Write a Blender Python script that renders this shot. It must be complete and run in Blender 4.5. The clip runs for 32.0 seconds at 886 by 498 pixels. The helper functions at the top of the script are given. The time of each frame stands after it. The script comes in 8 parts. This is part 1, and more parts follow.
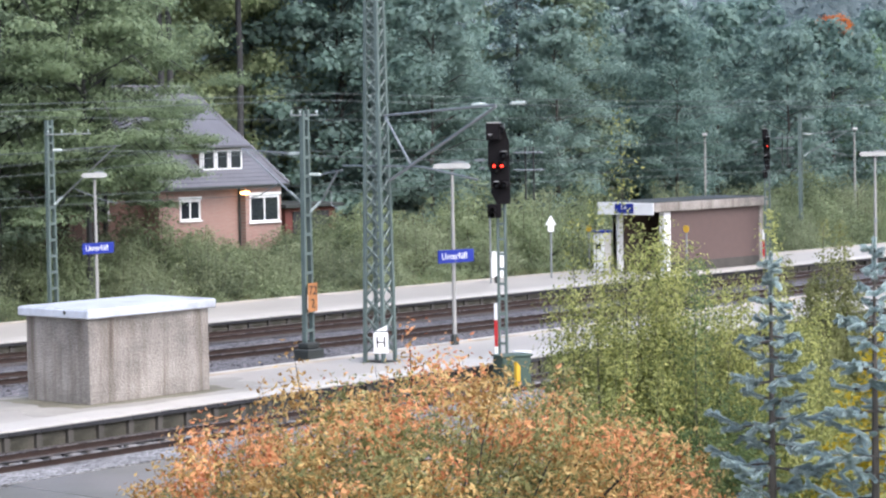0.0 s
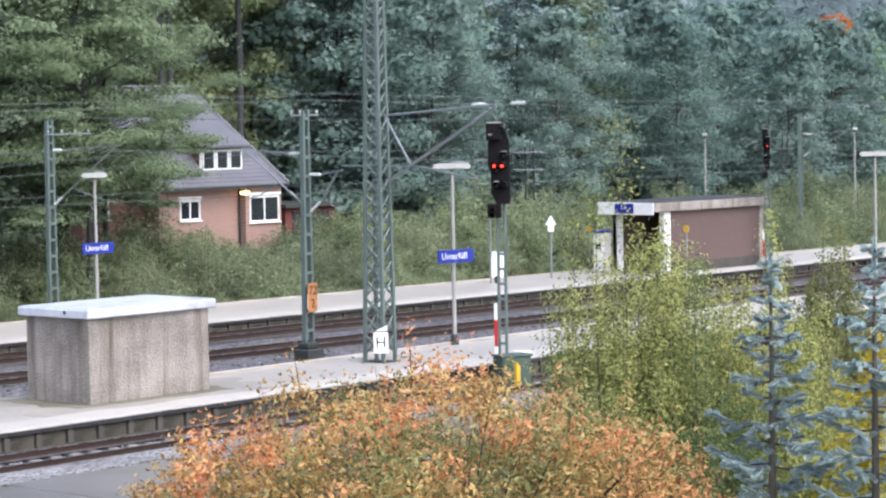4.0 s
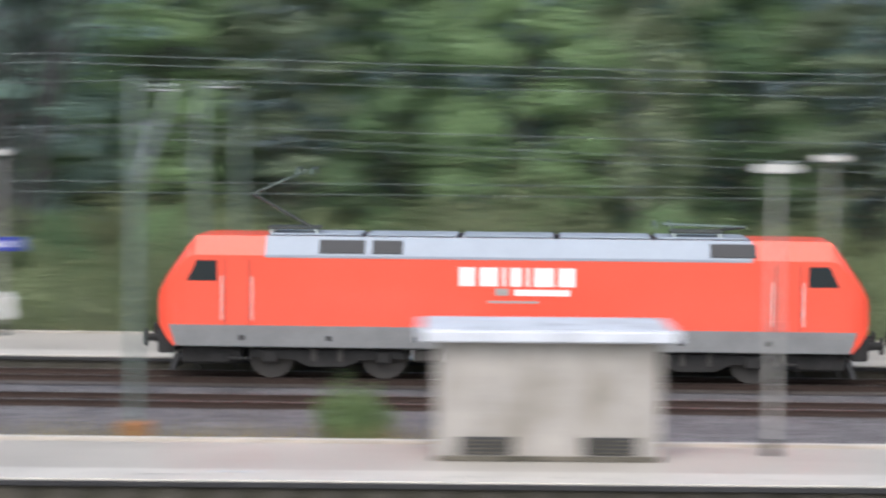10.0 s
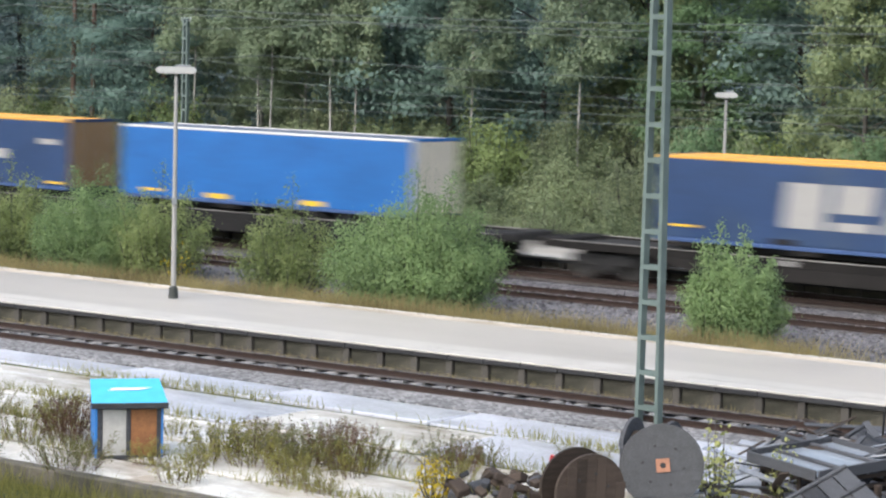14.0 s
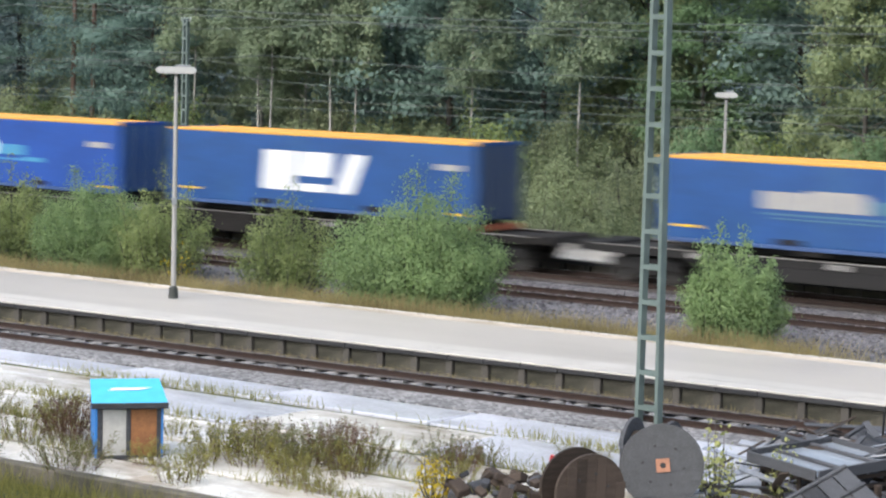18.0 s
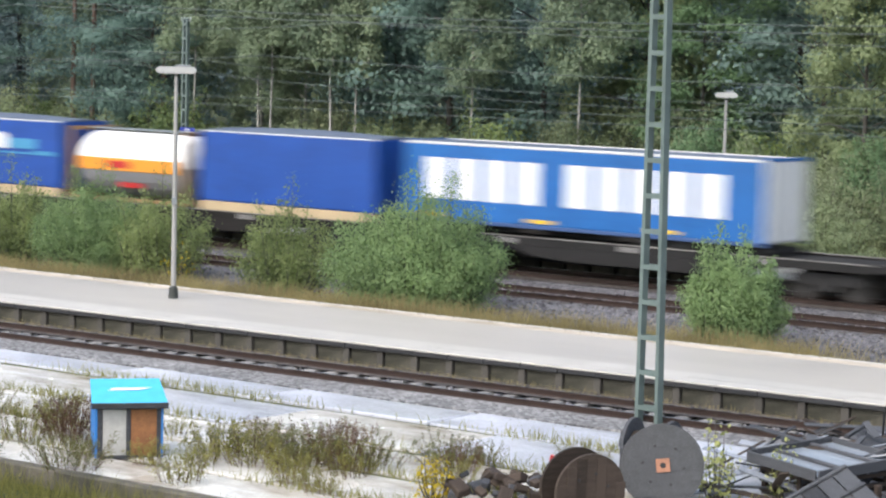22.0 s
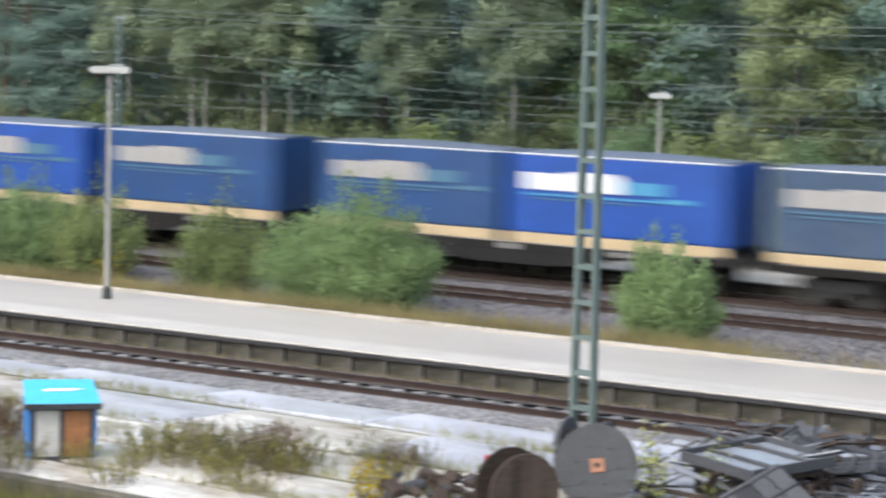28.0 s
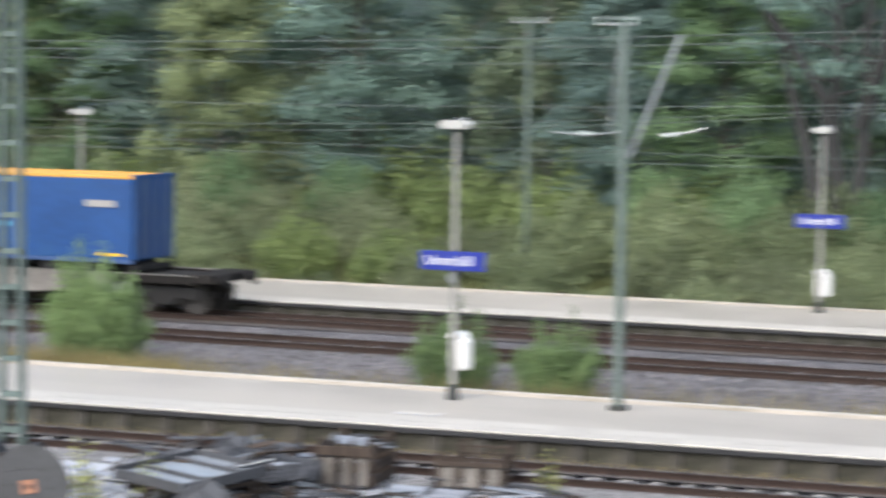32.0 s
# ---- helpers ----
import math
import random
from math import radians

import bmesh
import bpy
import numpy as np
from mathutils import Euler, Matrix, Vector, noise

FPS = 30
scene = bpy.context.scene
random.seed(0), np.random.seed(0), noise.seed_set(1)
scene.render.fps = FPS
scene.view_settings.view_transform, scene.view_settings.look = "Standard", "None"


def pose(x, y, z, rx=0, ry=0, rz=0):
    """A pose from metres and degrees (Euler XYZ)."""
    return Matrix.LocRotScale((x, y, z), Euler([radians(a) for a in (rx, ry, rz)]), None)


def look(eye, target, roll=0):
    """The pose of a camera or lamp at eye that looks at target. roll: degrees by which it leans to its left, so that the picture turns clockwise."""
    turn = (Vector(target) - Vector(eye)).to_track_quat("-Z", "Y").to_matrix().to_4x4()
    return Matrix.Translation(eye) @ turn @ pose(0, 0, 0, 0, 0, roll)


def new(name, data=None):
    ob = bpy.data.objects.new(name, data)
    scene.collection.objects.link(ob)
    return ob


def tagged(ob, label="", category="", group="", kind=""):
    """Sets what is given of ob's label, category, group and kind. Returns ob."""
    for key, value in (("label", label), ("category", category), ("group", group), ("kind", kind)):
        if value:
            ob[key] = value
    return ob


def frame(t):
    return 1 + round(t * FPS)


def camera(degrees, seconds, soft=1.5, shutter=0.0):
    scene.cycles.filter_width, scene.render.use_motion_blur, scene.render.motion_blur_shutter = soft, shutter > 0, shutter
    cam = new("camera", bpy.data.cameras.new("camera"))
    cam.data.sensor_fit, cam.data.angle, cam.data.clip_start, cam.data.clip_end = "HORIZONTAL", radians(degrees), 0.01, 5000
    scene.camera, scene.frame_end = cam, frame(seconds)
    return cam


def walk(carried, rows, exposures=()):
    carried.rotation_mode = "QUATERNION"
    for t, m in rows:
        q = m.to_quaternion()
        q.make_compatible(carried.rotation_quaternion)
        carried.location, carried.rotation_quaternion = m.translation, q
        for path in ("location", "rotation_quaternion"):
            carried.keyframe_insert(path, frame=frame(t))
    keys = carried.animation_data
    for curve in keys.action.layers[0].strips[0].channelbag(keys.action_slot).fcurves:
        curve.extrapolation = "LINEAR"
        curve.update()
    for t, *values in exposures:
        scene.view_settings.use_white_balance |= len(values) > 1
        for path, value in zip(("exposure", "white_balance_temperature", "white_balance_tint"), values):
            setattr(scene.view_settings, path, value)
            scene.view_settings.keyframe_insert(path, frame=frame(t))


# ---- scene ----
# ------------------------------------------------------------ camera
EYE = (0.0, 0.0, 7.68)
cam = camera(20.84, 32.0, soft=2.25, shutter=0.9)


def aim(yaw, pitch, roll):
    a, b = radians(yaw), radians(pitch)
    way = Vector((-math.sin(a) * math.cos(b), math.cos(a) * math.cos(b), math.sin(b)))
    return look(EYE, Vector(EYE) + 50 * way, roll)


# seconds, degrees to the left of straight across the tracks, upwards, lean
AIM = [
    (0, -47.325, -3.112, -0.960), (3, -47.325, -3.112, -0.960), (6.3, -47.325, -3.112, -0.960),
    (6.5, -47.303, -3.110, -0.940), (7, -46.370, -3.051, -0.968), (7.2, -44.382, -3.015, -0.939),
    (7.5, -41.496, -2.992, -0.854), (8, -33.766, -3.004, -0.519), (8.5, -24.936, -3.099, -0.292),
    (9, -16.496, -3.232, 0.031), (9.5, -6.997, -3.447, 0.336), (10, 2.525, -3.694, 0.487),
    (10.5, 13.569, -4.101, 0.776), (11, 24.175, -4.521, 0.889), (11.5, 32.736, -4.834, 1.207),
    (12, 37.222, -5.035, 1.295), (12.5, 37.167, -5.071, 1.376), (13, 37.112, -5.090, 1.330),
    (14, 37.102, -5.094, 1.356), (20, 37.102, -5.094, 1.356), (27.4, 37.102, -5.094, 1.356),
    (28, 35.540, -5.050, 1.492), (28.5, 32.572, -4.960, 1.430), (28.7, 30.975, -4.878, 1.406),
    (29, 27.739, -4.742, 1.370), (29.5, 24.360, -4.613, 1.310), (30, 20.900, -4.485, 1.250),
    (30.5, 17.939, -4.377, 1.190), (31, 17.593, -4.356, 1.133), (31.5, 18.197, -4.340, 1.047),
    (32, 21.914, -4.428, 0.813),
]
walk(cam, [(t, aim(a, b, c)) for t, a, b, c in AIM], exposures=[(0, 1.20, 6000, 13), (6.5, 1.20, 6000, 13), (9, 1.14, 6250, 9), (9.5, 0.94, 6250, 9), (10, 0.76, 6250, 9), (10.5, 0.84, 6250, 9),
           (11, 1.0, 6250, 9), (12, 1.16, 6250, 9), (13, 1.0, 6330, 8), (27.5, 1.0, 6330, 8), (29, 1.1, 6330, 8), (32, 1.06, 6330, 8)])

# ------------------------------------------------------------ light: overcast day
SUN_UP, SUN_TURN = 50.0, 186.0
world = bpy.data.worlds.new("overcast_sky")
scene.world = world
world.use_nodes = True
wn = world.node_tree
wn.nodes.clear()
sky = wn.nodes.new("ShaderNodeTexSky")
sky.sky_type, sky.sun_disc = "NISHITA", False
sky.sun_elevation, sky.sun_rotation = radians(SUN_UP), radians(SUN_TURN)
sky.air_density, sky.dust_density, sky.ozone_density = 1.0, 5.0, 1.5
grey = wn.nodes.new("ShaderNodeHueSaturation")
grey.inputs["Saturation"].default_value = 0.8
bg = wn.nodes.new("ShaderNodeBackground")
bg.inputs["Strength"].default_value = 0.15
wout = wn.nodes.new("ShaderNodeOutputWorld")
wn.links.new(sky.outputs[0], grey.inputs["Color"])
wn.links.new(grey.outputs[0], bg.inputs[0])
wn.links.new(bg.outputs[0], wout.inputs[0])
sun = new("sun", bpy.data.lights.new("sun", "SUN"))
sun.data.energy, sun.data.angle, sun.data.color = 0.95, radians(110), (0.94, 0.98, 1.0)
sa, se = radians(SUN_TURN), radians(SUN_UP)
sun.matrix_world = look((0, 0, 0), (-math.sin(sa) * math.cos(se), -math.cos(sa) * math.cos(se), -math.sin(se)))


# ------------------------------------------------------------ materials
MATS = {}


SHADE = 0.74                     # all paints but leaves are darkened by this, so foliage comes out lighter


def mat(name, col, rough=0.6, metal=0.0, var=0.15, scale=3.0, fine=40.0, bump=0.15, depth=0.01, island=0.0, obj=0.0,
        glow=0.0, spec=0.5, dirt=None, dirt_at=0.6, stretch=(1, 1, 1), trans=0.0, coat=0.0, col2=None, dirt_stretch=None):
    """A surface with colour variation at two scales, relief, and stains."""
    k = 1.0 if trans or glow else SHADE
    col = [c * k for c in col]
    col2 = col2 and [c * k for c in col2]
    dirt = dirt and [c * k for c in dirt]
    m = bpy.data.materials.new(name)
    m.use_nodes = True
    t = m.node_tree
    n, l = t.nodes, t.links
    b = n["Principled BSDF"]
    b.inputs["Roughness"].default_value = rough
    b.inputs["Metallic"].default_value = metal
    b.inputs["Specular IOR Level"].default_value = spec
    b.inputs["Coat Weight"].default_value = coat
    tc = n.new("ShaderNodeTexCoord")
    mp = n.new("ShaderNodeMapping")
    mp.inputs["Scale"].default_value = stretch
    l.new(tc.outputs["Object"], mp.inputs[0])

    def noise_at(s, detail=4.0):
        x = n.new("ShaderNodeTexNoise")
        x.inputs["Scale"].default_value = s
        x.inputs["Detail"].default_value = detail
        x.inputs["Roughness"].default_value = 0.6
        l.new(mp.outputs[0], x.inputs["Vector"])
        return x

    big, small = noise_at(scale), noise_at(fine, 3.0)
    add = n.new("ShaderNodeMath")
    add.operation = "ADD"
    l.new(big.outputs["Fac"], add.inputs[0])
    half = n.new("ShaderNodeMath")
    half.operation = "MULTIPLY"
    half.inputs[1].default_value = 0.6
    l.new(small.outputs["Fac"], half.inputs[0])
    l.new(half.outputs[0], add.inputs[1])
    fac = add
    for kind, amount in (("island", island), ("obj", obj)):
        if amount:
            src = n.new("ShaderNodeNewGeometry") if kind == "island" else n.new("ShaderNodeObjectInfo")
            mul = n.new("ShaderNodeMath")
            mul.operation = "MULTIPLY_ADD"
            mul.inputs[1].default_value = amount
            l.new(src.outputs["Random Per Island" if kind == "island" else "Random"], mul.inputs[0])
            l.new(fac.outputs[0], mul.inputs[2])
            off = n.new("ShaderNodeMath")
            off.operation = "SUBTRACT"
            off.inputs[1].default_value = amount / 2
            l.new(mul.outputs[0], off.inputs[0])
            fac = off
    ramp = n.new("ShaderNodeValToRGB")
    lo, hi = ramp.color_ramp.elements
    lo.position, hi.position = 0.45, 1.0
    lo.color = (*[max(0, c * (1 - var)) for c in col], 1)
    top = col2 or [min(1, c * (1 + var)) for c in col]
    hi.color = (*top, 1)
    l.new(fac.outputs[0], ramp.inputs[0])
    colour = ramp.outputs[0]
    if dirt:
        dn = noise_at(scale * 0.6, 6.0)
        if dirt_stretch:
            dm = n.new("ShaderNodeMapping")
            dm.inputs["Scale"].default_value = dirt_stretch
            l.new(tc.outputs["Object"], dm.inputs[0])
            l.new(dm.outputs[0], dn.inputs["Vector"])
        dr = n.new("ShaderNodeValToRGB")
        dr.color_ramp.elements[0].position, dr.color_ramp.elements[1].position = dirt_at - 0.12, dirt_at + 0.12
        l.new(dn.outputs["Fac"], dr.inputs[0])
        mix = n.new("ShaderNodeMix")
        mix.data_type = "RGBA"
        l.new(dr.outputs[0], mix.inputs["Factor"])
        l.new(colour, mix.inputs["A"])
        mix.inputs["B"].default_value = (*dirt, 1)
        colour = mix.outputs["Result"]
    l.new(colour, b.inputs["Base Color"])
    rr = n.new("ShaderNodeMapRange")
    rr.inputs["To Min"].default_value, rr.inputs["To Max"].default_value = max(0.02, rough - 0.12), min(1, rough + 0.12)
    l.new(big.outputs["Fac"], rr.inputs["Value"])
    l.new(rr.outputs[0], b.inputs["Roughness"])
    if bump:
        bp = n.new("ShaderNodeBump")
        bp.inputs["Strength"].default_value, bp.inputs["Distance"].default_value = min(1, bump), depth
        l.new(small.outputs["Fac"], bp.inputs["Height"])
        l.new(bp.outputs[0], b.inputs["Normal"])
    if glow:
        b.inputs["Emission Color"].default_value = (*col, 1)
        b.inputs["Emission Strength"].default_value = glow
    if trans:
        tr = n.new("ShaderNodeBsdfTranslucent")
        ms = n.new("ShaderNodeMixShader")
        ms.inputs[0].default_value = trans
        l.new(colour, tr.inputs[0])
        l.new(b.outputs[0], ms.inputs[1])
        l.new(tr.outputs[0], ms.inputs[2])
        l.new(ms.outputs[0], n["Material Output"].inputs[0])
    MATS[name] = m
    return m


def gravel(name, col, size):
    """Crushed stone: cells of differing grey with deep relief."""
    m = bpy.data.materials.new(name)
    m.use_nodes = True
    n, l = m.node_tree.nodes, m.node_tree.links
    b = n["Principled BSDF"]
    b.inputs["Roughness"].default_value = 0.75
    tc = n.new("ShaderNodeTexCoord")
    v = n.new("ShaderNodeTexVoronoi")
    v.inputs["Scale"].default_value = 1 / size
    l.new(tc.outputs["Object"], v.inputs["Vector"])
    big = n.new("ShaderNodeTexNoise")
    big.inputs["Scale"].default_value = 0.5
    big.inputs["Detail"].default_value = 6
    l.new(tc.outputs["Object"], big.inputs["Vector"])
    sep = n.new("ShaderNodeSeparateColor")
    l.new(v.outputs["Color"], sep.inputs[0])
    mul = n.new("ShaderNodeMath")
    mul.operation = "MULTIPLY"
    l.new(sep.outputs[0], mul.inputs[0])
    l.new(big.outputs["Fac"], mul.inputs[1])
    ramp = n.new("ShaderNodeValToRGB")
    ramp.color_ramp.elements[0].position, ramp.color_ramp.elements[1].position = 0.05, 0.6
    ramp.color_ramp.elements[0].color = (*[c * 0.36 for c in col], 1)
    ramp.color_ramp.elements[1].color = (*[c * 1.35 for c in col], 1)
    l.new(mul.outputs[0], ramp.inputs[0])
    l.new(ramp.outputs[0], b.inputs["Base Color"])
    bp = n.new("ShaderNodeBump")
    bp.invert = True
    bp.inputs["Strength"].default_value, bp.inputs["Distance"].default_value = 1.0, size * 0.7
    l.new(v.outputs["Distance"], bp.inputs["Height"])
    l.new(bp.outputs[0], b.inputs["Normal"])
    MATS[name] = m
    return m


def glass(name, col=(0.02, 0.025, 0.03), rough=0.05):
    m = bpy.data.materials.new(name)
    m.use_nodes = True
    b = m.node_tree.nodes["Principled BSDF"]
    b.inputs["Base Color"].default_value = (*col, 1)
    b.inputs["Roughness"].default_value = rough
    b.inputs["Coat Weight"].default_value = 0.6
    MATS[name] = m
    return m


def brickwork(name, c1, c2, mortar):
    m = bpy.data.materials.new(name)
    m.use_nodes = True
    n, l = m.node_tree.nodes, m.node_tree.links
    b = n["Principled BSDF"]
    b.inputs["Roughness"].default_value = 0.8
    tc = n.new("ShaderNodeTexCoord")
    mp = n.new("ShaderNodeMapping")
    mp.inputs["Rotation"].default_value = (radians(90), 0, 0)
    l.new(tc.outputs["Object"], mp.inputs[0])
    br = n.new("ShaderNodeTexBrick")
    br.inputs["Scale"].default_value = 1.0
    br.inputs["Brick Width"].default_value, br.inputs["Row Height"].default_value = 0.25, 0.077
    br.inputs["Mortar Size"].default_value = 0.008
    br.inputs["Color1"].default_value, br.inputs["Color2"].default_value = (*c1, 1), (*c2, 1)
    br.inputs["Mortar"].default_value = (*mortar, 1)
    l.new(mp.outputs[0], br.inputs["Vector"])
    l.new(br.outputs["Color"], b.inputs["Base Color"])
    bp = n.new("ShaderNodeBump")
    bp.invert = True
    bp.inputs["Distance"].default_value = 0.006
    l.new(br.outputs["Fac"], bp.inputs["Height"])
    l.new(bp.outputs[0], b.inputs["Normal"])
    MATS[name] = m
    return m


GRASS = mat("ground_grass", (0.075, 0.085, 0.03), 0.95, var=0.5, scale=0.35, fine=9, bump=0.6, depth=0.05, dirt=(0.10, 0.085, 0.055), dirt_at=0.62, spec=0.2)
BALLAST = gravel("ballast_stone", (0.13, 0.123, 0.13), 0.085)
CESS_STONE = gravel("cess_stone", (0.12, 0.116, 0.125), 0.12)
BALLAST_DARK = gravel("brown_dark_ballast", (0.105, 0.09, 0.082), 0.075)
LOOSE_STONE = mat("loose_ballast_stone", (0.155, 0.148, 0.155), 0.85, var=0.65, scale=6, fine=30, bump=0.3, island=1.0, spec=0.2)
YARD_GRIT = gravel("pale_yard_gravel", (0.27, 0.262, 0.262), 0.09)
# near-white base also holds the wet concrete's reflections
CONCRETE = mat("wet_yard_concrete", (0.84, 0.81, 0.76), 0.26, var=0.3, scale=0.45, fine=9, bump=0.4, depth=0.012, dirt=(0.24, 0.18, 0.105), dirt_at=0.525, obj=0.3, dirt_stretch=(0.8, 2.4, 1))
YARD_OLD = mat("dark_wet_asphalt", (0.21, 0.20, 0.195), 0.3, var=0.3, scale=0.35, fine=10, bump=0.3, depth=0.01, dirt=(0.11, 0.115, 0.08), dirt_at=0.55)
# bluish pale base stands for sky reflected on the wet asphalt
YARD_SHEEN = mat("asphalt_sky_sheen", (0.62, 0.63, 0.69), 0.22, var=0.3, scale=0.35, fine=10, bump=0.2, depth=0.006, dirt=(0.17, 0.165, 0.165), dirt_at=0.57, dirt_stretch=(0.5, 2.0, 1))
SAND_EDGE = mat("sandy_platform_margin", (0.58, 0.50, 0.40), 0.7, var=0.25, scale=0.9, fine=16, bump=0.2, spec=0.2, dirt=(0.36, 0.31, 0.22), dirt_at=0.6)
ASPHALT_TOP = mat("wet_platform_paving", (0.435, 0.402, 0.362), 0.42, spec=0.3, var=0.2, scale=0.35, fine=18, bump=0.12, depth=0.006, dirt=(0.53, 0.49, 0.435), dirt_at=0.55, dirt_stretch=(0.2, 1.0, 1))
DAMP = mat("damp_paving", (0.36, 0.335, 0.295), 0.5, var=0.3, scale=0.8, fine=14, bump=0.2, spec=0.3)
DAMP_DARK = mat("mossy_damp_paving", (0.20, 0.185, 0.135), 0.6, var=0.4, scale=1.2, fine=14, bump=0.2, spec=0.3)
EDGE_LIGHT = mat("platform_edge_stone", (0.57, 0.535, 0.485), 0.5, var=0.16, scale=0.8, fine=20, bump=0.2, obj=0.2)
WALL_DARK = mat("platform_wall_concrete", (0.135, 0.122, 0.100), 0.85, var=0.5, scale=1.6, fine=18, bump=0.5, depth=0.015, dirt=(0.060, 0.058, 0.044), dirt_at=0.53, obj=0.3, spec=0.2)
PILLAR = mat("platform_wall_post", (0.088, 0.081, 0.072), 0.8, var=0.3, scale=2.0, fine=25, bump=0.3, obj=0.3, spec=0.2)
CAP_DARK = mat("dark_platform_lip", (0.04, 0.04, 0.043), 0.7, var=0.3, obj=0.3, spec=0.2)
RAIL = mat("rusty_rail_side", (0.056, 0.038, 0.032), 0.7, 0.2, var=0.3, scale=2, fine=60, bump=0.2, depth=0.003, spec=0.2)
RAIL_TOP = mat("worn_rail_head", (0.38, 0.36, 0.35), 0.28, 0.9, var=0.1, scale=3)
SLEEPER = mat("concrete_sleeper", (0.33, 0.31, 0.29), 0.8, var=0.3, scale=3, fine=30, obj=0.4)
SLEEPER_WOOD = mat("tarred_sleeper", (0.09, 0.075, 0.065), 0.85, var=0.35, scale=3, fine=30, obj=0.4)
PEBBLE = mat("pebbledash", (0.30, 0.27, 0.24), 0.9, var=0.6, scale=0.8, fine=15, bump=1.0, depth=0.06, dirt=(0.15, 0.12, 0.095), dirt_at=0.60, dirt_stretch=(4.5, 4.5, 0.35))
BEIGE_WALL = mat("beige_render", (0.39, 0.365, 0.34), 0.85, var=0.25, scale=1.4, fine=24, bump=0.6, depth=0.02, dirt=(0.27, 0.245, 0.21), dirt_at=0.6, dirt_stretch=(1.2, 1.2, 0.5))
WHITE_CAP = mat("white_roof_slab", (0.66, 0.69, 0.76), 0.35, var=0.15, scale=1.3, fine=20, dirt=(0.33, 0.34, 0.38), dirt_at=0.60)
MAST_GREEN = mat("grey_green_steel", (0.145, 0.19, 0.175), 0.55, 0.2, var=0.2, scale=2, fine=40, obj=0.2)
MAST_DARK = mat("dark_steel", (0.05, 0.055, 0.05), 0.6, 0.3, var=0.3, scale=2, fine=40)
GALV = mat("galvanised_steel", (0.34, 0.36, 0.37), 0.45, 0.6, var=0.12, scale=3, fine=30)
POLE = mat("lamp_pole_paint", (0.40, 0.39, 0.37), 0.5, 0.2, var=0.12, scale=3, fine=30)
INSUL = mat("insulator_porcelain", (0.55, 0.62, 0.60), 0.2, var=0.1)
WIRE = mat("copper_wire", (0.15, 0.175, 0.17), 0.85, var=0.1, spec=0.15)
LAMP_HEAD = mat("lamp_housing", (0.52, 0.52, 0.50), 0.45, var=0.08)
SIGN_BLUE = mat("sign_blue", (0.012, 0.03, 0.30), 0.4, var=0.06)
WHITE = mat("white_paint", (0.98, 0.98, 0.97), 0.45, var=0.05)
BLACK = mat("black_paint", (0.012, 0.012, 0.013), 0.5, var=0.1)
SIG_BLACK = mat("signal_black", (0.012, 0.010, 0.011), 0.75, var=0.2, spec=0.15)
RED_PAINT = mat("red_paint", (0.50, 0.02, 0.02), 0.45, var=0.1)
YELLOW = mat("yellow_paint", (0.75, 0.45, 0.03), 0.5, var=0.1)
ORANGE = mat("orange_board", (0.46, 0.20, 0.07), 0.6, var=0.3, scale=6)
RED_LIGHT = mat("red_signal_light", (1.0, 0.04, 0.02), 0.4, var=0.0, bump=0, glow=2.2)
WARM_LIGHT = mat("porch_lamp_glow", (1.0, 0.55, 0.18), 0.4, var=0.0, bump=0, glow=3.0)
HEADLIGHT = mat("headlight_glow", (1.0, 0.90, 0.72), 0.3, var=0.0, bump=0, glow=2.0)
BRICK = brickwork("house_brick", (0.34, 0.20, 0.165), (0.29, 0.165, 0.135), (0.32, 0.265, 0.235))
# darker brick for the wing, gable and dormer
BRICK_DARK = brickwork("dark_house_brick", (0.15, 0.075, 0.052), (0.11, 0.06, 0.045), (0.13, 0.10, 0.08))
SHELTER_TILE = mat("brown_shelter_cladding", (0.13, 0.085, 0.075), 0.7, var=0.15, scale=3, fine=30, bump=0.3)
ROOF = mat("roof_tiles", (0.135, 0.135, 0.155), 0.6, var=0.22, scale=1.0, fine=12, bump=0.3, obj=0.4)
PANE = glass("window_glass")
# lighter than PANE: sky reflection is put into the windscreen's base colour
SCREEN = glass("sky_pale_windscreen", (0.17, 0.20, 0.215), 0.08)
GRILLE = mat("dark_grille", (0.03, 0.03, 0.032), 0.6, var=0.2)
CAB_GREEN = mat("green_cabinet_paint", (0.06, 0.10, 0.075), 0.55, var=0.15)
CYAN = mat("blue_hut_sheet", (0.09, 0.56, 0.88), 0.2, var=0.08, scale=4)
BLUE_SIDE = mat("blue_hut_side", (0.04, 0.22, 0.60), 0.45, var=0.12, scale=4)
RUST = mat("rust_brown_door", (0.30, 0.13, 0.05), 0.8, var=0.35, scale=5, fine=40)
DOOR_GREY = mat("grey_door", (0.50, 0.49, 0.46), 0.6, var=0.18, scale=4, fine=30)
OLD_WOOD = mat("weathered_grey_wood", (0.066, 0.068, 0.075), 0.65, var=0.45, scale=2.5, fine=35, bump=0.4, obj=0.7, stretch=(1, 6, 6), spec=0.2)
WOOD_BROWN = mat("weathered_brown_wood", (0.060, 0.045, 0.036), 0.75, var=0.4, scale=2.5, fine=35, bump=0.4, obj=0.6, stretch=(1, 6, 6), spec=0.2)
# pale base in place of sky reflected by the wet lid
BOARD_SHEEN = mat("board_sky_sheen", (0.30, 0.33, 0.37), 0.2, var=0.15, scale=2, fine=25)
PALE_BOARD = mat("pale_bare_board", (0.17, 0.155, 0.14), 0.6, var=0.5, scale=2, fine=25, obj=0.3, spec=0.25)
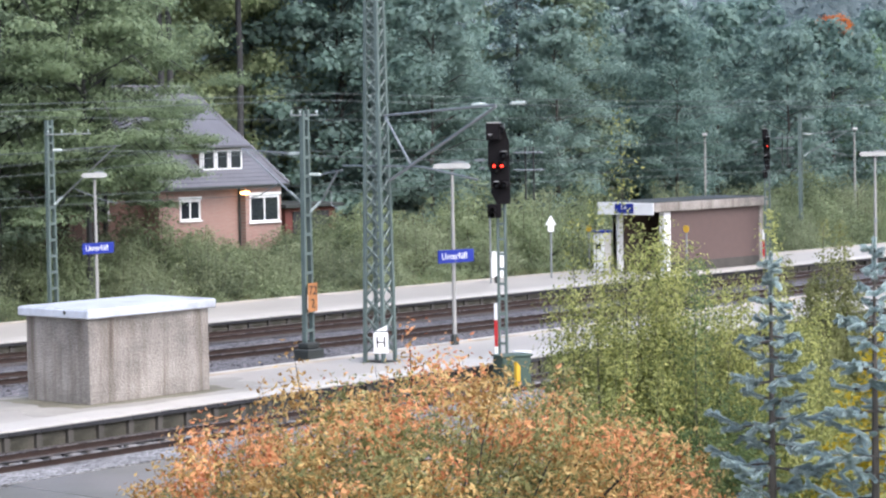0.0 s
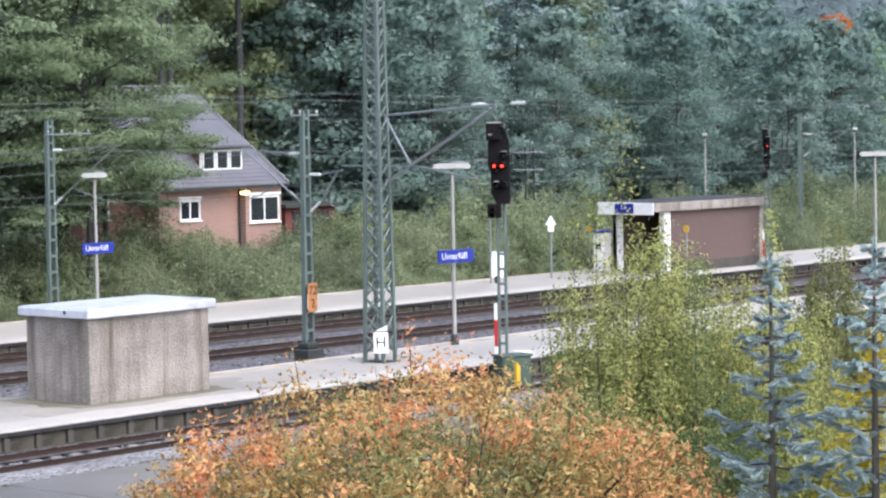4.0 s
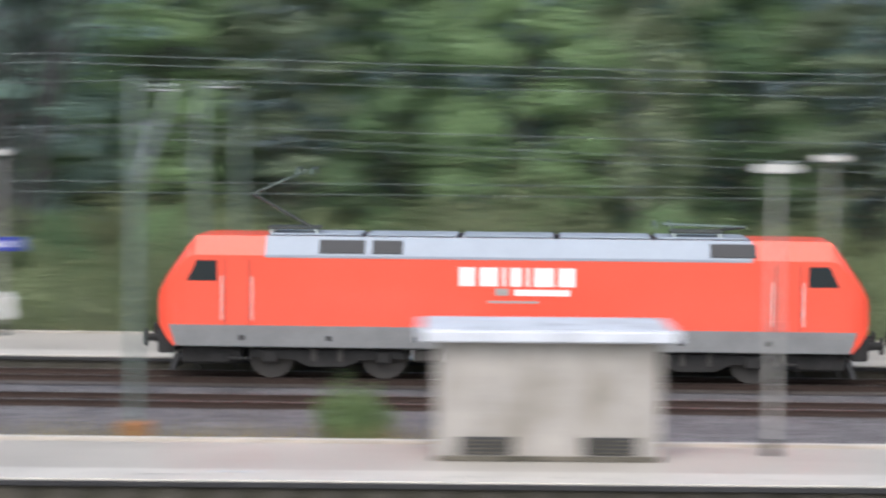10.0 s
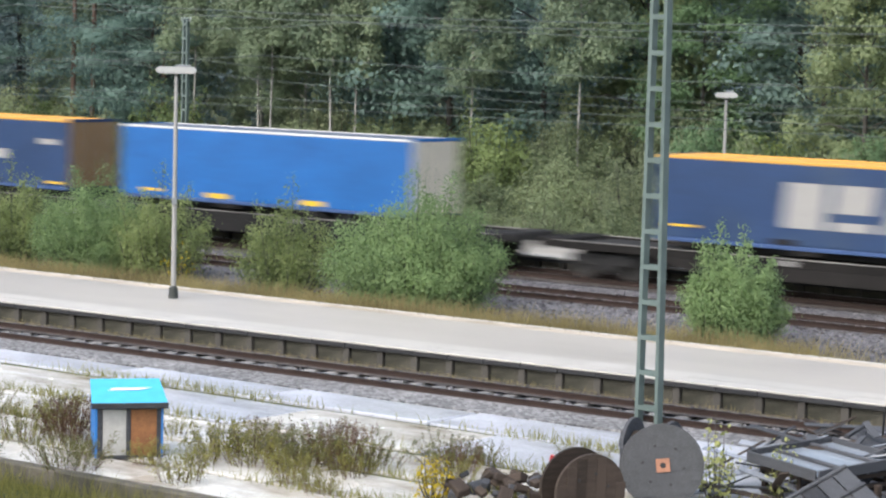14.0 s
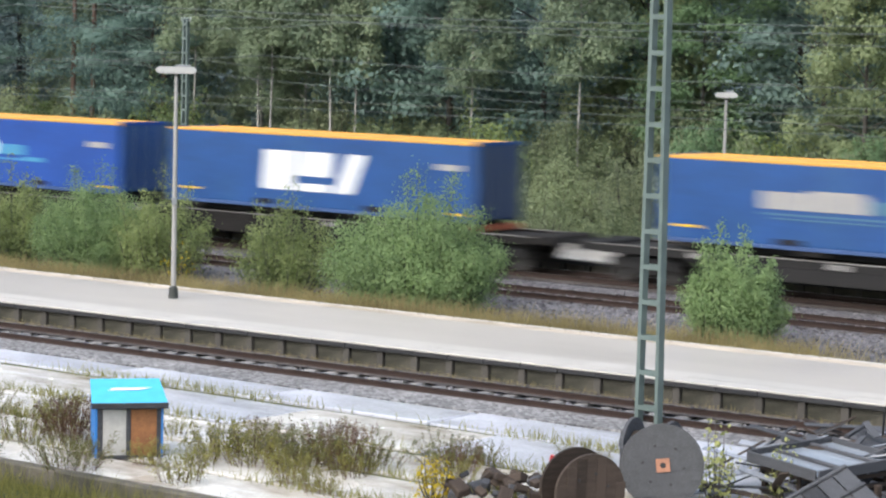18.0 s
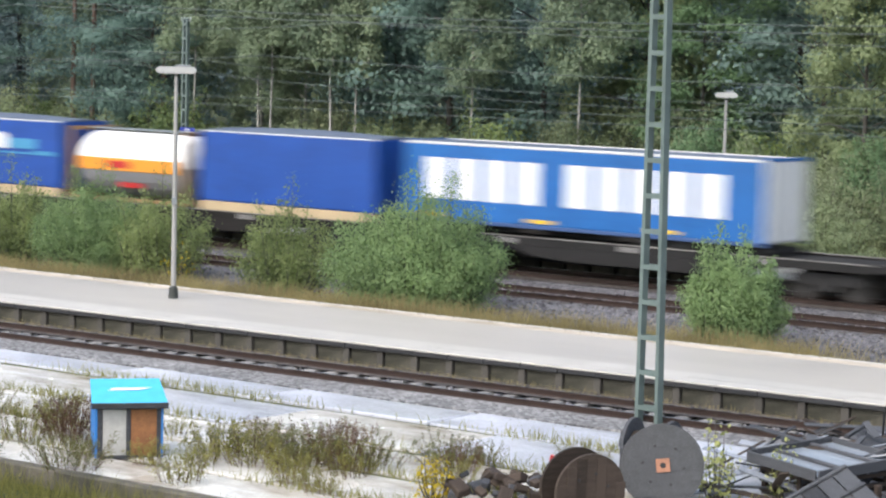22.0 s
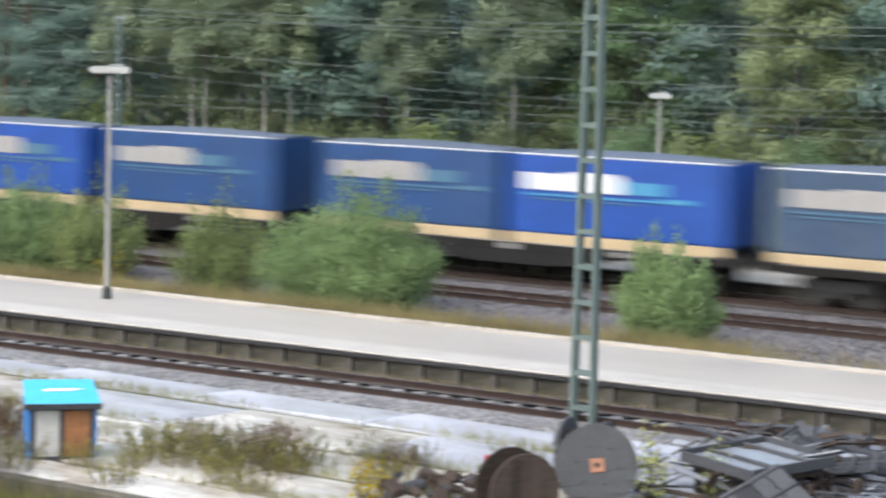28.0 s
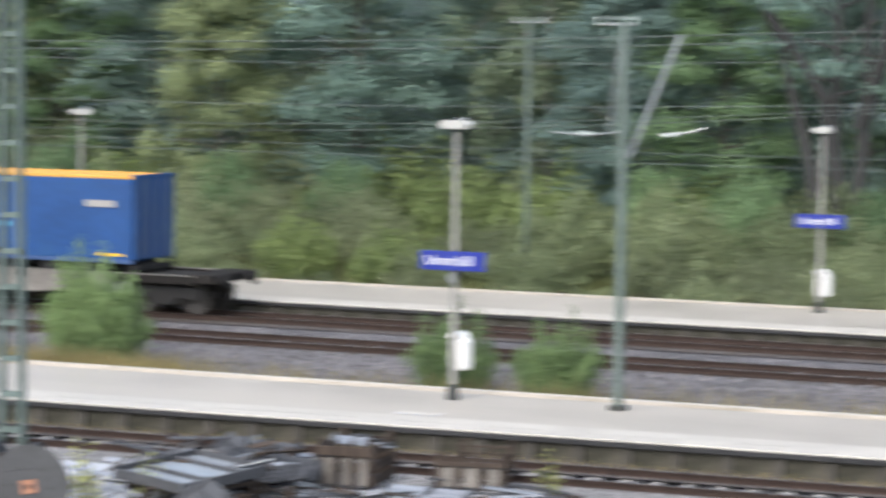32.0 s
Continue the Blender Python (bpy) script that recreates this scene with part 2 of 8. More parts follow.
WET_BOARD = mat("wet_light_board", (0.30, 0.32, 0.36), 0.22, var=0.25, scale=2, fine=25, obj=0.5)


# ------------------------------------------------------------ mesh building
class Shape:
    """Collects vertices and faces of one part."""

    def __init__(self):
        self.v, self.f = [], []

    def add(self, verts, faces):
        o = len(self.v)
        self.v += [tuple(p) for p in verts]
        self.f += [tuple(i + o for i in f) for f in faces]
        return self

    def box(self, x0, x1, y0, y1, z0, z1):
        return self.add([(x0, y0, z0), (x1, y0, z0), (x1, y1, z0), (x0, y1, z0), (x0, y0, z1), (x1, y0, z1), (x1, y1, z1), (x0, y1, z1)],
                        [(3, 2, 1, 0), (4, 5, 6, 7), (0, 1, 5, 4), (1, 2, 6, 5), (2, 3, 7, 6), (3, 0, 4, 7)])

    def cbox(self, x0, x1, y0, y1, z0, z1, c=0.02):
        """A box with its edges cut off."""
        c = min(c, (x1 - x0) / 2.1, (y1 - y0) / 2.1, (z1 - z0) / 2.1)
        v, idx = [], {}
        for sx in (0, 1):
            for sy in (0, 1):
                for sz in (0, 1):
                    X, Y, Z = (x0, x1)[sx], (y0, y1)[sy], (z0, z1)[sz]
                    dx, dy, dz = c * (1 - 2 * sx), c * (1 - 2 * sy), c * (1 - 2 * sz)
                    for a, p in enumerate(((X, Y + dy, Z + dz), (X + dx, Y, Z + dz), (X + dx, Y + dy, Z))):
                        idx[sx, sy, sz, a] = len(v)
                        v.append(p)
        f = []
        ring = ((0, 0), (1, 0), (1, 1), (0, 1))
        for a in range(3):
            for s in (0, 1):
                q = []
                for p, r in ring:
                    k = [p, r]
                    k.insert(a, s)
                    q.append(idx[k[0], k[1], k[2], a])
                f.append(tuple(q if (s == 1) != (a == 1) else q[::-1]))
        for a in range(3):
            b1, b2 = [i for i in range(3) if i != a]
            for p in (0, 1):
                for r in (0, 1):
                    ks = []
                    for e in (0, 1):
                        k = [0, 0, 0]
                        k[a], k[b1], k[b2] = e, p, r
                        ks.append(k)
                    f.append((idx[(*ks[0], b1)], idx[(*ks[1], b1)], idx[(*ks[1], b2)], idx[(*ks[0], b2)]))
        for k in [(i, j, m) for i in (0, 1) for j in (0, 1) for m in (0, 1)]:
            f.append(tuple(idx[(*k, a)] for a in range(3)))
        return self.add(v, f)

    def cyl(self, p, q, r0, r1=None, n=10, caps=True):
        p, q = Vector(p), Vector(q)
        r1 = r0 if r1 is None else r1
        d = (q - p).normalized()
        u = d.orthogonal().normalized()
        w = d.cross(u)
        ring = [(math.cos(2 * math.pi * i / n), math.sin(2 * math.pi * i / n)) for i in range(n)]
        v = [p + r0 * (a * u + b * w) for a, b in ring] + [q + r1 * (a * u + b * w) for a, b in ring]
        f = [(i, (i + 1) % n, n + (i + 1) % n, n + i) for i in range(n)]
        if caps:
            f += [tuple(range(n - 1, -1, -1)), tuple(range(n, 2 * n))]
        return self.add(v, f)

    def tube(self, pts, r, n=5):
        """A bent rod; r may be a list of radii."""
        pts = [Vector(p) for p in pts]
        rs = r if isinstance(r, (list, tuple)) else [r] * len(pts)
        v, f = [], []
        for i, p in enumerate(pts):
            d = (pts[min(i + 1, len(pts) - 1)] - pts[max(i - 1, 0)]).normalized()
            ref = Vector((0, 0, 1)) if abs(d.z) < 0.9 else Vector((1, 0, 0))
            u = d.cross(ref).normalized()
            w = d.cross(u)
            for k in range(n):
                a = 2 * math.pi * k / n
                v.append(p + rs[i] * (math.cos(a) * u + math.sin(a) * w))
        for i in range(len(pts) - 1):
            for k in range(n):
                f.append((i * n + k, i * n + (k + 1) % n, (i + 1) * n + (k + 1) % n, (i + 1) * n + k))
        f += [tuple(range(n - 1, -1, -1)), tuple(range((len(pts) - 1) * n, len(pts) * n))]
        return self.add(v, f)

    def prism(self, poly, axis, a0, a1):
        """A closed outline pushed along an axis."""
        def put(p, a):
            k = list(p)
            k.insert(axis, a)
            return k
        n = len(poly)
        v = [put(p, a0) for p in poly] + [put(p, a1) for p in poly]
        return self.add(v, [(i, (i + 1) % n, n + (i + 1) % n, n + i) for i in range(n)] + [tuple(range(n - 1, -1, -1)), tuple(range(n, 2 * n))])

    def loft(self, rings):
        n = len(rings[0])
        v = [p for r in rings for p in r]
        f = [(i * n + k, i * n + (k + 1) % n, (i + 1) * n + (k + 1) % n, (i + 1) * n + k) for i in range(len(rings) - 1) for k in range(n)]
        f += [tuple(range(n - 1, -1, -1)), tuple(range((len(rings) - 1) * n, len(rings) * n))]
        return self.add(v, f)

    def mesh(self, name, material=None, smooth=False):
        me = bpy.data.meshes.new(name)
        me.from_pydata(self.v, [], self.f)
        bm = bmesh.new()
        bm.from_mesh(me)
        bmesh.ops.recalc_face_normals(bm, faces=bm.faces)
        bm.to_mesh(me)
        bm.free()
        if material:
            me.materials.append(material)
        if smooth:
            me.polygons.foreach_set("use_smooth", [True] * len(me.polygons))
        return me


def part(name, shape, material, parent=None, label="", smooth=False, kind=""):
    data = shape if isinstance(shape, bpy.types.Mesh) else shape.mesh(name, material, smooth)
    ob = new(name, data)
    ob.parent = parent
    return tagged(ob, label, kind=kind)


def thing(name, at, label="", category="", group="", kind="", turn=0):
    ob = new(name)
    ob.empty_display_size = 0.2
    ob.matrix_basis = pose(*at, 0, 0, turn)
    return tagged(ob, label, category, group, kind)


def words(text, size, depth=0.004):
    """Raised lettering in the xz plane, centred, facing -y."""
    cu = bpy.data.curves.new("lettering", "FONT")
    cu.body, cu.size, cu.extrude, cu.align_x, cu.align_y = text, size, depth, "CENTER", "CENTER"
    tmp = bpy.data.objects.new("lettering", cu)
    me = bpy.data.meshes.new_from_object(tmp)
    me.transform(Matrix.Rotation(radians(90), 4, "X"))
    bpy.data.objects.remove(tmp)
    return me


def lettering(text, size, at, material, parent, turn=0):
    me = words(text, size)
    me.materials.append(material)
    ob = part("lettering", me, None, parent)
    ob.matrix_basis = pose(*at, 0, 0, turn)
    return ob


# ------------------------------------------------------------ the lie of the land
Y_B, Y_A = 59.9, 64.28          # centre lines of the two main tracks
Z_P, Z_F, Z_A = 0.38, 0.35, 0.10   # rails of the far track lie a little higher;
# platform tops over the rails
X0, X1 = -150.0, 190.0


def bend(x):
    return 0.0377 * x + 1.19e-4 * x * x


def y_side(x):                   # centre line of the siding
    return 43.31 + bend(max(-110, min(150, x)))


def y_edge(x):                   # island platform, edge at the siding
    return y_side(x) + 1.717


def y_back(x):                   # island platform, far edge
    x = max(-110, min(120, x))
    return 50.56 + 0.02964 * x + 2.24e-4 * x * x


F_EDGE, F_BACK = 66.0, 72.7      # far platform


def bank(x, y):
    """Height of the ground: level by the tracks, rising to the wood."""
    if y < 74:
        return -0.42
    k = min(1.0, (y - 74) / 16)
    return -0.42 + 2.0 * k * k * (3 - 2 * k)


def ground_sheet():
    s = Shape()
    xs = [-2500, -900, -400, -250] + list(range(-200, 241, 10)) + [300, 500, 1000, 2500]
    ys = [-2500, -900, -300, -100, -40, 0, 20, 30, 40, 50, 60, 70] + list(range(74, 94, 2)) + [100, 120, 160, 220, 320, 500, 1000, 2500]
    for y in ys:
        for x in xs:
            s.v.append((x, y, bank(x, y) + (0.12 * noise.noise((x * 0.06, y * 0.06, 0)) if y > 76 or y < 26 else 0)))
    n = len(xs)
    s.f = [(j * n + i, j * n + i + 1, (j + 1) * n + i + 1, (j + 1) * n + i) for j in range(len(ys) - 1) for i in range(n - 1)]
    tagged(part("ground", s, GRASS, smooth=True), "rough grassy ground rising gently towards the wood", "ground", kind="structure")


def strip(s, left, right, z, step=5.0, x0=X0, x1=X1):
    """A long sheet between two lines."""
    n = int((x1 - x0) / step)
    o = len(s.v)
    for i in range(n + 1):
        x = x0 + (x1 - x0) * i / n
        s.v += [(x, left(x), z), (x, right(x), z)]
    s.f += [(o + 2 * i, o + 2 * i + 2, o + 2 * i + 3, o + 2 * i + 1) for i in range(n)]
    return s


def bed(s, prof, centre, x0=X0, x1=X1, step=5.0):
    """A long bed with the cross-section prof (y, z)."""
    n, k = int((x1 - x0) / step), len(prof)
    o = len(s.v)
    for i in range(n + 1):
        x = x0 + (x1 - x0) * i / n
        s.v += [(x, centre(x) + y, z) for y, z in prof]
    s.f += [(o + i * k + j, o + (i + 1) * k + j, o + (i + 1) * k + j + 1, o + i * k + j + 1) for i in range(n) for j in range(k - 1)]
    return s


RAIL_PROF = [(-0.07, -0.16), (-0.07, -0.145), (-0.012, -0.12), (-0.012, -0.045), (-0.036, -0.035), (-0.036, -0.004),
             (0.036, -0.004), (0.036, -0.035), (0.012, -0.045), (0.012, -0.12), (0.07, -0.145), (0.07, -0.16)]


def track(name, centre, label, sleeper_mat, x0, x1, near=None, lift=0.0):
    t = tagged(new(name), label, "railway track", kind="structure")
    t.location.z = lift
    for side in (-0.753, 0.753):
        c = lambda x, side=side: centre(x) + side
        part("rail", bed(Shape(), RAIL_PROF, c, x0, x1), RAIL, t)
        part("rail_head", bed(Shape(), [(-0.034, -0.003), (-0.02, 0.0), (0.02, 0.0), (0.034, -0.003)], c, x0, x1), RAIL_TOP, t, "bright worn rail head")
    one = Shape().cbox(-0.13, 0.13, -1.3, 1.3, -0.36, -0.165, 0.03).mesh("sleeper", sleeper_mat)
    rest = Shape()
    n = int((x1 - x0) / 0.62)
    for i in range(n):
        x = x0 + 0.62 * (i + 0.5)
        if near and near[0] < x < near[1]:
            ob = part("sleeper", one, None, t)
            ob.matrix_basis = pose(x, centre(x), random.uniform(-0.008, 0.008), 0, 0, math.degrees(math.atan(centre(x + 1) - centre(x))) + random.uniform(-0.6, 0.6))
        else:
            rest.cbox(x - 0.13, x + 0.13, centre(x) - 1.3, centre(x) + 1.3, -0.36, -0.165, 0.03)
    if rest.v:
        part("sleepers", rest, sleeper_mat, t, kind="stuff")
    return t


def stones(name, spots, size, material, label):
    """Loose stones, one joined sheet of small broken lumps."""
    s = Shape()
    for x, y, z in spots:
        r = size * random.uniform(0.5, 1.2)
        a, b, c = r * random.uniform(0.7, 1.3), r * random.uniform(0.7, 1.3), r * random.uniform(0.5, 0.9)
        k = random.uniform(0, 6.3)
        ca, sa_ = math.cos(k), math.sin(k)
        pts = [(a, 0, 0), (0, b, 0), (-a, 0, 0.1 * c), (0, -b, 0), (0.15 * a, 0.1 * b, c), (0, 0, -c)]
        s.add([(x + ca * p - sa_ * q, y + sa_ * p + ca * q, z + h) for p, q, h in pts],
              [(0, 1, 4), (1, 2, 4), (2, 3, 4), (3, 0, 4), (1, 0, 5), (2, 1, 5), (3, 2, 5), (0, 3, 5)])
    tagged(part(name, s, material), label, "stones", kind="stuff")


def platform(name, edge, back, z, x0, x1, label, px0, px1, wall_y=0.0):
    t = tagged(new(name), label, "platform", kind="structure")
    s = Shape()
    strip(s, lambda x: edge(x) + 1.3, lambda x: back(x) - 0.75, z, 5, x0, x1)
    part("paving", s, ASPHALT_TOP, t)
    part("inner_paving", strip(Shape(), lambda x: edge(x) + 0.62, lambda x: edge(x) + 1.3, z + 0.001, 5, x0, x1), EDGE_LIGHT, t, "pale worn paving along the edge")
    part("back_margin", strip(Shape(), lambda x: back(x) - 0.75, lambda x: back(x) - 0.22, z + 0.001, 5, x0, x1), SAND_EDGE, t, "sandy margin along the back kerb")
    s = Shape()
    bed(s, [(0.0, -0.1), (0.0, z - 0.02), (0.02, z + 0.003), (0.22, z + 0.003), (0.22, -0.6)], lambda x: back(x) - 0.22, x0, x1)
    part("back_kerb", s, EDGE_LIGHT, t)
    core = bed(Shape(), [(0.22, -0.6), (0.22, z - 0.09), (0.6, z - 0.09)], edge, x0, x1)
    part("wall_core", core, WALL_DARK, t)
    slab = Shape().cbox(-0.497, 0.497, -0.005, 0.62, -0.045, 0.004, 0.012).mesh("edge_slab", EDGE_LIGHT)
    # slabs are thin pale tops; a separate dark lip fronts them
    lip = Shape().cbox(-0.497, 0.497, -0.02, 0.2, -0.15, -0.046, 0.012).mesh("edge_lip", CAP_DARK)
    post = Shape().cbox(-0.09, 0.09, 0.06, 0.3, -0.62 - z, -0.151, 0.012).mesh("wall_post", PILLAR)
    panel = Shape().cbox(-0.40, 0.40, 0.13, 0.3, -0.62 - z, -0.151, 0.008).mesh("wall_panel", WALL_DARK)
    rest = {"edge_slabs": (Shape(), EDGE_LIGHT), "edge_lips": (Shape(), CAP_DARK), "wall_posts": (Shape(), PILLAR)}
    for i in range(int(x1 - x0)):
        x = x0 + i + 0.5
        y = edge(x)
        if px0 < x < px1:
            turn = math.degrees(math.atan(edge(x + 0.5) - edge(x - 0.5)))
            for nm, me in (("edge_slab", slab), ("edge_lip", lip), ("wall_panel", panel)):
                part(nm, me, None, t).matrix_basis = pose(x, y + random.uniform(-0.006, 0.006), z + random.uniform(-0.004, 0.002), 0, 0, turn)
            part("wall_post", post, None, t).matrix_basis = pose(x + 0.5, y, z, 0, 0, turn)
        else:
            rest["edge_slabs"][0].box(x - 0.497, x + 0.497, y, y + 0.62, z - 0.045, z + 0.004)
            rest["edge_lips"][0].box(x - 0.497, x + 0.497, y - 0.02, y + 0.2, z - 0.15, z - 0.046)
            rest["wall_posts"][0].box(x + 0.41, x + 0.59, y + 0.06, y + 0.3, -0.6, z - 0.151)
    for nm, (s, m) in rest.items():
        if s.v:
            part(nm, s, m, t, kind="stuff")
    return t


def yard():
    """Wet concrete loading yard on the near side of the siding."""
    t = tagged(new("loading_yard"), "wet pale concrete loading yard of large cracked slabs with weeds in the joints", "pavement", kind="structure")
    s = strip(Shape(), lambda x: 29.3, lambda x: y_side(x) - 1.9, -0.20, 5, -90, 60)
    part("joint_bed", s, GRASS, t)
    # a strip of wet asphalt along the siding, then rows of slabs sunk at odd heights
    part("asphalt_strip", bed(Shape(), [(-2.2, -0.25), (-2.2, -0.125), (-1.9, -0.12), (-1.9, -0.25)], y_side, -90, 60), YARD_GRIT, t, "grey gravel strip beside the siding")
    for row, (ya, yb) in enumerate(((29.45, 31.0), (31.2, 33.07), (33.33, 35.25), (35.53, 38.02), (38.32, 0))):
        for i in range(31):
            x = -88 + 4.7 * i + (row % 2) * 1.9
            y1 = yb or y_side(x) - 2.26
            d = random.uniform(0, 0.035)
            me = Shape().cbox(-2.33, 2.33, 0, max(0.3, y1 - ya), -0.3, 0, 0.025).mesh("concrete_slab", YARD_OLD if x > 2 else YARD_SHEEN if row == 4 or (row == 3 and random.random() < 0.4) else CONCRETE)
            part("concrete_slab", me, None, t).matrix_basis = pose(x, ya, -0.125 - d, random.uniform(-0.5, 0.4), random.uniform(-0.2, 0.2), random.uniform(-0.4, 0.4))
    k = bed(Shape(), [(0.0, -0.7), (0.0, -0.10), (0.03, -0.07), (0.25, -0.07), (0.25, -0.5)], lambda x: 29.1, -90, 60)
    part("kerb", k, WALL_DARK, t, "dark wet kerb along the yard")


def setting():
    ground_sheet()
    s = bed(Shape(), [(-4.6, -0.5), (-3.2, -0.42), (-2.1, -0.175), (2.3, -0.175), (2.9, -0.1), (6.2, -0.1)], lambda x: Y_B)
    tagged(part("ballast_bed", s, BALLAST), "grey crushed stone bed of the main tracks", "ballast", kind="structure")
    # darker stone colour on the far track includes the train's shade
    s = strip(Shape(), lambda x: Y_A - 1.45, lambda x: Y_A + 1.55, -0.19 + Z_A + 0.02)
    tagged(part("oily_ballast_strip", s, BALLAST_DARK), "brown far track ballast, darkened for the shade under the train", "ballast", kind="structure")
    s = strip(Shape(), lambda x: y_back(x) - 0.1, lambda x: Y_B - 3.2, -0.40)
    tagged(part("cess", s, CESS_STONE), "stony strip between platform and tracks", "ballast", kind="structure")
    s = bed(Shape(), [(-2.4, -0.45), (-1.7, -0.215), (1.9, -0.215)], y_side, -110, 150)
    tagged(part("siding_ballast", s, BALLAST), "stone bed of the siding", "ballast", kind="structure")
    for a, b in ((-1.9, -0.85), (0.44, 0.68), (0.86, 1.9)):
        s = strip(Shape(), lambda x: y_side(x) + a, lambda x: y_side(x) + b, -0.135, 5, -110, 150)
        tagged(part("siding_fill", s, YARD_GRIT if a < -1 else BALLAST_DARK), "dark gritty ballast between the siding rails", "ballast", kind="structure")
    track("track_1", lambda x: Y_A, "main line track with rusty rails by the far platform", SLEEPER_WOOD, X0, X1, lift=Z_A)
    track("track_2", lambda x: Y_B, "main line track with rusty rails on grey ballast", SLEEPER_WOOD, X0, X1)
    track("track_3", y_side, "rusty siding track beside the island platform", SLEEPER, -110, 150, (-62, 48))
    platform("platform_1", lambda x: F_EDGE, lambda x: F_BACK, Z_F, -110, 118, "pale wet far platform with a dark panelled edge wall", -40, 100)
    platform("platform_2", y_edge, y_back, Z_P, -100, 112, "pale wet island platform with a dark panelled edge wall", -64, 60)
    yard()
    rnd = random.Random(5)
    spots = []
    for i in range(26000):
        x = rnd.uniform(-66, 40) if i % 4 else rnd.uniform(40, 110)
        y = rnd.choice((rnd.uniform(Y_B - 4.8, Y_B - 0.9), rnd.uniform(Y_B - 4.8, Y_B - 0.9), rnd.uniform(Y_B - 0.6, Y_B + 3.2)))
        z = -0.2 if y > Y_B - 2.1 else max(-0.42, -0.2 - 0.22 * (Y_B - 2.1 - y))
        spots.append((x, y, z + 0.015))
    stones("ballast_stones", spots, 0.075, LOOSE_STONE, "loose grey ballast stones beside the rails")
    spots = [(x, y_side(x) + rnd.choice((rnd.uniform(-2.6, -1.25), rnd.uniform(-2.6, -1.25), rnd.uniform(-0.6, 0.6))), -0.19) for x in (rnd.uniform(-60, 45) for i in range(7000))]
    stones("siding_stones", spots, 0.06, LOOSE_STONE, "loose grey ballast stones of the siding")


setting()


# ------------------------------------------------------------ masts, lamps, signals, wires
def ladder_mast(at, h, w0, w1, label, depth=0.16, turn=0, step=0.62, base=True, name="catenary_mast"):
    """Two channel legs joined by battens, narrowing upwards."""
    ob = thing(name, at, label, "mast", "catenary masts", turn=turn)
    for sd in (-1, 1):
        s = Shape()
        s.loft([[(sd * w / 2 - 0.045, -depth / 2, z), (sd * w / 2 + 0.045, -depth / 2, z), (sd * w / 2 + 0.045, depth / 2, z), (sd * w / 2 - 0.045, depth / 2, z)] for w, z in ((w0, 0), (w1, h))])
        part("leg", s, MAST_GREEN, ob)
    n = int(h / step)
    for i in range(n):
        z = (i + 0.6) * h / n
        w = w0 + (w1 - w0) * z / h
        for y in (-depth / 2 - 0.008, depth / 2 - 0.004):
            part("batten", Shape().box(-w / 2, w / 2, y, y + 0.012, z - 0.05, z + 0.05), MAST_GREEN, ob)
    if base:
        part("footing", Shape().cbox(-w0 / 2 - 0.2, w0 / 2 + 0.2, -0.3, 0.3, -0.5, 0.06, 0.03), PILLAR, ob, "stained concrete footing")
    return ob


def pole_mast(at, h, w, label):
    """A single rolled-steel post."""
    ob = thing("catenary_mast", at, label, "mast", "catenary masts")
    s = Shape().loft([[(-k / 2, -k * 0.6, z), (k / 2, -k * 0.6, z), (k / 2, k * 0.6, z), (-k / 2, k * 0.6, z)] for k, z in ((w, 0), (w * 0.85, h))])
    part("post", s, MAST_GREEN, ob)
    for sd in (-1, 1):
        part("flange", Shape().box(-w * 0.62, w * 0.62, sd * w * 0.62 - 0.012, sd * w * 0.62 + 0.012, 0, h), MAST_GREEN, ob)
    return ob


def lattice_mast(at, h, w0, w1, label, turn=0):
    """Four angle legs with crossed lacing on every face."""
    ob = thing("lattice_mast", at, label, "mast", "catenary masts", turn=turn)
    c = [(-1, -1), (1, -1), (1, 1), (-1, 1)]

    def pt(k, z):
        w = (w0 + (w1 - w0) * z / h) / 2
        return Vector((c[k][0] * w, c[k][1] * w, z))
    for k in range(4):
        s = Shape()
        s.loft([[(p + Vector((a, b, 0))) for a, b in ((-0.05, -0.05), (0.05, -0.05), (0.05, 0.05), (-0.05, 0.05))] for p in (pt(k, 0), pt(k, h))])
        part("leg", s, MAST_GREEN, ob)
    zs = [0.3]
    while zs[-1] < h - 0.4:
        zs.append(zs[-1] + 0.9 * (w0 + (w1 - w0) * zs[-1] / h))
    for k in range(4):
        for a, b in zip(zs, zs[1:]):
            b = min(b, h)
            part("brace", Shape().tube([pt(k, a), pt((k + 1) % 4, b)], 0.028, 4), MAST_GREEN, ob)
            part("brace", Shape().tube([pt((k + 1) % 4, a), pt(k, b)], 0.028, 4), MAST_GREEN, ob)
    part("footing", Shape().cbox(-w0 / 2 - 0.2, w0 / 2 + 0.2, -w0 / 2 - 0.2, w0 / 2 + 0.2, -0.9, 0.05, 0.04), PILLAR, ob)
    return ob


def insulator(ob, a, b):
    """A rod of porcelain discs between two points."""
    a, b = Vector(a), Vector(b)
    steps, radii = [0.0], [0.022]
    for k in range(6):
        u = 0.13 + 0.14 * k
        steps += [u, u + 0.012, u + 0.05, u + 0.062]
        radii += [0.022, 0.06, 0.045, 0.022]
    s = Shape().tube([a.lerp(b, u) for u in steps + [1.0]], radii + [0.022], 8)
    part("insulator", s, INSUL, ob)


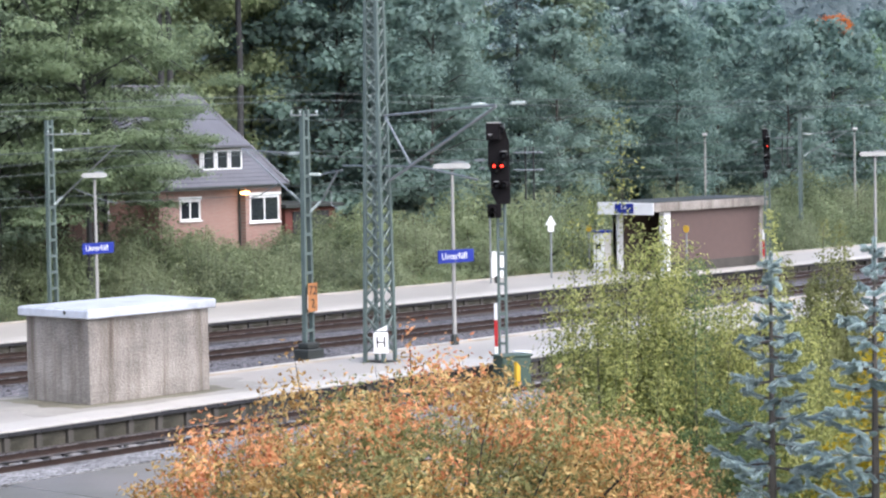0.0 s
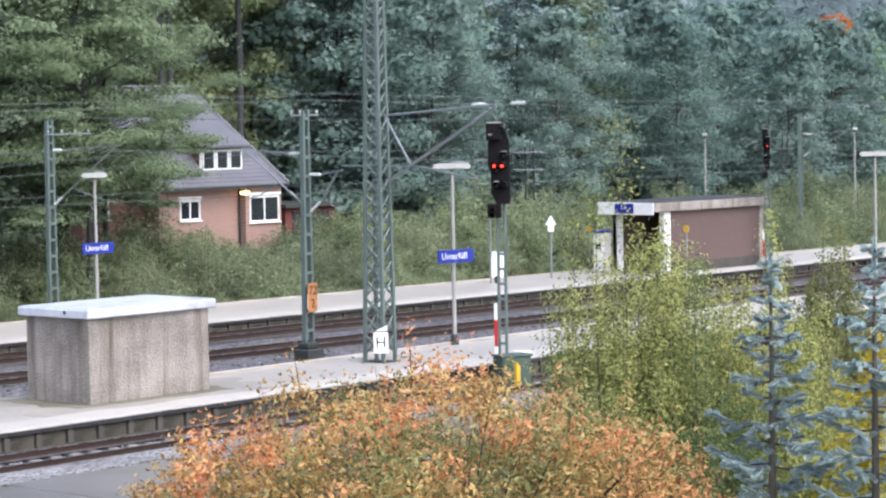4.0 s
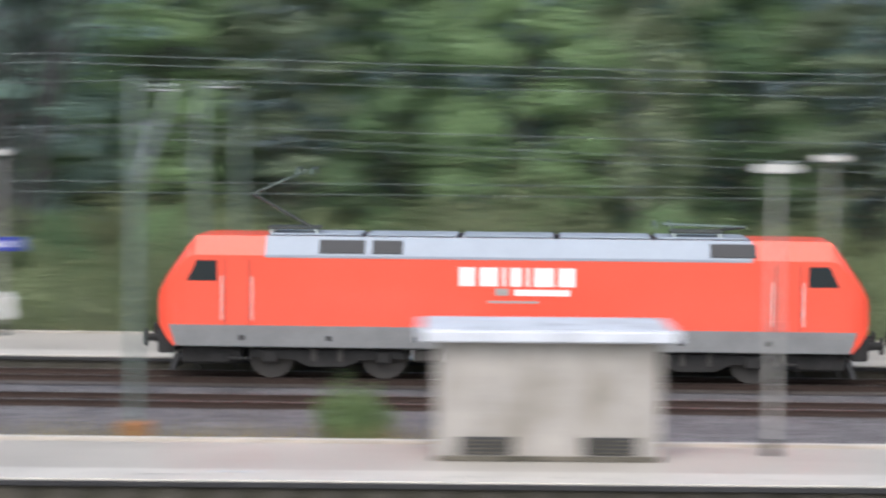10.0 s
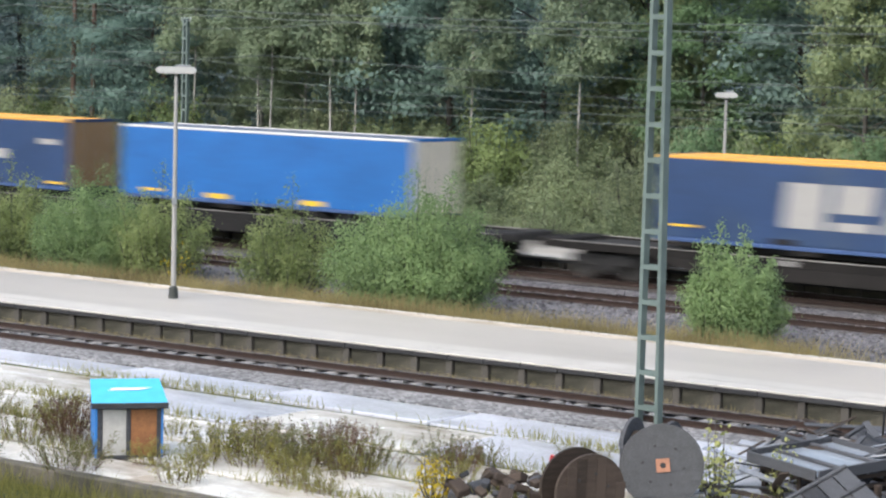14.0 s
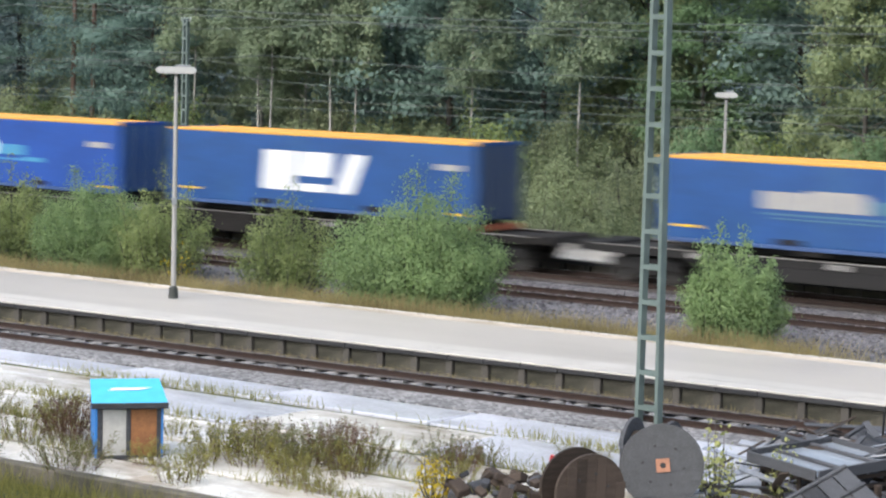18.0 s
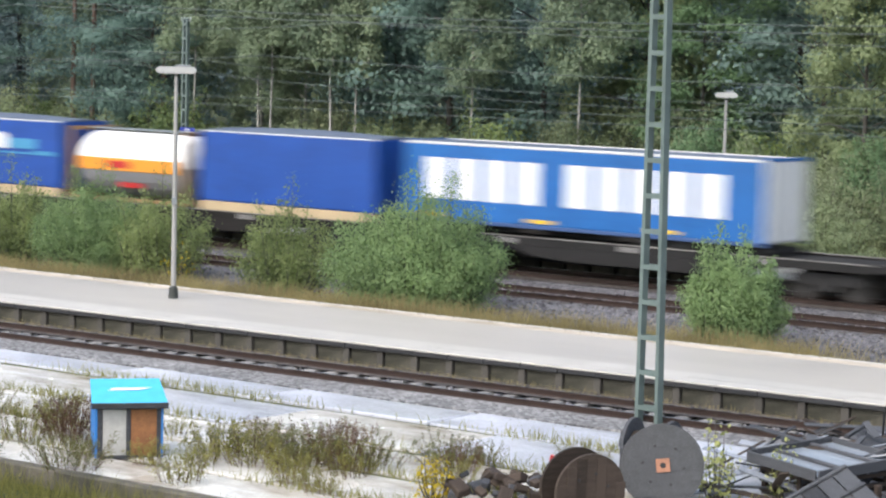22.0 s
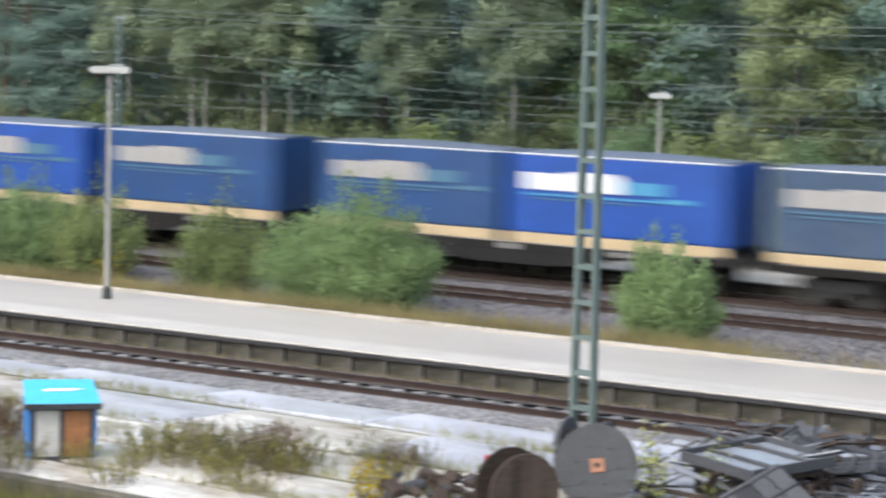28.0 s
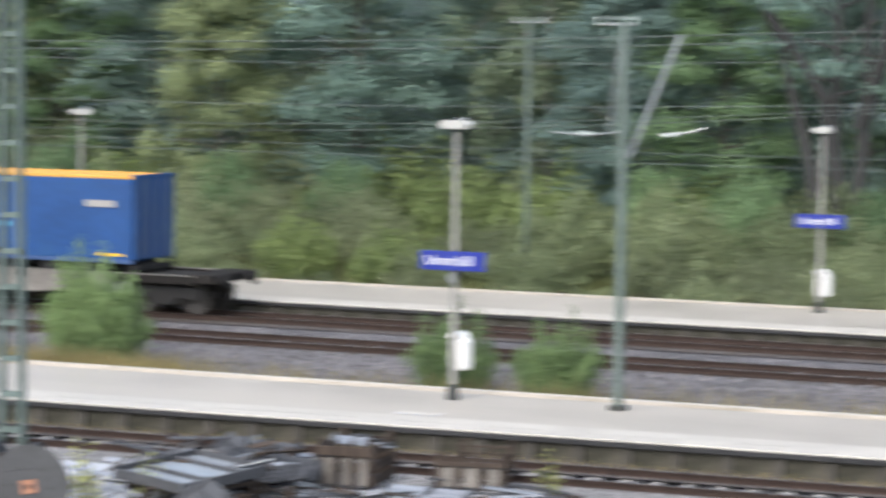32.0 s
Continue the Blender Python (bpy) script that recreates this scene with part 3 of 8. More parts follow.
def cantilever(ob, y, z_top=6.8, z_low=5.5, reach=2.6, sd=1, x=0.0):
    """Bracket tubes that carry the wires over a track; sd: the side to which they reach."""
    y0 = y + sd * 0.15
    insulator(ob, (x, y0, z_top), (x, y0 + sd * 0.55, z_top - 0.02))
    insulator(ob, (x, y0, z_low - 0.35), (x, y0 + sd * 0.5, z_low + 0.02))
    part("bracket_tube", Shape().tube([(x, y0 + sd * 0.5, z_low), (x, y0 + sd * reach, z_top + 0.12)], 0.03, 6), GALV, ob)
    part("top_tube", Shape().tube([(x, y0 + sd * 0.55, z_top), (x, y0 + sd * (reach + 0.2), z_top + 0.14)], 0.025, 6), GALV, ob)
    part("steady_arm", Shape().tube([(x, y0 + sd * 0.9, z_low + 0.35), (x, y0 + sd * reach * 0.75, z_low - 0.1), (x, y0 + sd * reach, z_low - 0.25)], 0.018, 5), GALV, ob)


def crossarm(ob, z, w=1.5, y=0.0, x=0.0):
    part("crossarm", Shape().cbox(x - w / 2, x + w / 2, y - 0.025, y + 0.025, z - 0.025, z + 0.025, 0.006), GALV, ob)
    for k in (-0.45, -0.15, 0.15, 0.45):
        part("pin_insulator", Shape().cyl((x + k * w, y, z + 0.025), (x + k * w, y, z + 0.09), 0.018, n=8).cyl((x + k * w, y, z + 0.09), (x + k * w, y, z + 0.17), 0.042, 0.025, n=8), INSUL, ob)


def name_board(ob, z, w=1.5, h=0.42, turn=0, y=-0.12):
    b = part("name_board", Shape().cbox(-w / 2, w / 2, -0.02, 0.02, -h / 2, h / 2, 0.008), SIGN_BLUE, ob, "blue station name board")
    b.matrix_basis = pose(0, 0, z, 0, 0, turn) @ pose(0, y, 0)
    for k in (1, -1):
        lettering("Unterlüß", 0.30, (-0.08, -0.024 * k, 0), WHITE, b, 0 if k == 1 else 180)
    return b


def platform_lamp(at, h, label, arms=0.45, turn=0, board=None, bin_at=None, board_turn=0, extra=None):
    """A slim pole with a long flat lantern; some carry a name board and a litter bin."""
    ob = thing("platform_lamp", at, label, "street lamp", "platform lamps", turn=turn)
    part("pole", Shape().cyl((0, 0, 0), (0, 0, h - 0.15), 0.075, 0.05, n=12), POLE, ob, smooth=False)
    part("pole_base", Shape().cyl((0, 0, 0), (0, 0, 0.28), 0.14, 0.12, n=12).cyl((0, 0, 0.28), (0, 0, 0.34), 0.12, 0.08, n=12), MAST_DARK, ob)
    part("lantern_arm", Shape().cbox(-0.06, 0.06, -0.06, 0.06, h - 0.2, h - 0.08, 0.02), MAST_DARK, ob)
    part("lantern", Shape().prism([(-arms, h - 0.1), (arms, h - 0.1), (arms + 0.03, h - 0.02), (arms - 0.05, h + 0.06), (-arms + 0.05, h + 0.06), (-arms - 0.03, h - 0.02)], 1, -0.14, 0.14), LAMP_HEAD, ob, "pale flat lantern")
    part("diffuser", Shape().cbox(-arms + 0.06, arms - 0.06, -0.11, 0.11, h - 0.125, h - 0.1, 0.01), WHITE, ob)
    part("ballast_box", Shape().cbox(-0.07, 0.07, -0.14, -0.06, 2.55, 2.75, 0.01), GALV, ob)
    part("lantern_hinge", Shape().cbox(-0.02, arms * 0.75, 0.02, 0.12, h + 0.062, h + 0.12, 0.015), GALV, ob)
    if board:
        name_board(ob, board, turn=board_turn)
    if bin_at:
        b = part("litter_bin", Shape().cbox(-0.20, 0.24, 0.08, 0.42, bin_at - 0.42, bin_at + 0.28, 0.06), WHITE, ob, "white litter bin with a rounded lid")
        part("lid", Shape().prism([(-0.04 + 0.20 * math.cos(math.pi * k / 8), bin_at + 0.28 + 0.14 * math.sin(math.pi * k / 8)) for k in range(9)], 1, 0.1, 0.4), WHITE, b)
    if extra:
        extra(ob)
    return ob


def number_plate(ob, z, rows, material, ink, w=0.42, h=0.75, y=-0.2):
    p = part("number_board", Shape().cbox(-w / 2, w / 2, y - 0.015, y, z - h / 2, z + h / 2, 0.005), material, ob, "small numbered board")
    for k, txt in enumerate(rows):
        lettering(txt, h * 0.46, (0, y - 0.02, z + h * (0.23 - 0.46 * k)), ink, p)


def masts():
    # big lattice mast on the island platform with its bracket towards the main tracks
    ob = lattice_mast((51.9, 50.5, Z_P - 0.05), 13.0, 0.66, 0.31, "tall grey-green lattice mast on the island platform", 12)
    part("signal_tube", Shape().tube([(-0.1, -0.49, 5.5), (-1.0, -4.7, 7.66)], 0.045, 6), GALV, ob)
    part("top_tube", Shape().tube([(-0.06, -0.3, 7.45), (-1.0, -4.7, 7.70)], 0.04, 6), GALV, ob)
    part("hanger_tube", Shape().tube([(-0.06, -0.35, 7.43), (-0.29, -1.37, 6.0)], 0.035, 6), GALV, ob)
    part("cross_tube", Shape().tube([(0.3, 1.4, 5.95), (-0.37, -1.76, 5.93), (-0.85, -4.0, 5.55)], 0.03, 6), GALV, ob)
    for r in (3.85, 5.35):
        insulator(ob, (-0.208 * r, -0.978 * r, 7.68 + r * 0.01), (-0.208 * (r + 0.6), -0.978 * (r + 0.6), 7.69 + r * 0.01))
    stop = part("stop_board", Shape().cbox(-0.22, 0.22, -0.60, -0.57, 0.35, 0.98, 0.01), WHITE, ob, "white stop board with black letter")
    lettering("H", 0.46, (0, -0.605, 0.665), BLACK, stop)
    stop.matrix_basis = pose(0, 0, 0, 0, 0, -55)
    part("board_top", Shape().prism([(-0.19, 1.02), (0.19, 1.02), (0.19, 1.18)], 1, -0.60, -0.58), WHITE, stop)
    # smaller ladder masts
    ob = ladder_mast((55.5, 57.3, -0.3), 8.3, 0.40, 0.24, "slim grey-green mast beside the main tracks", turn=8)
    number_plate(ob, 2.13, ("72", "2"), ORANGE, BLACK, 0.5, 0.95)
    crossarm(ob, 8.15, 1.5)
    part("footing", Shape().cbox(-0.42, 0.42, -0.34, 0.34, -0.1, 0.42, 0.05).cbox(-0.3, 0.3, -0.24, 0.24, 0.421, 0.62, 0.04), MAST_DARK, ob, "dark concrete footing")
    cantilever(ob, 0, 6.9, 5.6, 2.4, 1)
    cantilever(ob, 0, 6.2, 5.3, 1.2, -1)
    ob = ladder_mast((58.4, 74.5, -0.3), 8.15, 0.42, 0.26, "slim grey-green mast behind the far platform", turn=10)
    cantilever(ob, 0, 7.0, 5.2, 3.2, -1)
    crossarm(ob, 7.6, 2.6, -0.2, 0.9)
    ob = ladder_mast((-25.96, 41.41, -0.25), 13.0, 0.56, 0.30, "tall grey-green ladder mast beside the siding", step=0.72, turn=-12)
    ob = pole_mast((-15.44, 48.45, Z_P), 8.2, 0.12, "slim grey mast on the island platform with a slanting bracket")
    part("bracket_tube", Shape().tube([(0.1, 0.1, 5.35), (0.95, 0.9, 7.95)], 0.05, 6), GALV, ob)
    part("stay_tube", Shape().tube([(-0.08, 0, 7.9), (-0.3, 0, 5.9)], 0.03, 6), GALV, ob)
    crossarm(ob, 8.15, 0.9, 0, -0.2)
    part("arm_tube", Shape().tube([(-1.7, 0.4, 5.85), (-0.9, 0.2, 5.8), (0, 0, 5.9)], 0.02, 6), GALV, ob)
    part("arm_tube", Shape().tube([(0.7, 0.4, 5.85), (1.3, 0.5, 5.9), (1.6, 0.6, 6.0)], 0.025, 6), GALV, ob)
    insulator(ob, (-1.1, 0.25, 5.85), (-0.7, 0.2, 5.82))
    insulator(ob, (0.75, 0.4, 5.82), (1.1, 0.45, 5.85))
    part("mast_foot", Shape().cbox(-0.17, 0.17, -0.17, 0.17, 0, 0.1, 0.01), MAST_DARK, ob)
    ob = pole_mast((-9.62, 55.5, -0.05), 8.1, 0.125, "slim grey mast on a rusty footing between platform and track")
    part("footing", Shape().cbox(-0.36, 0.36, -0.36, 0.36, -0.45, 0.02, 0.03), RUST, ob, "rust-brown footing")
    part("bracket_tube", Shape().tube([(0.08, 0.1, 5.6), (0.65, 1.2, 7.75)], 0.05, 6), GALV, ob)
    crossarm(ob, 7.75, 0.7, 0.6, 0.55)
    cantilever(ob, 0, 6.9, 5.7, 2.6, 1)
    ob = pole_mast((-9.99, 68.6, Z_F), 7.55, 0.13, "slim grey mast on the far platform")
    part("mast_tag", Shape().cbox(-0.1, 0.1, -0.13, -0.11, 1.55, 1.75, 0.005), WHITE, ob)
    crossarm(ob, 7.45, 0.9, 0, 0.5)
    cantilever(ob, 0, 6.6, 5.4, 2.4, -1)
    ob = pole_mast((-9.3, 72.0, Z_F), 7.3, 0.12, "slim grey mast at the back of the far platform")
    part("mast_tag", Shape().cbox(-0.1, 0.1, -0.13, -0.11, 1.9, 2.1, 0.005), WHITE, ob)
    # distant masts
    ob = ladder_mast((-73.0, 77.5, 0.0), 8.1, 0.30, 0.20, "slim grey mast behind the far platform with a blue number board")
    part("number_board", Shape().cbox(-0.15, 0.75, -0.16, -0.14, 2.95, 3.35, 0.01), SIGN_BLUE, ob)
    lettering("79", 0.36, (0.3, -0.17, 3.15), WHITE, ob)
    crossarm(ob, 8.0, 0.6)
    part("arm_tube", Shape().tube([(-4.2, -1, 6.55), (0, 0, 6.6)], 0.018, 6), MAST_GREEN, ob)
    ob = ladder_mast((-86.0, 77.0, 0.0), 8.4, 0.42, 0.30, "grey-green mast behind the far platform", turn=-20)
    part("arm_tube", Shape().tube([(0, 0, 7.6), (3.2, -1.2, 7.6)], 0.03, 6), GALV, ob)
    part("arm_tube", Shape().tube([(0, 0, 6.4), (3.4, -1.2, 7.6)], 0.03, 6), GALV, ob)
    ob = ladder_mast((117.4, 79.8, 0.0), 7.6, 0.34, 0.24, "grey-green mast far along the line", turn=20)
    crossarm(ob, 7.3, 3.0, 0, 1.6)
    cantilever(ob, 0, 6.4, 5.4, 2.6, -1)
    ob = ladder_mast((27.8, 75.2, 0.0), 7.9, 0.42, 0.28, "grey-green mast behind the far platform", turn=10)
    cantilever(ob, 0, 7.0, 5.3, 3.0, -1)
    crossarm(ob, 7.8, 1.4)
    ob = pole_mast((-28.3, 78.0, 0.2), 9.0, 0.10, "thin grey pole with a crossarm by the wood")
    crossarm(ob, 8.9, 1.3)


def lamps():
    P, F = Z_P, Z_F
    lb = "pale grey platform lamp with flat lantern"
    nb = "pale grey lamp with blue name board"
    platform_lamp((57.15, 52.24, P), 5.78, nb, 0.58, -47, board=2.86, board_turn=40)
    platform_lamp((30.61, 50.01, P), 5.9, nb + " over a white litter bin", 0.5, 25, board=3.0, bin_at=1.3, board_turn=0)
    platform_lamp((4.58, 48.94, P), 5.87, lb, 0.42, 5)
    platform_lamp((-19.15, 48.29, P), 6.0, nb + " over a white litter bin", 0.34, -14, board=3.03, bin_at=1.05, board_turn=14)
    platform_lamp((-44.98, 47.4, P), 6.2, lb, 0.52, 40)
    platform_lamp((87.78, 55.88, P), 5.5, lb, 0.62, -50)
    platform_lamp((57.75, 71.0, F), 5.43, nb + " on the far platform", 0.45, -42, board=2.66, board_turn=42)
    platform_lamp((33.71, 71.8, F), 5.35, nb + " and white bin, far platform", 0.42, 25, board=2.45, bin_at=0.65, board_turn=-15,
                  extra=lambda o: part("notice_board", Shape().cbox(-0.42, 0.42, -0.14, -0.1, 2.72, 3.2, 0.01), YELLOW, o, "yellow notice board"))
    platform_lamp((8.01, 69.2, F), 5.6, "pale grey lamp over a white bin on the far platform", 0.45, 5, bin_at=1.5)
    platform_lamp((-16.38, 71.0, F), 5.5, nb + " and white bin, far platform", 0.28, -12, board=2.75, bin_at=0.88, board_turn=12)

    def warn(o):
        part("warning_board", Shape().prism([(-0.16, 1.75), (0.16, 1.75), (0.16, 2.3), (0, 2.75), (-0.16, 2.3)], 1, -0.14, -0.1), YELLOW, o, "orange warning board")
        part("warning_mark", Shape().box(-0.1, 0.1, -0.146, -0.141, 2.2, 2.45), RED_PAINT, o)
    platform_lamp((-42.4, 72.0, F), 5.5, lb + " and orange warning board", 0.36, 35, extra=warn)
    platform_lamp((120.7, 89.1, 0.8), 5.6, lb + " far along the line", 0.3, 40)
    platform_lamp((125.9, 81.6, 0.2), 6.4, lb + " far along the line", 0.4, 40)
    # small sign posts
    for x, y, z, h, nm, lab in ((83.6, 70.4, F, 2.85, "arrow_sign", "white arrow sign on a thin post on the far platform"),):
        ob = thing(nm, (x, y, z), lab, "sign")
        part("post", Shape().cyl((0, 0, 0), (0, 0, h), 0.045, n=8), GALV, ob)
        part("arrow", Shape().prism([(-0.14, h - 0.75), (0.14, h - 0.75), (0.14, h - 0.45), (0.26, h - 0.45), (0, h), (-0.26, h - 0.45), (-0.14, h - 0.45)], 1, -0.06, -0.03), WHITE, ob).rotation_euler.z = radians(-45)
    ob = thing("info_pillar", (79.86, 70.4, F), "white leaning information pillar with a blue letter on the far platform", "sign")
    part("board", Shape().prism([(-0.28, 0.25), (0.28, 0.25), (0.34, 1.35), (-0.2, 1.4)], 1, -0.08, 0.08), WHITE, ob).rotation_euler.z = radians(-48)
    part("foot", Shape().cyl((0, 0, 0), (0, 0, 0.3), 0.12, n=10), MAST_DARK, ob)
    lettering("P", 0.36, (0.05, -0.09, 0.55), SIGN_BLUE, ob, -48)
    part("rear_post", Shape().cyl((-0.3, 0.1, 0), (-0.3, 0.1, 3.0), 0.04, n=8), GALV, ob)
    for x, y in ((93.2, 76.0), (89.0, 66.8)):
        ob = thing("distance_marker", (x, y, 0.0 if y > 73 else F), "small orange round marker on a post", "sign", "orange markers")
        part("post", Shape().cyl((0, 0, 0), (0, 0, 1.9), 0.04, n=8), GALV, ob)
        part("disc", Shape().cyl((-0.03, -0.05, 2.05), (0.0, -0.02, 2.05), 0.17, n=16), YELLOW, ob).rotation_euler.z = radians(-48)
    ob = thing("small_marker", (-62.71, 69.5, F), "small white marker board on a thin post", "sign")
    part("post", Shape().cyl((0, 0, 0), (0, 0, 1.6), 0.03, n=8), GALV, ob)
    part("board", Shape().cbox(-0.14, 0.14, -0.05, -0.02, 1.6, 2.35, 0.01), WHITE, ob)
    for z in (1.75, 2.1):
        part("dot", Shape().cyl((0, -0.056, z), (0, -0.051, z), 0.07, n=10), BLACK, ob)
    for x, label in ((18.4, "pale metal bench on the island platform"),):
        bench((x, 50.2, P), label)
    bench((45.9, 72.0, F), "pale metal bench on the far platform")
    drain_cover(-19.0, 46.0)
    drain_cover(-6.0, 45.9)


def drain_cover(x, y):
    ob = thing("drain_cover", (x, y, Z_P + 0.004), "pale steel drain cover set in the platform paving", "drain cover", "drain covers", turn=2)
    part("frame", Shape().cbox(-0.48, 0.48, -0.2, 0.2, 0, 0.008, 0.003), WHITE_CAP, ob)
    for k in range(2):
        part("plate", Shape().cbox(-0.44 + 0.45 * k, -0.01 + 0.45 * k, -0.16, 0.16, 0.009, 0.018, 0.004), EDGE_LIGHT, ob)


def bench(at, label):
    ob = thing("platform_bench", at, label, "bench", "platform benches")
    for k in range(4):
        part("seat_slat", Shape().cbox(-1.35, 1.35, -0.3 + 0.13 * k, -0.19 + 0.13 * k, 0.42, 0.46, 0.01), STRAP_BENCH, ob)
    for k in range(2):
        part("back_slat", Shape().cbox(-1.35, 1.35, 0.24, 0.28, 0.50 + 0.12 * k, 0.60 + 0.12 * k, 0.01), STRAP_BENCH, ob)
    for x in (-1.1, 1.1):
        part("leg", Shape().cbox(x - 0.04, x + 0.04, -0.25, 0.3, 0, 0.42, 0.01), MAST_DARK, ob)
        part("back_post", Shape().cbox(x - 0.03, x + 0.03, 0.28, 0.33, 0.3, 0.72, 0.01), MAST_DARK, ob)


STRAP_BENCH = mat("pale_bench_slats", (0.52, 0.53, 0.54), 0.4, var=0.1)


def signal(at, h, label, lit, turn=-45, head=(4.5, 7.1), glim=0.042, wide=1.0):
    ob = thing("railway_signal", at, label, "signal", "railway signals", turn=turn)
    for sd in (-0.11, 0.11):
        part("mast_leg", Shape().cbox(sd - 0.035, sd + 0.035, -0.07, 0.07, 0, head[1], 0.01), MAST_GREEN, ob)
    for k in range(int(head[0] / 0.45)):
        part("batten", Shape().box(-0.12, 0.12, -0.076, -0.07, 0.3 + k * 0.45, 0.38 + k * 0.45), MAST_GREEN, ob)
    for z0, z1, m in ((0.15, 0.7, WHITE), (0.7, 1.5, RED_PAINT), (1.5, 2.0, WHITE)):
        part("mast_plate", Shape().cbox(-0.24, -0.14, -0.12, -0.1, z0, z1, 0.004), m, ob, "white and red mast plate")
    c = [(-0.26, head[0] + 0.35), (-0.1, head[0]), (0.31, head[0]), (0.31, head[1] - 0.55), (0.1, head[1]), (-0.34, head[1]), (-0.34, head[0] + 1.15), (-0.26, head[0] + 0.95)]
    c = [(x * wide, z) for x, z in c]
    shield = part("signal_shield", Shape().prism(c, 1, -0.18, -0.12), SIG_BLACK, ob, "black signal shield")
    spots = [(-0.05, 0.55), (0.18, 0.55), (-0.05, 1.0), (0.18, 1.45), (-0.12, 1.14), (0.12, 1.14), (-0.2, 1.95), (0.1, 2.2)]
    for k, (x, z) in enumerate(spots):
        x *= wide
        hood = Shape().cyl((x, -0.44, head[0] + z + 0.02), (x, -0.18, head[0] + z + 0.04), 0.10, 0.11, n=10, caps=False)
        part("lamp_hood", hood, SIG_BLACK, shield)
        # pale strip added on every third hood to draw its wet shine
        if k % 3 == 0:
            part("hood_lid", Shape().cbox(x - 0.07, x + 0.07, -0.45, -0.2, head[0] + z + 0.122, head[0] + z + 0.14, 0.006), LAMP_HEAD, shield, "pale lid, bright as a wet top")
        on = k in lit
        part("signal_lamp", Shape().cyl((x, -0.36, head[0] + z), (x, -0.30, head[0] + z), glim, n=12), RED_LIGHT if on else GRILLE, shield, "lit red lamp" if on else "")
    part("speed_box", Shape().cbox(-0.34 * wide, 0.1 * wide, -0.42, -0.1, head[1] - 0.5, head[1] + 0.0, 0.02), SIG_BLACK, ob)
    part("box_lid", Shape().cbox(-0.32 * wide, 0.08 * wide, -0.42, -0.12, head[1] + 0.001, head[1] + 0.03, 0.01), LAMP_HEAD, ob, "pale lid, bright as a wet top")
    part("side_arm", Shape().cbox(-0.75, -0.43, -0.2, -0.16, head[0] + 1.28, head[0] + 1.36, 0.01).cbox(-0.62, -0.43, -0.2, -0.16, head[0] + 1.05, head[0] + 1.1, 0.01), GALV, ob)
    low = part("lower_shield", Shape().cbox(-0.38 * wide, 0.05, -0.2, -0.12, head[0] - 0.42, head[0] - 0.0, 0.03), SIG_BLACK, ob)
    for z in (-0.34, -0.18):
        part("lamp_hood", Shape().cyl((-0.2, -0.4, head[0] + z), (-0.2, -0.2, head[0] + z), 0.09, n=10, caps=False), SIG_BLACK, low)
    for z in (head[0] + 0.98, head[0] + 1.5):
        part("service_platform", Shape().cbox(0.39, 1.25, 0.0, 0.5, z, z + 0.04, 0.01), GALV, ob)
    part("ladder", Shape().tube([(0.7, 0.3, head[0] + 0.1), (0.7, 0.3, head[0] + 1.7)], 0.03, 4).tube([(0.95, 0.3, head[0] + 0.1), (0.95, 0.3, head[0] + 1.7)], 0.03, 4), MAST_DARK, ob)
    return ob


def signals():
    signal((54.4, 47.75, Z_P - 0.3), 7.4, "black multi-lamp railway signal showing two red lamps", (4, 5), -62, (5.0, 7.42), 0.042)
    signal((95.6, 66.9, Z_F - 0.3), 7.1, "black railway signal far off showing a red lamp", (5,), -62, (4.9, 6.85), 0.026, 0.5)
    ob = thing("relay_cabinet", (52.9, 46.1, -0.3), "dark green steel relay cabinet below the signal", "cabinet", turn=-20)
    part("body", Shape().cbox(-0.48, 0.48, -0.3, 0.3, 0, 1.0, 0.03), CAB_GREEN, ob)
    part("lid", Shape().cbox(-0.52, 0.52, -0.34, 0.34, 1.0, 1.06, 0.02), CAB_GREEN, ob)
    part("door", Shape().cbox(-0.42, 0.42, -0.32, -0.3, 0.08, 0.94, 0.01), CAB_GREEN, ob)
    ob = thing("white_cabinet", (53.9, 46.6, -0.3), "white switch box beside the green cabinet", "cabinet", turn=-20)
    part("body", Shape().cbox(-0.17, 0.17, -0.2, 0.2, 0, 1.0, 0.02), WHITE, ob)
    part("cap", Shape().cbox(-0.2, 0.2, -0.23, 0.23, 1.0, 1.04, 0.01), WHITE, ob)
    for x, y in ((52.55, 45.6), (54.45, 46.9)):
        ob = thing("marker_post", (x, y, -0.35), "short yellow marker post", "post", "yellow posts")
        part("post", Shape().prism([(-0.08, 0), (0.08, 0), (0.08, 0.8), (-0.08, 0.95)], 1, -0.05, 0.05), YELLOW, ob)


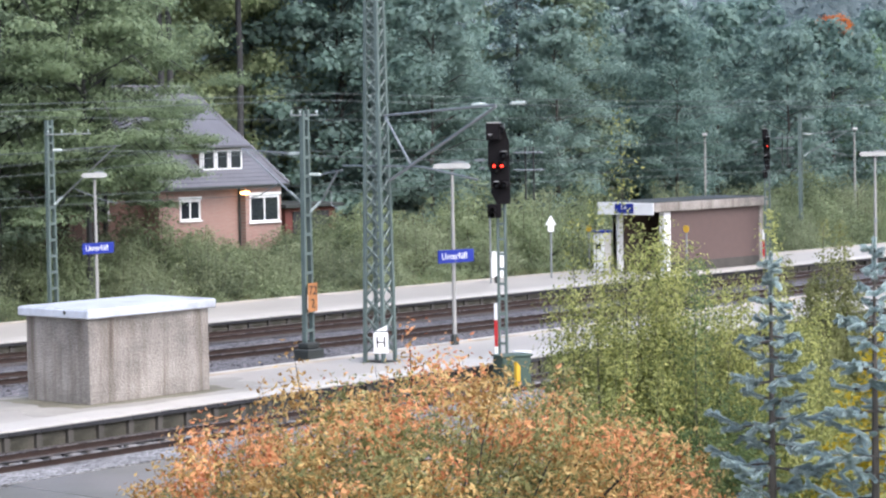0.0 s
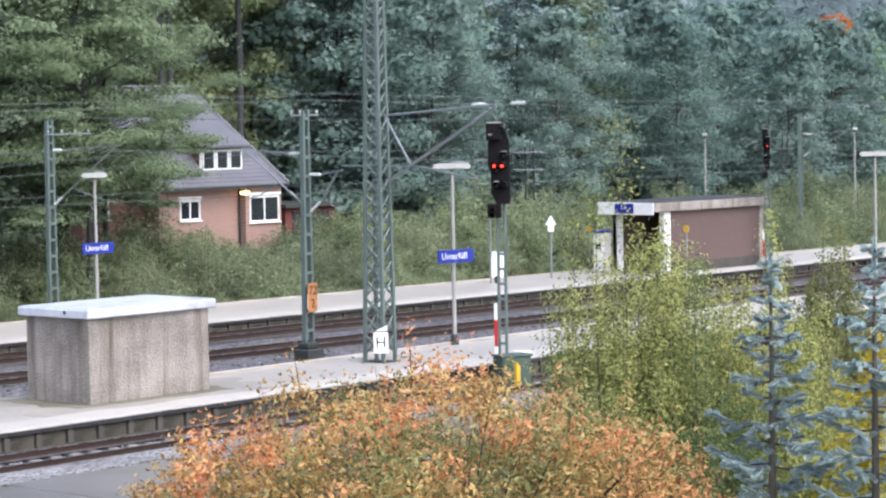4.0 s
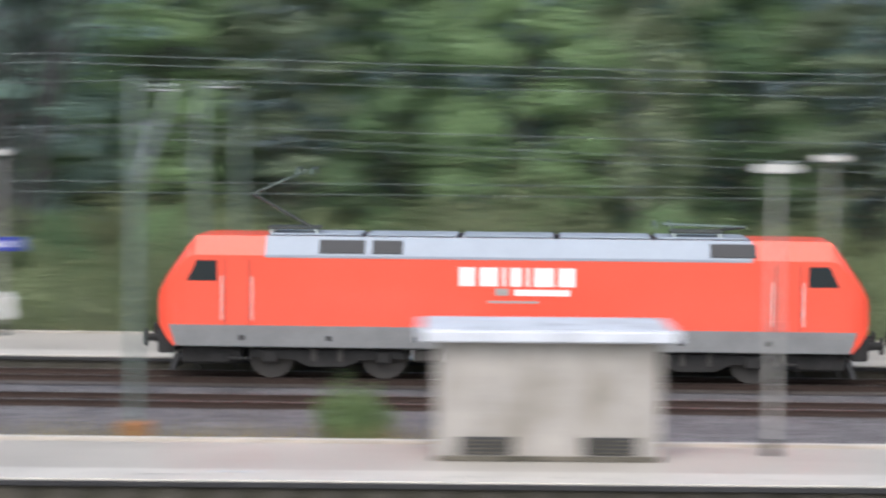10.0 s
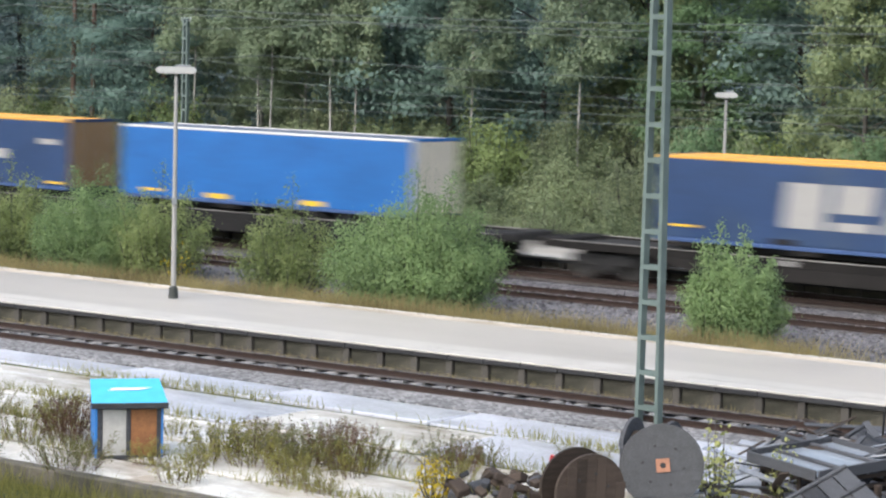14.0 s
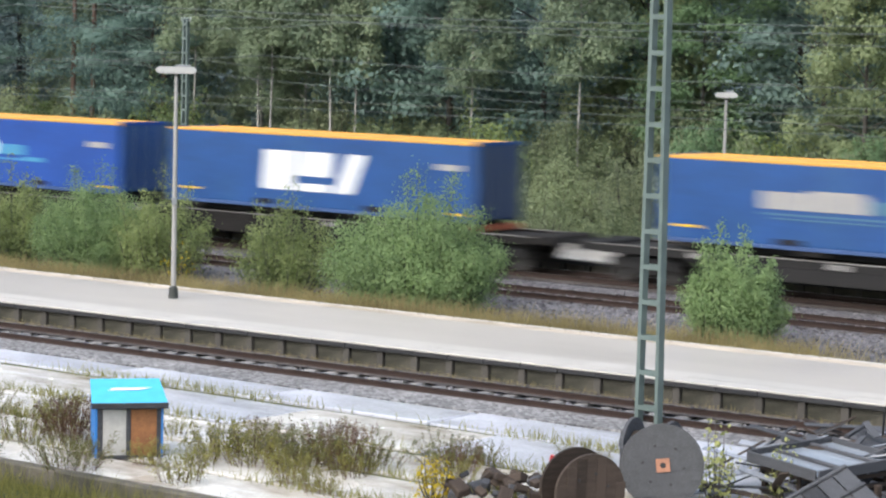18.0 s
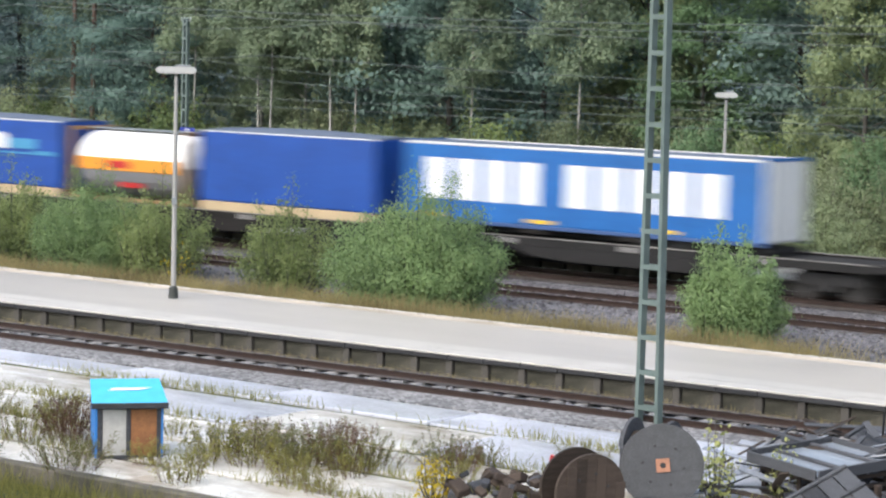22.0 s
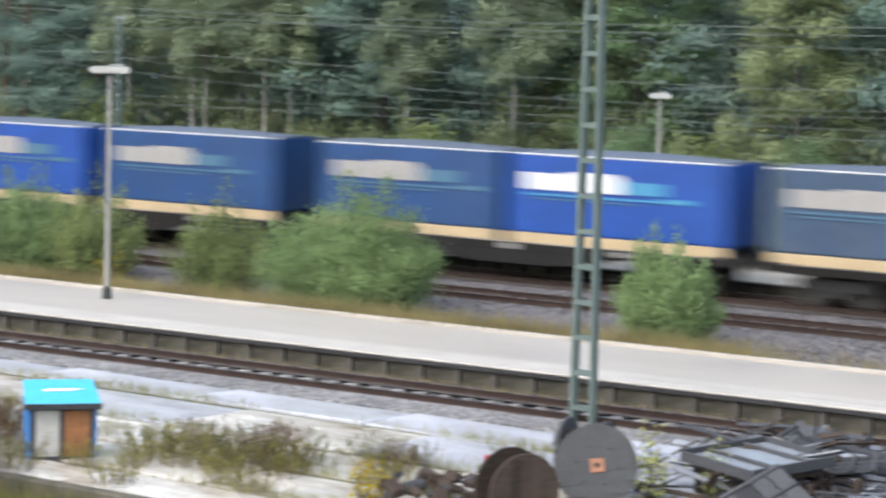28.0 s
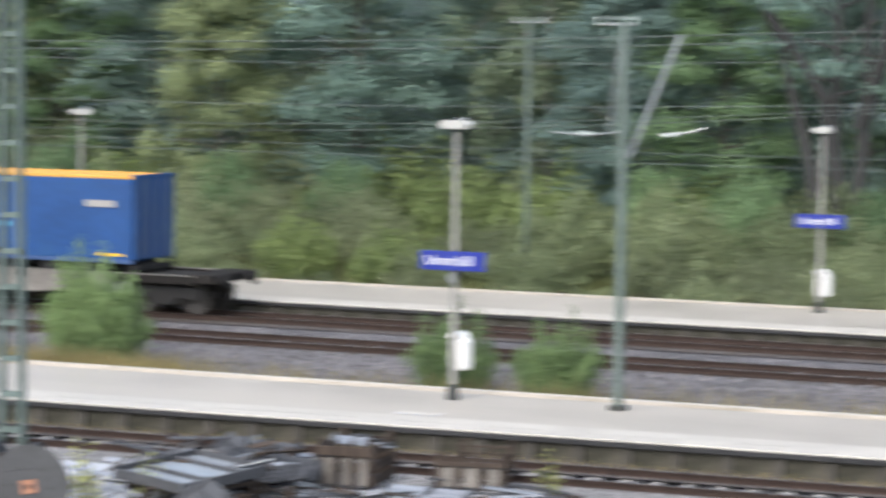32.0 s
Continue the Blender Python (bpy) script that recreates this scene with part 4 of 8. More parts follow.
def wires():
    """Contact wires, carrying ropes, droppers and feeders."""
    t = thing("overhead_line", (0, 0, 0), "thin overhead contact wires and carrying ropes above the tracks", "overhead line")
    masts_x = [-210, -150, -86, -62, -12, 56, 118, 180, 240]
    for y in (Y_B, Y_A):
        z_c = 5.25 if y == Y_A else 5.15
        c, m, d = Shape(), Shape(), Shape()
        pts, cpts = [], []
        for a, b in zip(masts_x, masts_x[1:]):
            for k in range(10):
                u = k / 10
                x = a + (b - a) * u
                zig = 0.3 * (1 if masts_x.index(a) % 2 else -1) * (1 - 2 * u)
                sag = 1.45 - 0.95 * 4 * u * (1 - u)
                pts.append((x, y + zig * 0.3, z_c + sag))
                cpts.append((x, y + zig, z_c))
                if k % 4 == 1:
                    d.tube([(x, y + zig, z_c), (x, y + zig * 0.3, z_c + sag)], 0.004, 3)
        part("contact_wire", c.tube(cpts, 0.009, 4), WIRE, t)
        part("carrying_rope", m.tube(pts, 0.008, 4), WIRE, t)
        part("droppers", d, WIRE, t, kind="stuff")

    def feeder(y0, z, slope=0.0, xs=None):
        p = []
        mx = xs or masts_x
        for a, b in zip(mx, mx[1:]):
            for k in range(8):
                u = k / 8
                x = a + (b - a) * u
                p.append((x, y0 + slope * x, z - 0.45 * 4 * u * (1 - u)))
        part("feeder_wire", Shape().tube(p, 0.0115, 4), WIRE, t)
    feeder(56.6, 8.55)
    feeder(57.4, 8.35)
    feeder(75.3, 8.05)
    feeder(70.2, 6.7)


masts()
lamps()
signals()
wires()


# ------------------------------------------------------------ the train
LOCO_RED = mat("traffic_red_paint", (0.98, 0.105, 0.055), 0.35, var=0.06, scale=0.7, fine=20, bump=0.03, coat=0.3)
LOCO_GREY = mat("light_grey_roof_paint", (0.33, 0.375, 0.44), 0.45, var=0.08, scale=1, fine=20, bump=0.03)
LOCO_SILL = mat("dusty_grey_sill", (0.20, 0.205, 0.21), 0.6, var=0.2, scale=1.5, fine=25)
BOGIE = mat("brake_dust_black", (0.036, 0.035, 0.035), 0.8, var=0.4, scale=2, fine=25, spec=0.12)
WHEEL = mat("wheel_steel", (0.066, 0.060, 0.056), 0.55, 0.3, var=0.3, scale=3)
DECK_TAN = mat("dusty_wagon_frame", (0.022, 0.020, 0.019), 0.75, var=0.35, scale=1.2, fine=18, obj=0.3, spec=0.12)
DECK_GREY = mat("grey_wagon_frame", (0.026, 0.025, 0.025), 0.7, var=0.3, scale=1.2, fine=18, obj=0.3, spec=0.12)
DECK_PALE = mat("pale_dusty_wagon_frame", (0.245, 0.23, 0.21), 0.75, var=0.5, scale=0.9, fine=18, obj=0.3, dirt=(0.11, 0.10, 0.09), dirt_at=0.55)
FADED_RED = mat("faded_red_bumper", (0.34, 0.10, 0.05), 0.6, var=0.25, scale=3)
STRAP = mat("cream_side_rail", (0.52, 0.40, 0.24), 0.6, var=0.2, scale=2)
STRAP_WHITE = mat("white_side_rail", (0.78, 0.79, 0.80), 0.5, var=0.12, scale=2)
TOP_ORANGE = mat("orange_top_rail", (0.80, 0.42, 0.07), 0.5, var=0.08)
TOP_WHITE = mat("white_top_rail", (0.75, 0.75, 0.73), 0.5, var=0.08)
ROOF_SHEET = mat("trailer_roof_sheet", (0.11, 0.135, 0.19), 0.5, var=0.15)


def tarp(name, col, dirt=None):
    return mat(name, col, 0.45, var=0.24, scale=1.1, fine=7, bump=0.3, depth=0.04, dirt=dirt, dirt_at=0.62, stretch=(0.45, 1, 0.7))


T_BLUE = tarp("blue_tarpaulin", (0.011, 0.070, 0.245), (0.026, 0.098, 0.25))
T_NAVY = tarp("navy_tarpaulin", (0.012, 0.058, 0.185), (0.03, 0.075, 0.18))
T_MID = tarp("mid_blue_tarpaulin", (0.010, 0.068, 0.33))
T_DARK = tarp("faded_dark_blue_tarpaulin", (0.014, 0.045, 0.13), (0.045, 0.075, 0.13))
T_BRIGHT = tarp("bright_blue_tarpaulin", (0.008, 0.145, 0.58))
T_ROYAL = tarp("royal_blue_sheet", (0.012, 0.115, 0.62))
T_GREEN = tarp("light_green_sheet", (0.085, 0.62, 0.055))
T_SLATE = tarp("slate_blue_tarpaulin", (0.040, 0.075, 0.14), (0.09, 0.11, 0.15))
T_TEAL = tarp("teal_blue_tarpaulin", (0.012, 0.10, 0.27))
T_CARGO = tarp("azure_tarpaulin", (0.012, 0.125, 0.40))
C_BEIGE = mat("beige_door", (0.82, 0.74, 0.60), 0.6, var=0.1, scale=1.5)
C_BROWN = mat("brown_door", (0.30, 0.18, 0.08), 0.7, var=0.2, scale=2)
C_CYAN = mat("pale_cyan_print", (0.07, 0.30, 0.52), 0.5, var=0.08)
C_FADE = mat("faded_cyan_print", (0.07, 0.17, 0.27), 0.5, var=0.15, scale=3)
C_PALE = mat("pale_grey_print", (0.40, 0.385, 0.37), 0.5, var=0.1, scale=3)
C_GREEN = mat("green_print", (0.10, 0.48, 0.16), 0.5, var=0.1)
C_LIME = mat("lime_print", (0.50, 0.62, 0.10), 0.5, var=0.1)
C_PINK = mat("pink_print", (0.80, 0.40, 0.40), 0.5, var=0.1)
C_YEL = mat("yellow_print", (0.85, 0.55, 0.03), 0.5, var=0.1)
C_ORANGE = mat("orange_band", (0.85, 0.34, 0.03), 0.5, var=0.08)
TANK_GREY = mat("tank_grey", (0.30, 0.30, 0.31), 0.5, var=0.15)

WHEELS = []                      # driven wheels of the locomotive, and their place along it
ROLLING = []                     # (object, metres behind the front mark)


def front(t):
    u = (t - 19) / 13
    late = np.interp(t, (0, 9, 10, 11, 12, 14, 18, 22, 25, 28, 32), (0, 0.05, 0.1, 0.5, 0.45, 0.3, 0.25, 0.2, 0.05, 0, 0))
    return -252.25 - 361.72 * u - 1.367 * u * u + float(late)


def axle(s, x, r=0.46, z=0.0):
    for side in (-0.76, 0.76):
        s.cyl((x, side - 0.065, r + z), (x, side + 0.065, r + z), r, n=20)
        s.cyl((x, side - 0.085, r + z), (x, side - 0.06, r + z), r * 0.35, n=12)
    s.cyl((x, -0.72, r + z), (x, 0.72, r + z), 0.09, n=8)
    return s


def loco():
    ob = thing("electric_locomotive", (0, Y_A, 0), "bright red electric locomotive with grey roof and raised pantograph", "locomotive")
    L = 19.54
    a, b = 0.42, L - 0.42

    def ring(x, w, zb, zs, zt, wt):
        return [(x, -w, zb), (x, w, zb), (x, w, zs), (x, wt, zt), (x, -wt, zt), (x, -w, zs)]
    prof = [(0.00, 1.16, 1.70, 2.10, 2.18, 1.08), (0.06, 1.28, 1.42, 2.28, 2.38, 1.18), (0.25, 1.40, 1.12, 2.60, 2.72, 1.22), (0.45, 1.46, 0.90, 2.86, 3.02, 1.22),
            (0.80, 1.50, 0.90, 3.22, 3.50, 1.20), (1.02, 1.50, 0.95, 3.30, 3.78, 1.14), (1.35, 1.50, 1.00, 3.30, 3.80, 1.13), (2.2, 1.50, 1.05, 3.30, 3.80, 1.13)]
    rings = [ring(a + p[0], *p[1:]) for p in prof] + [ring(b - p[0], *p[1:]) for p in reversed(prof)]
    part("body", Shape().loft(rings), LOCO_RED, ob, "bright red body shell")
    for y0, y1 in ((-1.512, -1.49), (1.49, 1.512)):
        part("sill", Shape().prism([(a + 0.52, 0.9), (b - 0.52, 0.9), (b - 0.34, 1.46), (a + 0.34, 1.46)], 1, y0, y1), LOCO_SILL, ob, "dusty grey sill band")
    part("underframe", Shape().cbox(a + 0.9, b - 0.9, -1.45, 1.45, 0.86, 0.97, 0.02), BOGIE, ob)
    s = Shape()
    x0, x1 = 3.3, L - 3.5
    s.prism([(-1.515, 3.25), (-1.515, 3.32), (-1.135, 3.80), (1.135, 3.80), (1.515, 3.32), (1.515, 3.25)], 0, x0, x1)
    part("roof", s, LOCO_GREY, ob, "light grey roof hatches")
    for i in range(5):
        xx = x0 + (x1 - x0) * (i + 0.5) / 5
        part("roof_hatch", Shape().cbox(xx - 1.2, xx + 1.2, -0.95, 0.95, 3.8, 3.85, 0.02), LOCO_GREY, ob)
    for gx0, gx1 in ((4.72, 5.92), (6.12, 6.92), (L - 4.6, L - 3.4)):
        for sd in (-1, 1):
            g = Shape()
            g.add([(gx0, sd * 1.49, 3.37), (gx1, sd * 1.49, 3.37), (gx1, sd * 1.21, 3.70), (gx0, sd * 1.21, 3.70),
                   (gx0, sd * 1.50, 3.39), (gx1, sd * 1.50, 3.39), (gx1, sd * 1.225, 3.715), (gx0, sd * 1.225, 3.715)],
                  [(0, 1, 2, 3), (4, 5, 6, 7), (0, 1, 5, 4), (1, 2, 6, 5), (2, 3, 7, 6), (3, 0, 4, 7)])
            part("air_grille", g, GRILLE, ob, "dark intake grille")
    for cx, sg in ((a, 1), (b, -1)):
        # windscreen on the slope, lamps, side windows, doors, rails
        w = Shape()
        for y0, y1 in ((-1.1, -0.04), (0.04, 1.1)):
            w.add([(cx + sg * 0.09, y0, 2.51), (cx + sg * 0.09, y1, 2.51), (cx + sg * 0.65, y1 * 0.93, 3.36), (cx + sg * 0.65, y0 * 0.93, 3.36)], [(0, 1, 2, 3)])
            part("windscreen", w, SCREEN, ob, "windscreen with sky reflection in its base colour")
            w = Shape()
        for y in (-0.86, 0.86):
            part("headlight", Shape().cbox(min(cx + sg * 0.2, cx - sg * 0.012), max(cx + sg * 0.2, cx - sg * 0.012), y - 0.17, y + 0.17, 1.78, 2.0, 0.03), HEADLIGHT if sg > 0 else WHITE, ob, "lit white headlight" if sg > 0 else "unlit headlight")
            part("headlight", Shape().cyl((cx + sg * 0.2, y, 1.56), (cx - sg * 0.012, y, 1.56), 0.11, n=14), HEADLIGHT if sg > 0 else WHITE, ob, "lit white headlight" if sg > 0 else "unlit headlight")
            bf = Shape().cyl((cx, y, 1.05), (cx - sg * 0.34, y, 1.05), 0.11, n=12)
            bf.cyl((cx - sg * 0.34, y, 1.05), (cx - sg * 0.42, y, 1.05), 0.24, 0.22, n=16)
            part("buffer", bf, BOGIE, ob, "black buffer")
        part("headlight", Shape().cyl((cx + sg * 0.4, 0, 2.36), (cx + sg * 0.03, 0, 2.36), 0.09, n=12), HEADLIGHT if sg > 0 else WHITE, ob, "lit upper headlight" if sg > 0 else "unlit upper headlight")
        part("coupling", Shape().cbox(min(cx, cx - sg * 0.3), max(cx, cx - sg * 0.3), -0.12, 0.12, 0.85, 1.15, 0.03), BOGIE, ob)
        part("buffer_beam", Shape().cbox(min(cx + sg * 0.02, cx + sg * 0.5), max(cx + sg * 0.02, cx + sg * 0.5), -1.3, 1.3, 0.68, 1.3, 0.04), BOGIE, ob)
        part("snow_plough", Shape().prism([(cx + sg * 0.30, 0.2), (cx + sg * 0.42, 0.2), (cx + sg * 0.62, 0.66), (cx + sg * 0.45, 0.66)], 1, -1.15, 1.15), GRILLE, ob, "black snow plough")
        for sd in (-1, 1):
            y0, y1 = sorted((sd * 1.503, sd * 1.494))
            p0, p1 = cx + sg * 0.82, cx + sg * 1.62
            sl = cx + sg * 1.08
            part("side_window", Shape().prism([(p0, 2.62), (p1, 2.62), (p1, 3.16), (sl, 3.16)], 1, y0, y1), PANE, ob, "dark cab side window")
            part("window_blind", Shape().box(min(p1 - sg * 0.48, p1 - sg * 0.05), max(p1 - sg * 0.48, p1 - sg * 0.05), y0 - 0.003 if sd < 0 else y1, y0 if sd < 0 else y1 + 0.003, 2.68, 3.1), PANE, ob, "dark sliding pane")
            for xx in (1.75, 2.55):
                part("handrail", Shape().cyl((cx + sg * xx, sd * 1.55, 1.6), (cx + sg * xx, sd * 1.55, 2.75), 0.016, n=6), WHITE, ob)
            d = Shape()
            for xx in (1.83, 2.47):
                d.box(cx + sg * xx - 0.012, cx + sg * xx + 0.012, y0 - 0.002, y1 + 0.002, 1.42, 3.2)
            part("door_joint", d, GRILLE, ob)
            part("step", Shape().cbox(min(cx + sg * 1.9, cx + sg * 2.4), max(cx + sg * 1.9, cx + sg * 2.4), sd * 1.4 - 0.1, sd * 1.4 + 0.1, 0.55, 0.6, 0.01), BOGIE, ob)
    for y0, y1 in ((-1.515, -1.5), (1.5, 1.515)):
        for k in range(7):
            part("jacking_point", Shape().cbox(2.6 + 2.3 * k, 2.78 + 2.3 * k, y0, y1, 1.06, 1.2, 0.005), GRILLE, ob)
    # plain light shapes where the side carries its marks
    for y0, y1 in ((-1.514, -1.502), (1.502, 1.514)):
        widths = (0.54, 0.60, 0.20, 0.42, 0.20, 0.64, 0.56)
        x = 8.40
        for wd in widths:
            part("white_mark", Shape().box(x, x + wd - 0.12, y0, y1, 2.56, 3.05), WHITE, ob)
            x += wd
        part("pale_mark", Shape().box(9.35, 9.7, y0, y1, 2.32, 2.50), C_PALE, ob)
        part("white_mark", Shape().box(9.85, 11.3, y0, y1, 2.32, 2.48), WHITE, ob)
        part("pale_mark", Shape().box(9.15, 10.5, y0, y1, 2.12, 2.18), C_PALE, ob)
    for bx in (4.92, 14.62):
        for y in (-1.25, 1.05):
            part("bogie_frame", Shape().prism([(bx - 2.0, 0.8), (bx + 2.0, 0.8), (bx + 2.1, 0.6), (bx + 0.9, 0.55), (bx + 0.5, 0.36), (bx - 0.5, 0.36), (bx - 0.9, 0.55), (bx - 2.1, 0.6)], 1, y, y + 0.2), BOGIE, ob)
            for k in (-0.35, 0.35):
                part("spring", Shape().cyl((bx + k, y + 0.1, 0.5), (bx + k, y + 0.1, 0.9), 0.13, n=10), WHEEL, ob)
        for wx in (bx - 1.5, bx + 1.5):
            wheels = axle(Shape(), 0, 0.62, -0.62)
            for sd in (-0.84, 0.84):
                for k in range(6):
                    wheels.cbox(0.34 * math.cos(k * 1.047) - 0.05, 0.34 * math.cos(k * 1.047) + 0.05, sd - 0.012, sd + 0.012, 0.34 * math.sin(k * 1.047) - 0.05, 0.34 * math.sin(k * 1.047) + 0.05, 0.004)
            w = part("wheelset", wheels, WHEEL, ob, "large steel wheels")
            w.matrix_basis = pose(wx, 0, 0.62)
            WHEELS.append((w, wx))
            for y in (-1.32, 1.02):
                part("axle_box", Shape().cbox(wx - 0.2, wx + 0.2, y, y + 0.3, 0.45, 0.8, 0.04), BOGIE, ob)
    for x0, x1 in ((a + 0.62, a + 2.25), (b - 2.25, b - 0.62)):
        part("sand_box", Shape().cbox(x0, x1, -1.22, 1.22, 0.40, 0.885, 0.05), BOGIE, ob)
        for x in (x0 + 0.3, x1 - 0.3):
            part("sand_pipe", Shape().tube([(x, -1.26, 0.8), (x + 0.05, -1.26, 0.45), (x + 0.2, -1.1, 0.25)], 0.03, 6), BOGIE, ob)
    part("transformer_box", Shape().cbox(8.2, 11.6, -1.3, 1.3, 0.38, 0.93, 0.06), BOGIE, ob)
    part("equipment_box", Shape().cbox(7.2, 8.0, -1.3, 1.3, 0.5, 0.88, 0.06), WHEEL, ob)
    part("equipment_box", Shape().cbox(11.7, 12.4, -1.3, 1.3, 0.55, 0.88, 0.06), WHEEL, ob)
    # pantographs: the leading one up, the other folded
    for px, up in ((3.95, True), (L - 4.9, False)):
        pan = part("pantograph", Shape().cbox(px - 0.7, px + 0.7, -0.5, 0.5, 3.94, 4.01, 0.02), MAST_DARK, ob, "raised pantograph" if up else "folded pantograph")
        for ix in (-0.6, 0.6):
            for iy in (-0.45, 0.45):
                part("insulator", Shape().cyl((px + ix, iy, 3.8), (px + ix, iy, 3.96), 0.05, 0.04, n=8), INSUL, pan)
        if up:
            knee, top = (px - 1.15, 4.85), (px + 0.3, 5.5)
        else:
            knee, top = (px + 1.3, 4.1), (px - 0.9, 4.16)
        part("lower_arm", Shape().tube([(px + 0.4, -0.15, 4.0), (knee[0], 0, knee[1])], 0.045).tube([(px + 0.4, 0.15, 4.0), (knee[0], 0, knee[1])], 0.03), MAST_DARK, pan)
        part("upper_arm", Shape().tube([(knee[0], -0.1, knee[1]), (top[0], -0.3, top[1])], 0.024).tube([(knee[0], 0.1, knee[1]), (top[0], 0.3, top[1])], 0.024), MAST_GREEN, pan)
        head = Shape()
        for hx in (-0.2, 0.2):
            head.tube([(top[0] + hx, -0.95, top[1] - 0.1), (top[0] + hx, -0.6, top[1] + 0.06), (top[0] + hx, 0.6, top[1] + 0.06), (top[0] + hx, 0.95, top[1] - 0.1)], 0.025)
        part("collector_head", head, MAST_GREEN, pan)
    ROLLING.append((ob, -8.36))


def wagon(s0, s1, frame, label, bogies, last=False):
    ob = thing("container_wagon", (0, Y_A, 0), label, "railway wagon", "wagons of the train")
    L = s1 - s0
    for y0, y1 in ((-1.36, -1.22), (1.22, 1.36)):
        part("side_sill", Shape().cbox(0.9, L - 0.9, y0, y1, 0.92, 1.16, 0.01), frame, ob)
        for k in range(len(bogies) - 1):
            xa, xb = bogies[k] - s0 + 1.7, bogies[k + 1] - s0 - 1.7
            pale = last and k == 1
            low = [(xb, 0.918), (xb - 1.2, 0.60), (xb - 2.6, 0.50), (xa + 2.6, 0.50), (xa + 1.2, 0.60), (xa, 0.918)]
            part("sill_bay", Shape().prism([(xa, 0.919), (xb, 0.919)] + low[1:-1] if not pale else [(xa, 1.164), (xb, 1.164)] + low, 1, y0 - (0.012 if pale else 0), y1 + (0.012 if pale else 0)), DECK_PALE if pale else frame, ob, "pale fish-bellied sill" if pale else "")
    for y0, y1 in ((-1.38, -1.2), (1.2, 1.38)):
        # thin pale strip along the top of each dark sill
        part("top_flange", Shape().cbox(0.9, L - 0.9, y0, y1, 1.161, 1.185, 0.006), DECK_PALE, ob, "pale top flange")
        for k in range(1, int(L / 1.5)):
            part("sill_rib", Shape().box(k * 1.5 - 0.03, k * 1.5 + 0.03, y0 - 0.004, y1 + 0.004, 0.93, 1.16), frame, ob)
    deck = Shape().cbox(0.9, L - 0.9, -1.2, 1.2, 0.98, 1.1, 0.02)
    for k in range(1, int(L / 2.2)):
        deck.box(k * 2.2 - 0.08, k * 2.2 + 0.08, -1.22, 1.22, 0.7, 0.98)
    part("deck", deck, BOGIE, ob)
    for x, sg in ((0.75, -1), (L - 0.75, 1)):
        part("end_platform", Shape().cbox(x - 0.5, x + 0.5, -1.3, 1.3, 0.95, 1.22, 0.03), frame, ob)
        for y in (-0.87, 0.87):
            bf = Shape().cyl((x + sg * 0.4, y, 1.05), (x + sg * 0.72, y, 1.05), 0.10, n=10)
            bf.cyl((x + sg * 0.68, y, 1.05), (x + sg * 0.75, y, 1.05), 0.23, n=14)
            part("buffer", bf, BOGIE, ob)
    for bx in bogies:
        x = bx - s0
        bg_ = Shape()
        for y0, y1 in ((-1.12, -0.98), (0.98, 1.12)):
            bg_.prism([(x - 1.25, 0.75), (x - 0.8, 0.82), (x + 0.8, 0.82), (x + 1.25, 0.75), (x + 1.2, 0.45), (x + 0.45, 0.5), (x + 0.35, 0.3), (x - 0.35, 0.3), (x - 0.45, 0.5), (x - 1.2, 0.45)], 1, y0, y1)
        bg_.cbox(x - 0.25, x + 0.25, -1.1, 1.1, 0.5, 0.8, 0.04)
        bogie = part("bogie", bg_, BOGIE, ob)
        for w in (-0.9, 0.9):
            part("wheelset", axle(Shape(), x + w), WHEEL, bogie)
    for k in range(3):
        x = L * (0.25 + 0.25 * k)
        part("data_plate", Shape().box(x - 0.3, x + 0.15, -1.372, -1.362, 0.96, 1.12), C_PALE, ob, "pale data plate")
    ROLLING.append((ob, s0))


def plate(ob, x0, x1, z0, z1, m, y=-1.275, name="print", skew=0.0):
    """A printed shape on the side that faces the yard, and its twin on the other side."""
    for yy in (y, -y):
        lay = 0.003 * (len(ob.children) % 7)
        y0, y1 = sorted((yy + math.copysign(0.006 + lay, yy), yy))
        if name == "round_print":
            cx, cz, rx, rz = (x0 + x1) / 2, (z0 + z1) / 2, (x1 - x0) / 2, (z1 - z0) / 2
            out = [(cx + rx * math.cos(k * 0.2244), cz + rz * math.sin(k * 0.2244)) for k in range(28)]
        else:
            out = [(x0, z0), (x1, z0), (x1 + skew, z1), (x0 + skew, z1)]
        part(name, Shape().prism(out, 1, y0, y1), m, ob)


def sag_body(L, y, z0, z1, ripple=0.012):
    """A tarpaulin-sided box: sides bulge a little between the posts."""
    s = Shape()
    n = max(8, int(L / 0.55))
    zs = [z0, z0 + 0.06, (z0 + z1) / 2, z1 - 0.06, z1]
    rings = []
    for i in range(n + 1):
        x = L * i / n
        e = 0 if i in (0, n) else ripple * (1 + math.sin(i * 2.4)) * 0.6
        rings.append([(x, -y - (e if 0 < k < 4 else 0), z) for k, z in enumerate(zs)] + [(x, y + (e if 0 < k < 4 else 0), z) for k, z in reversed(list(enumerate(zs)))])
    return s.loft(rings)


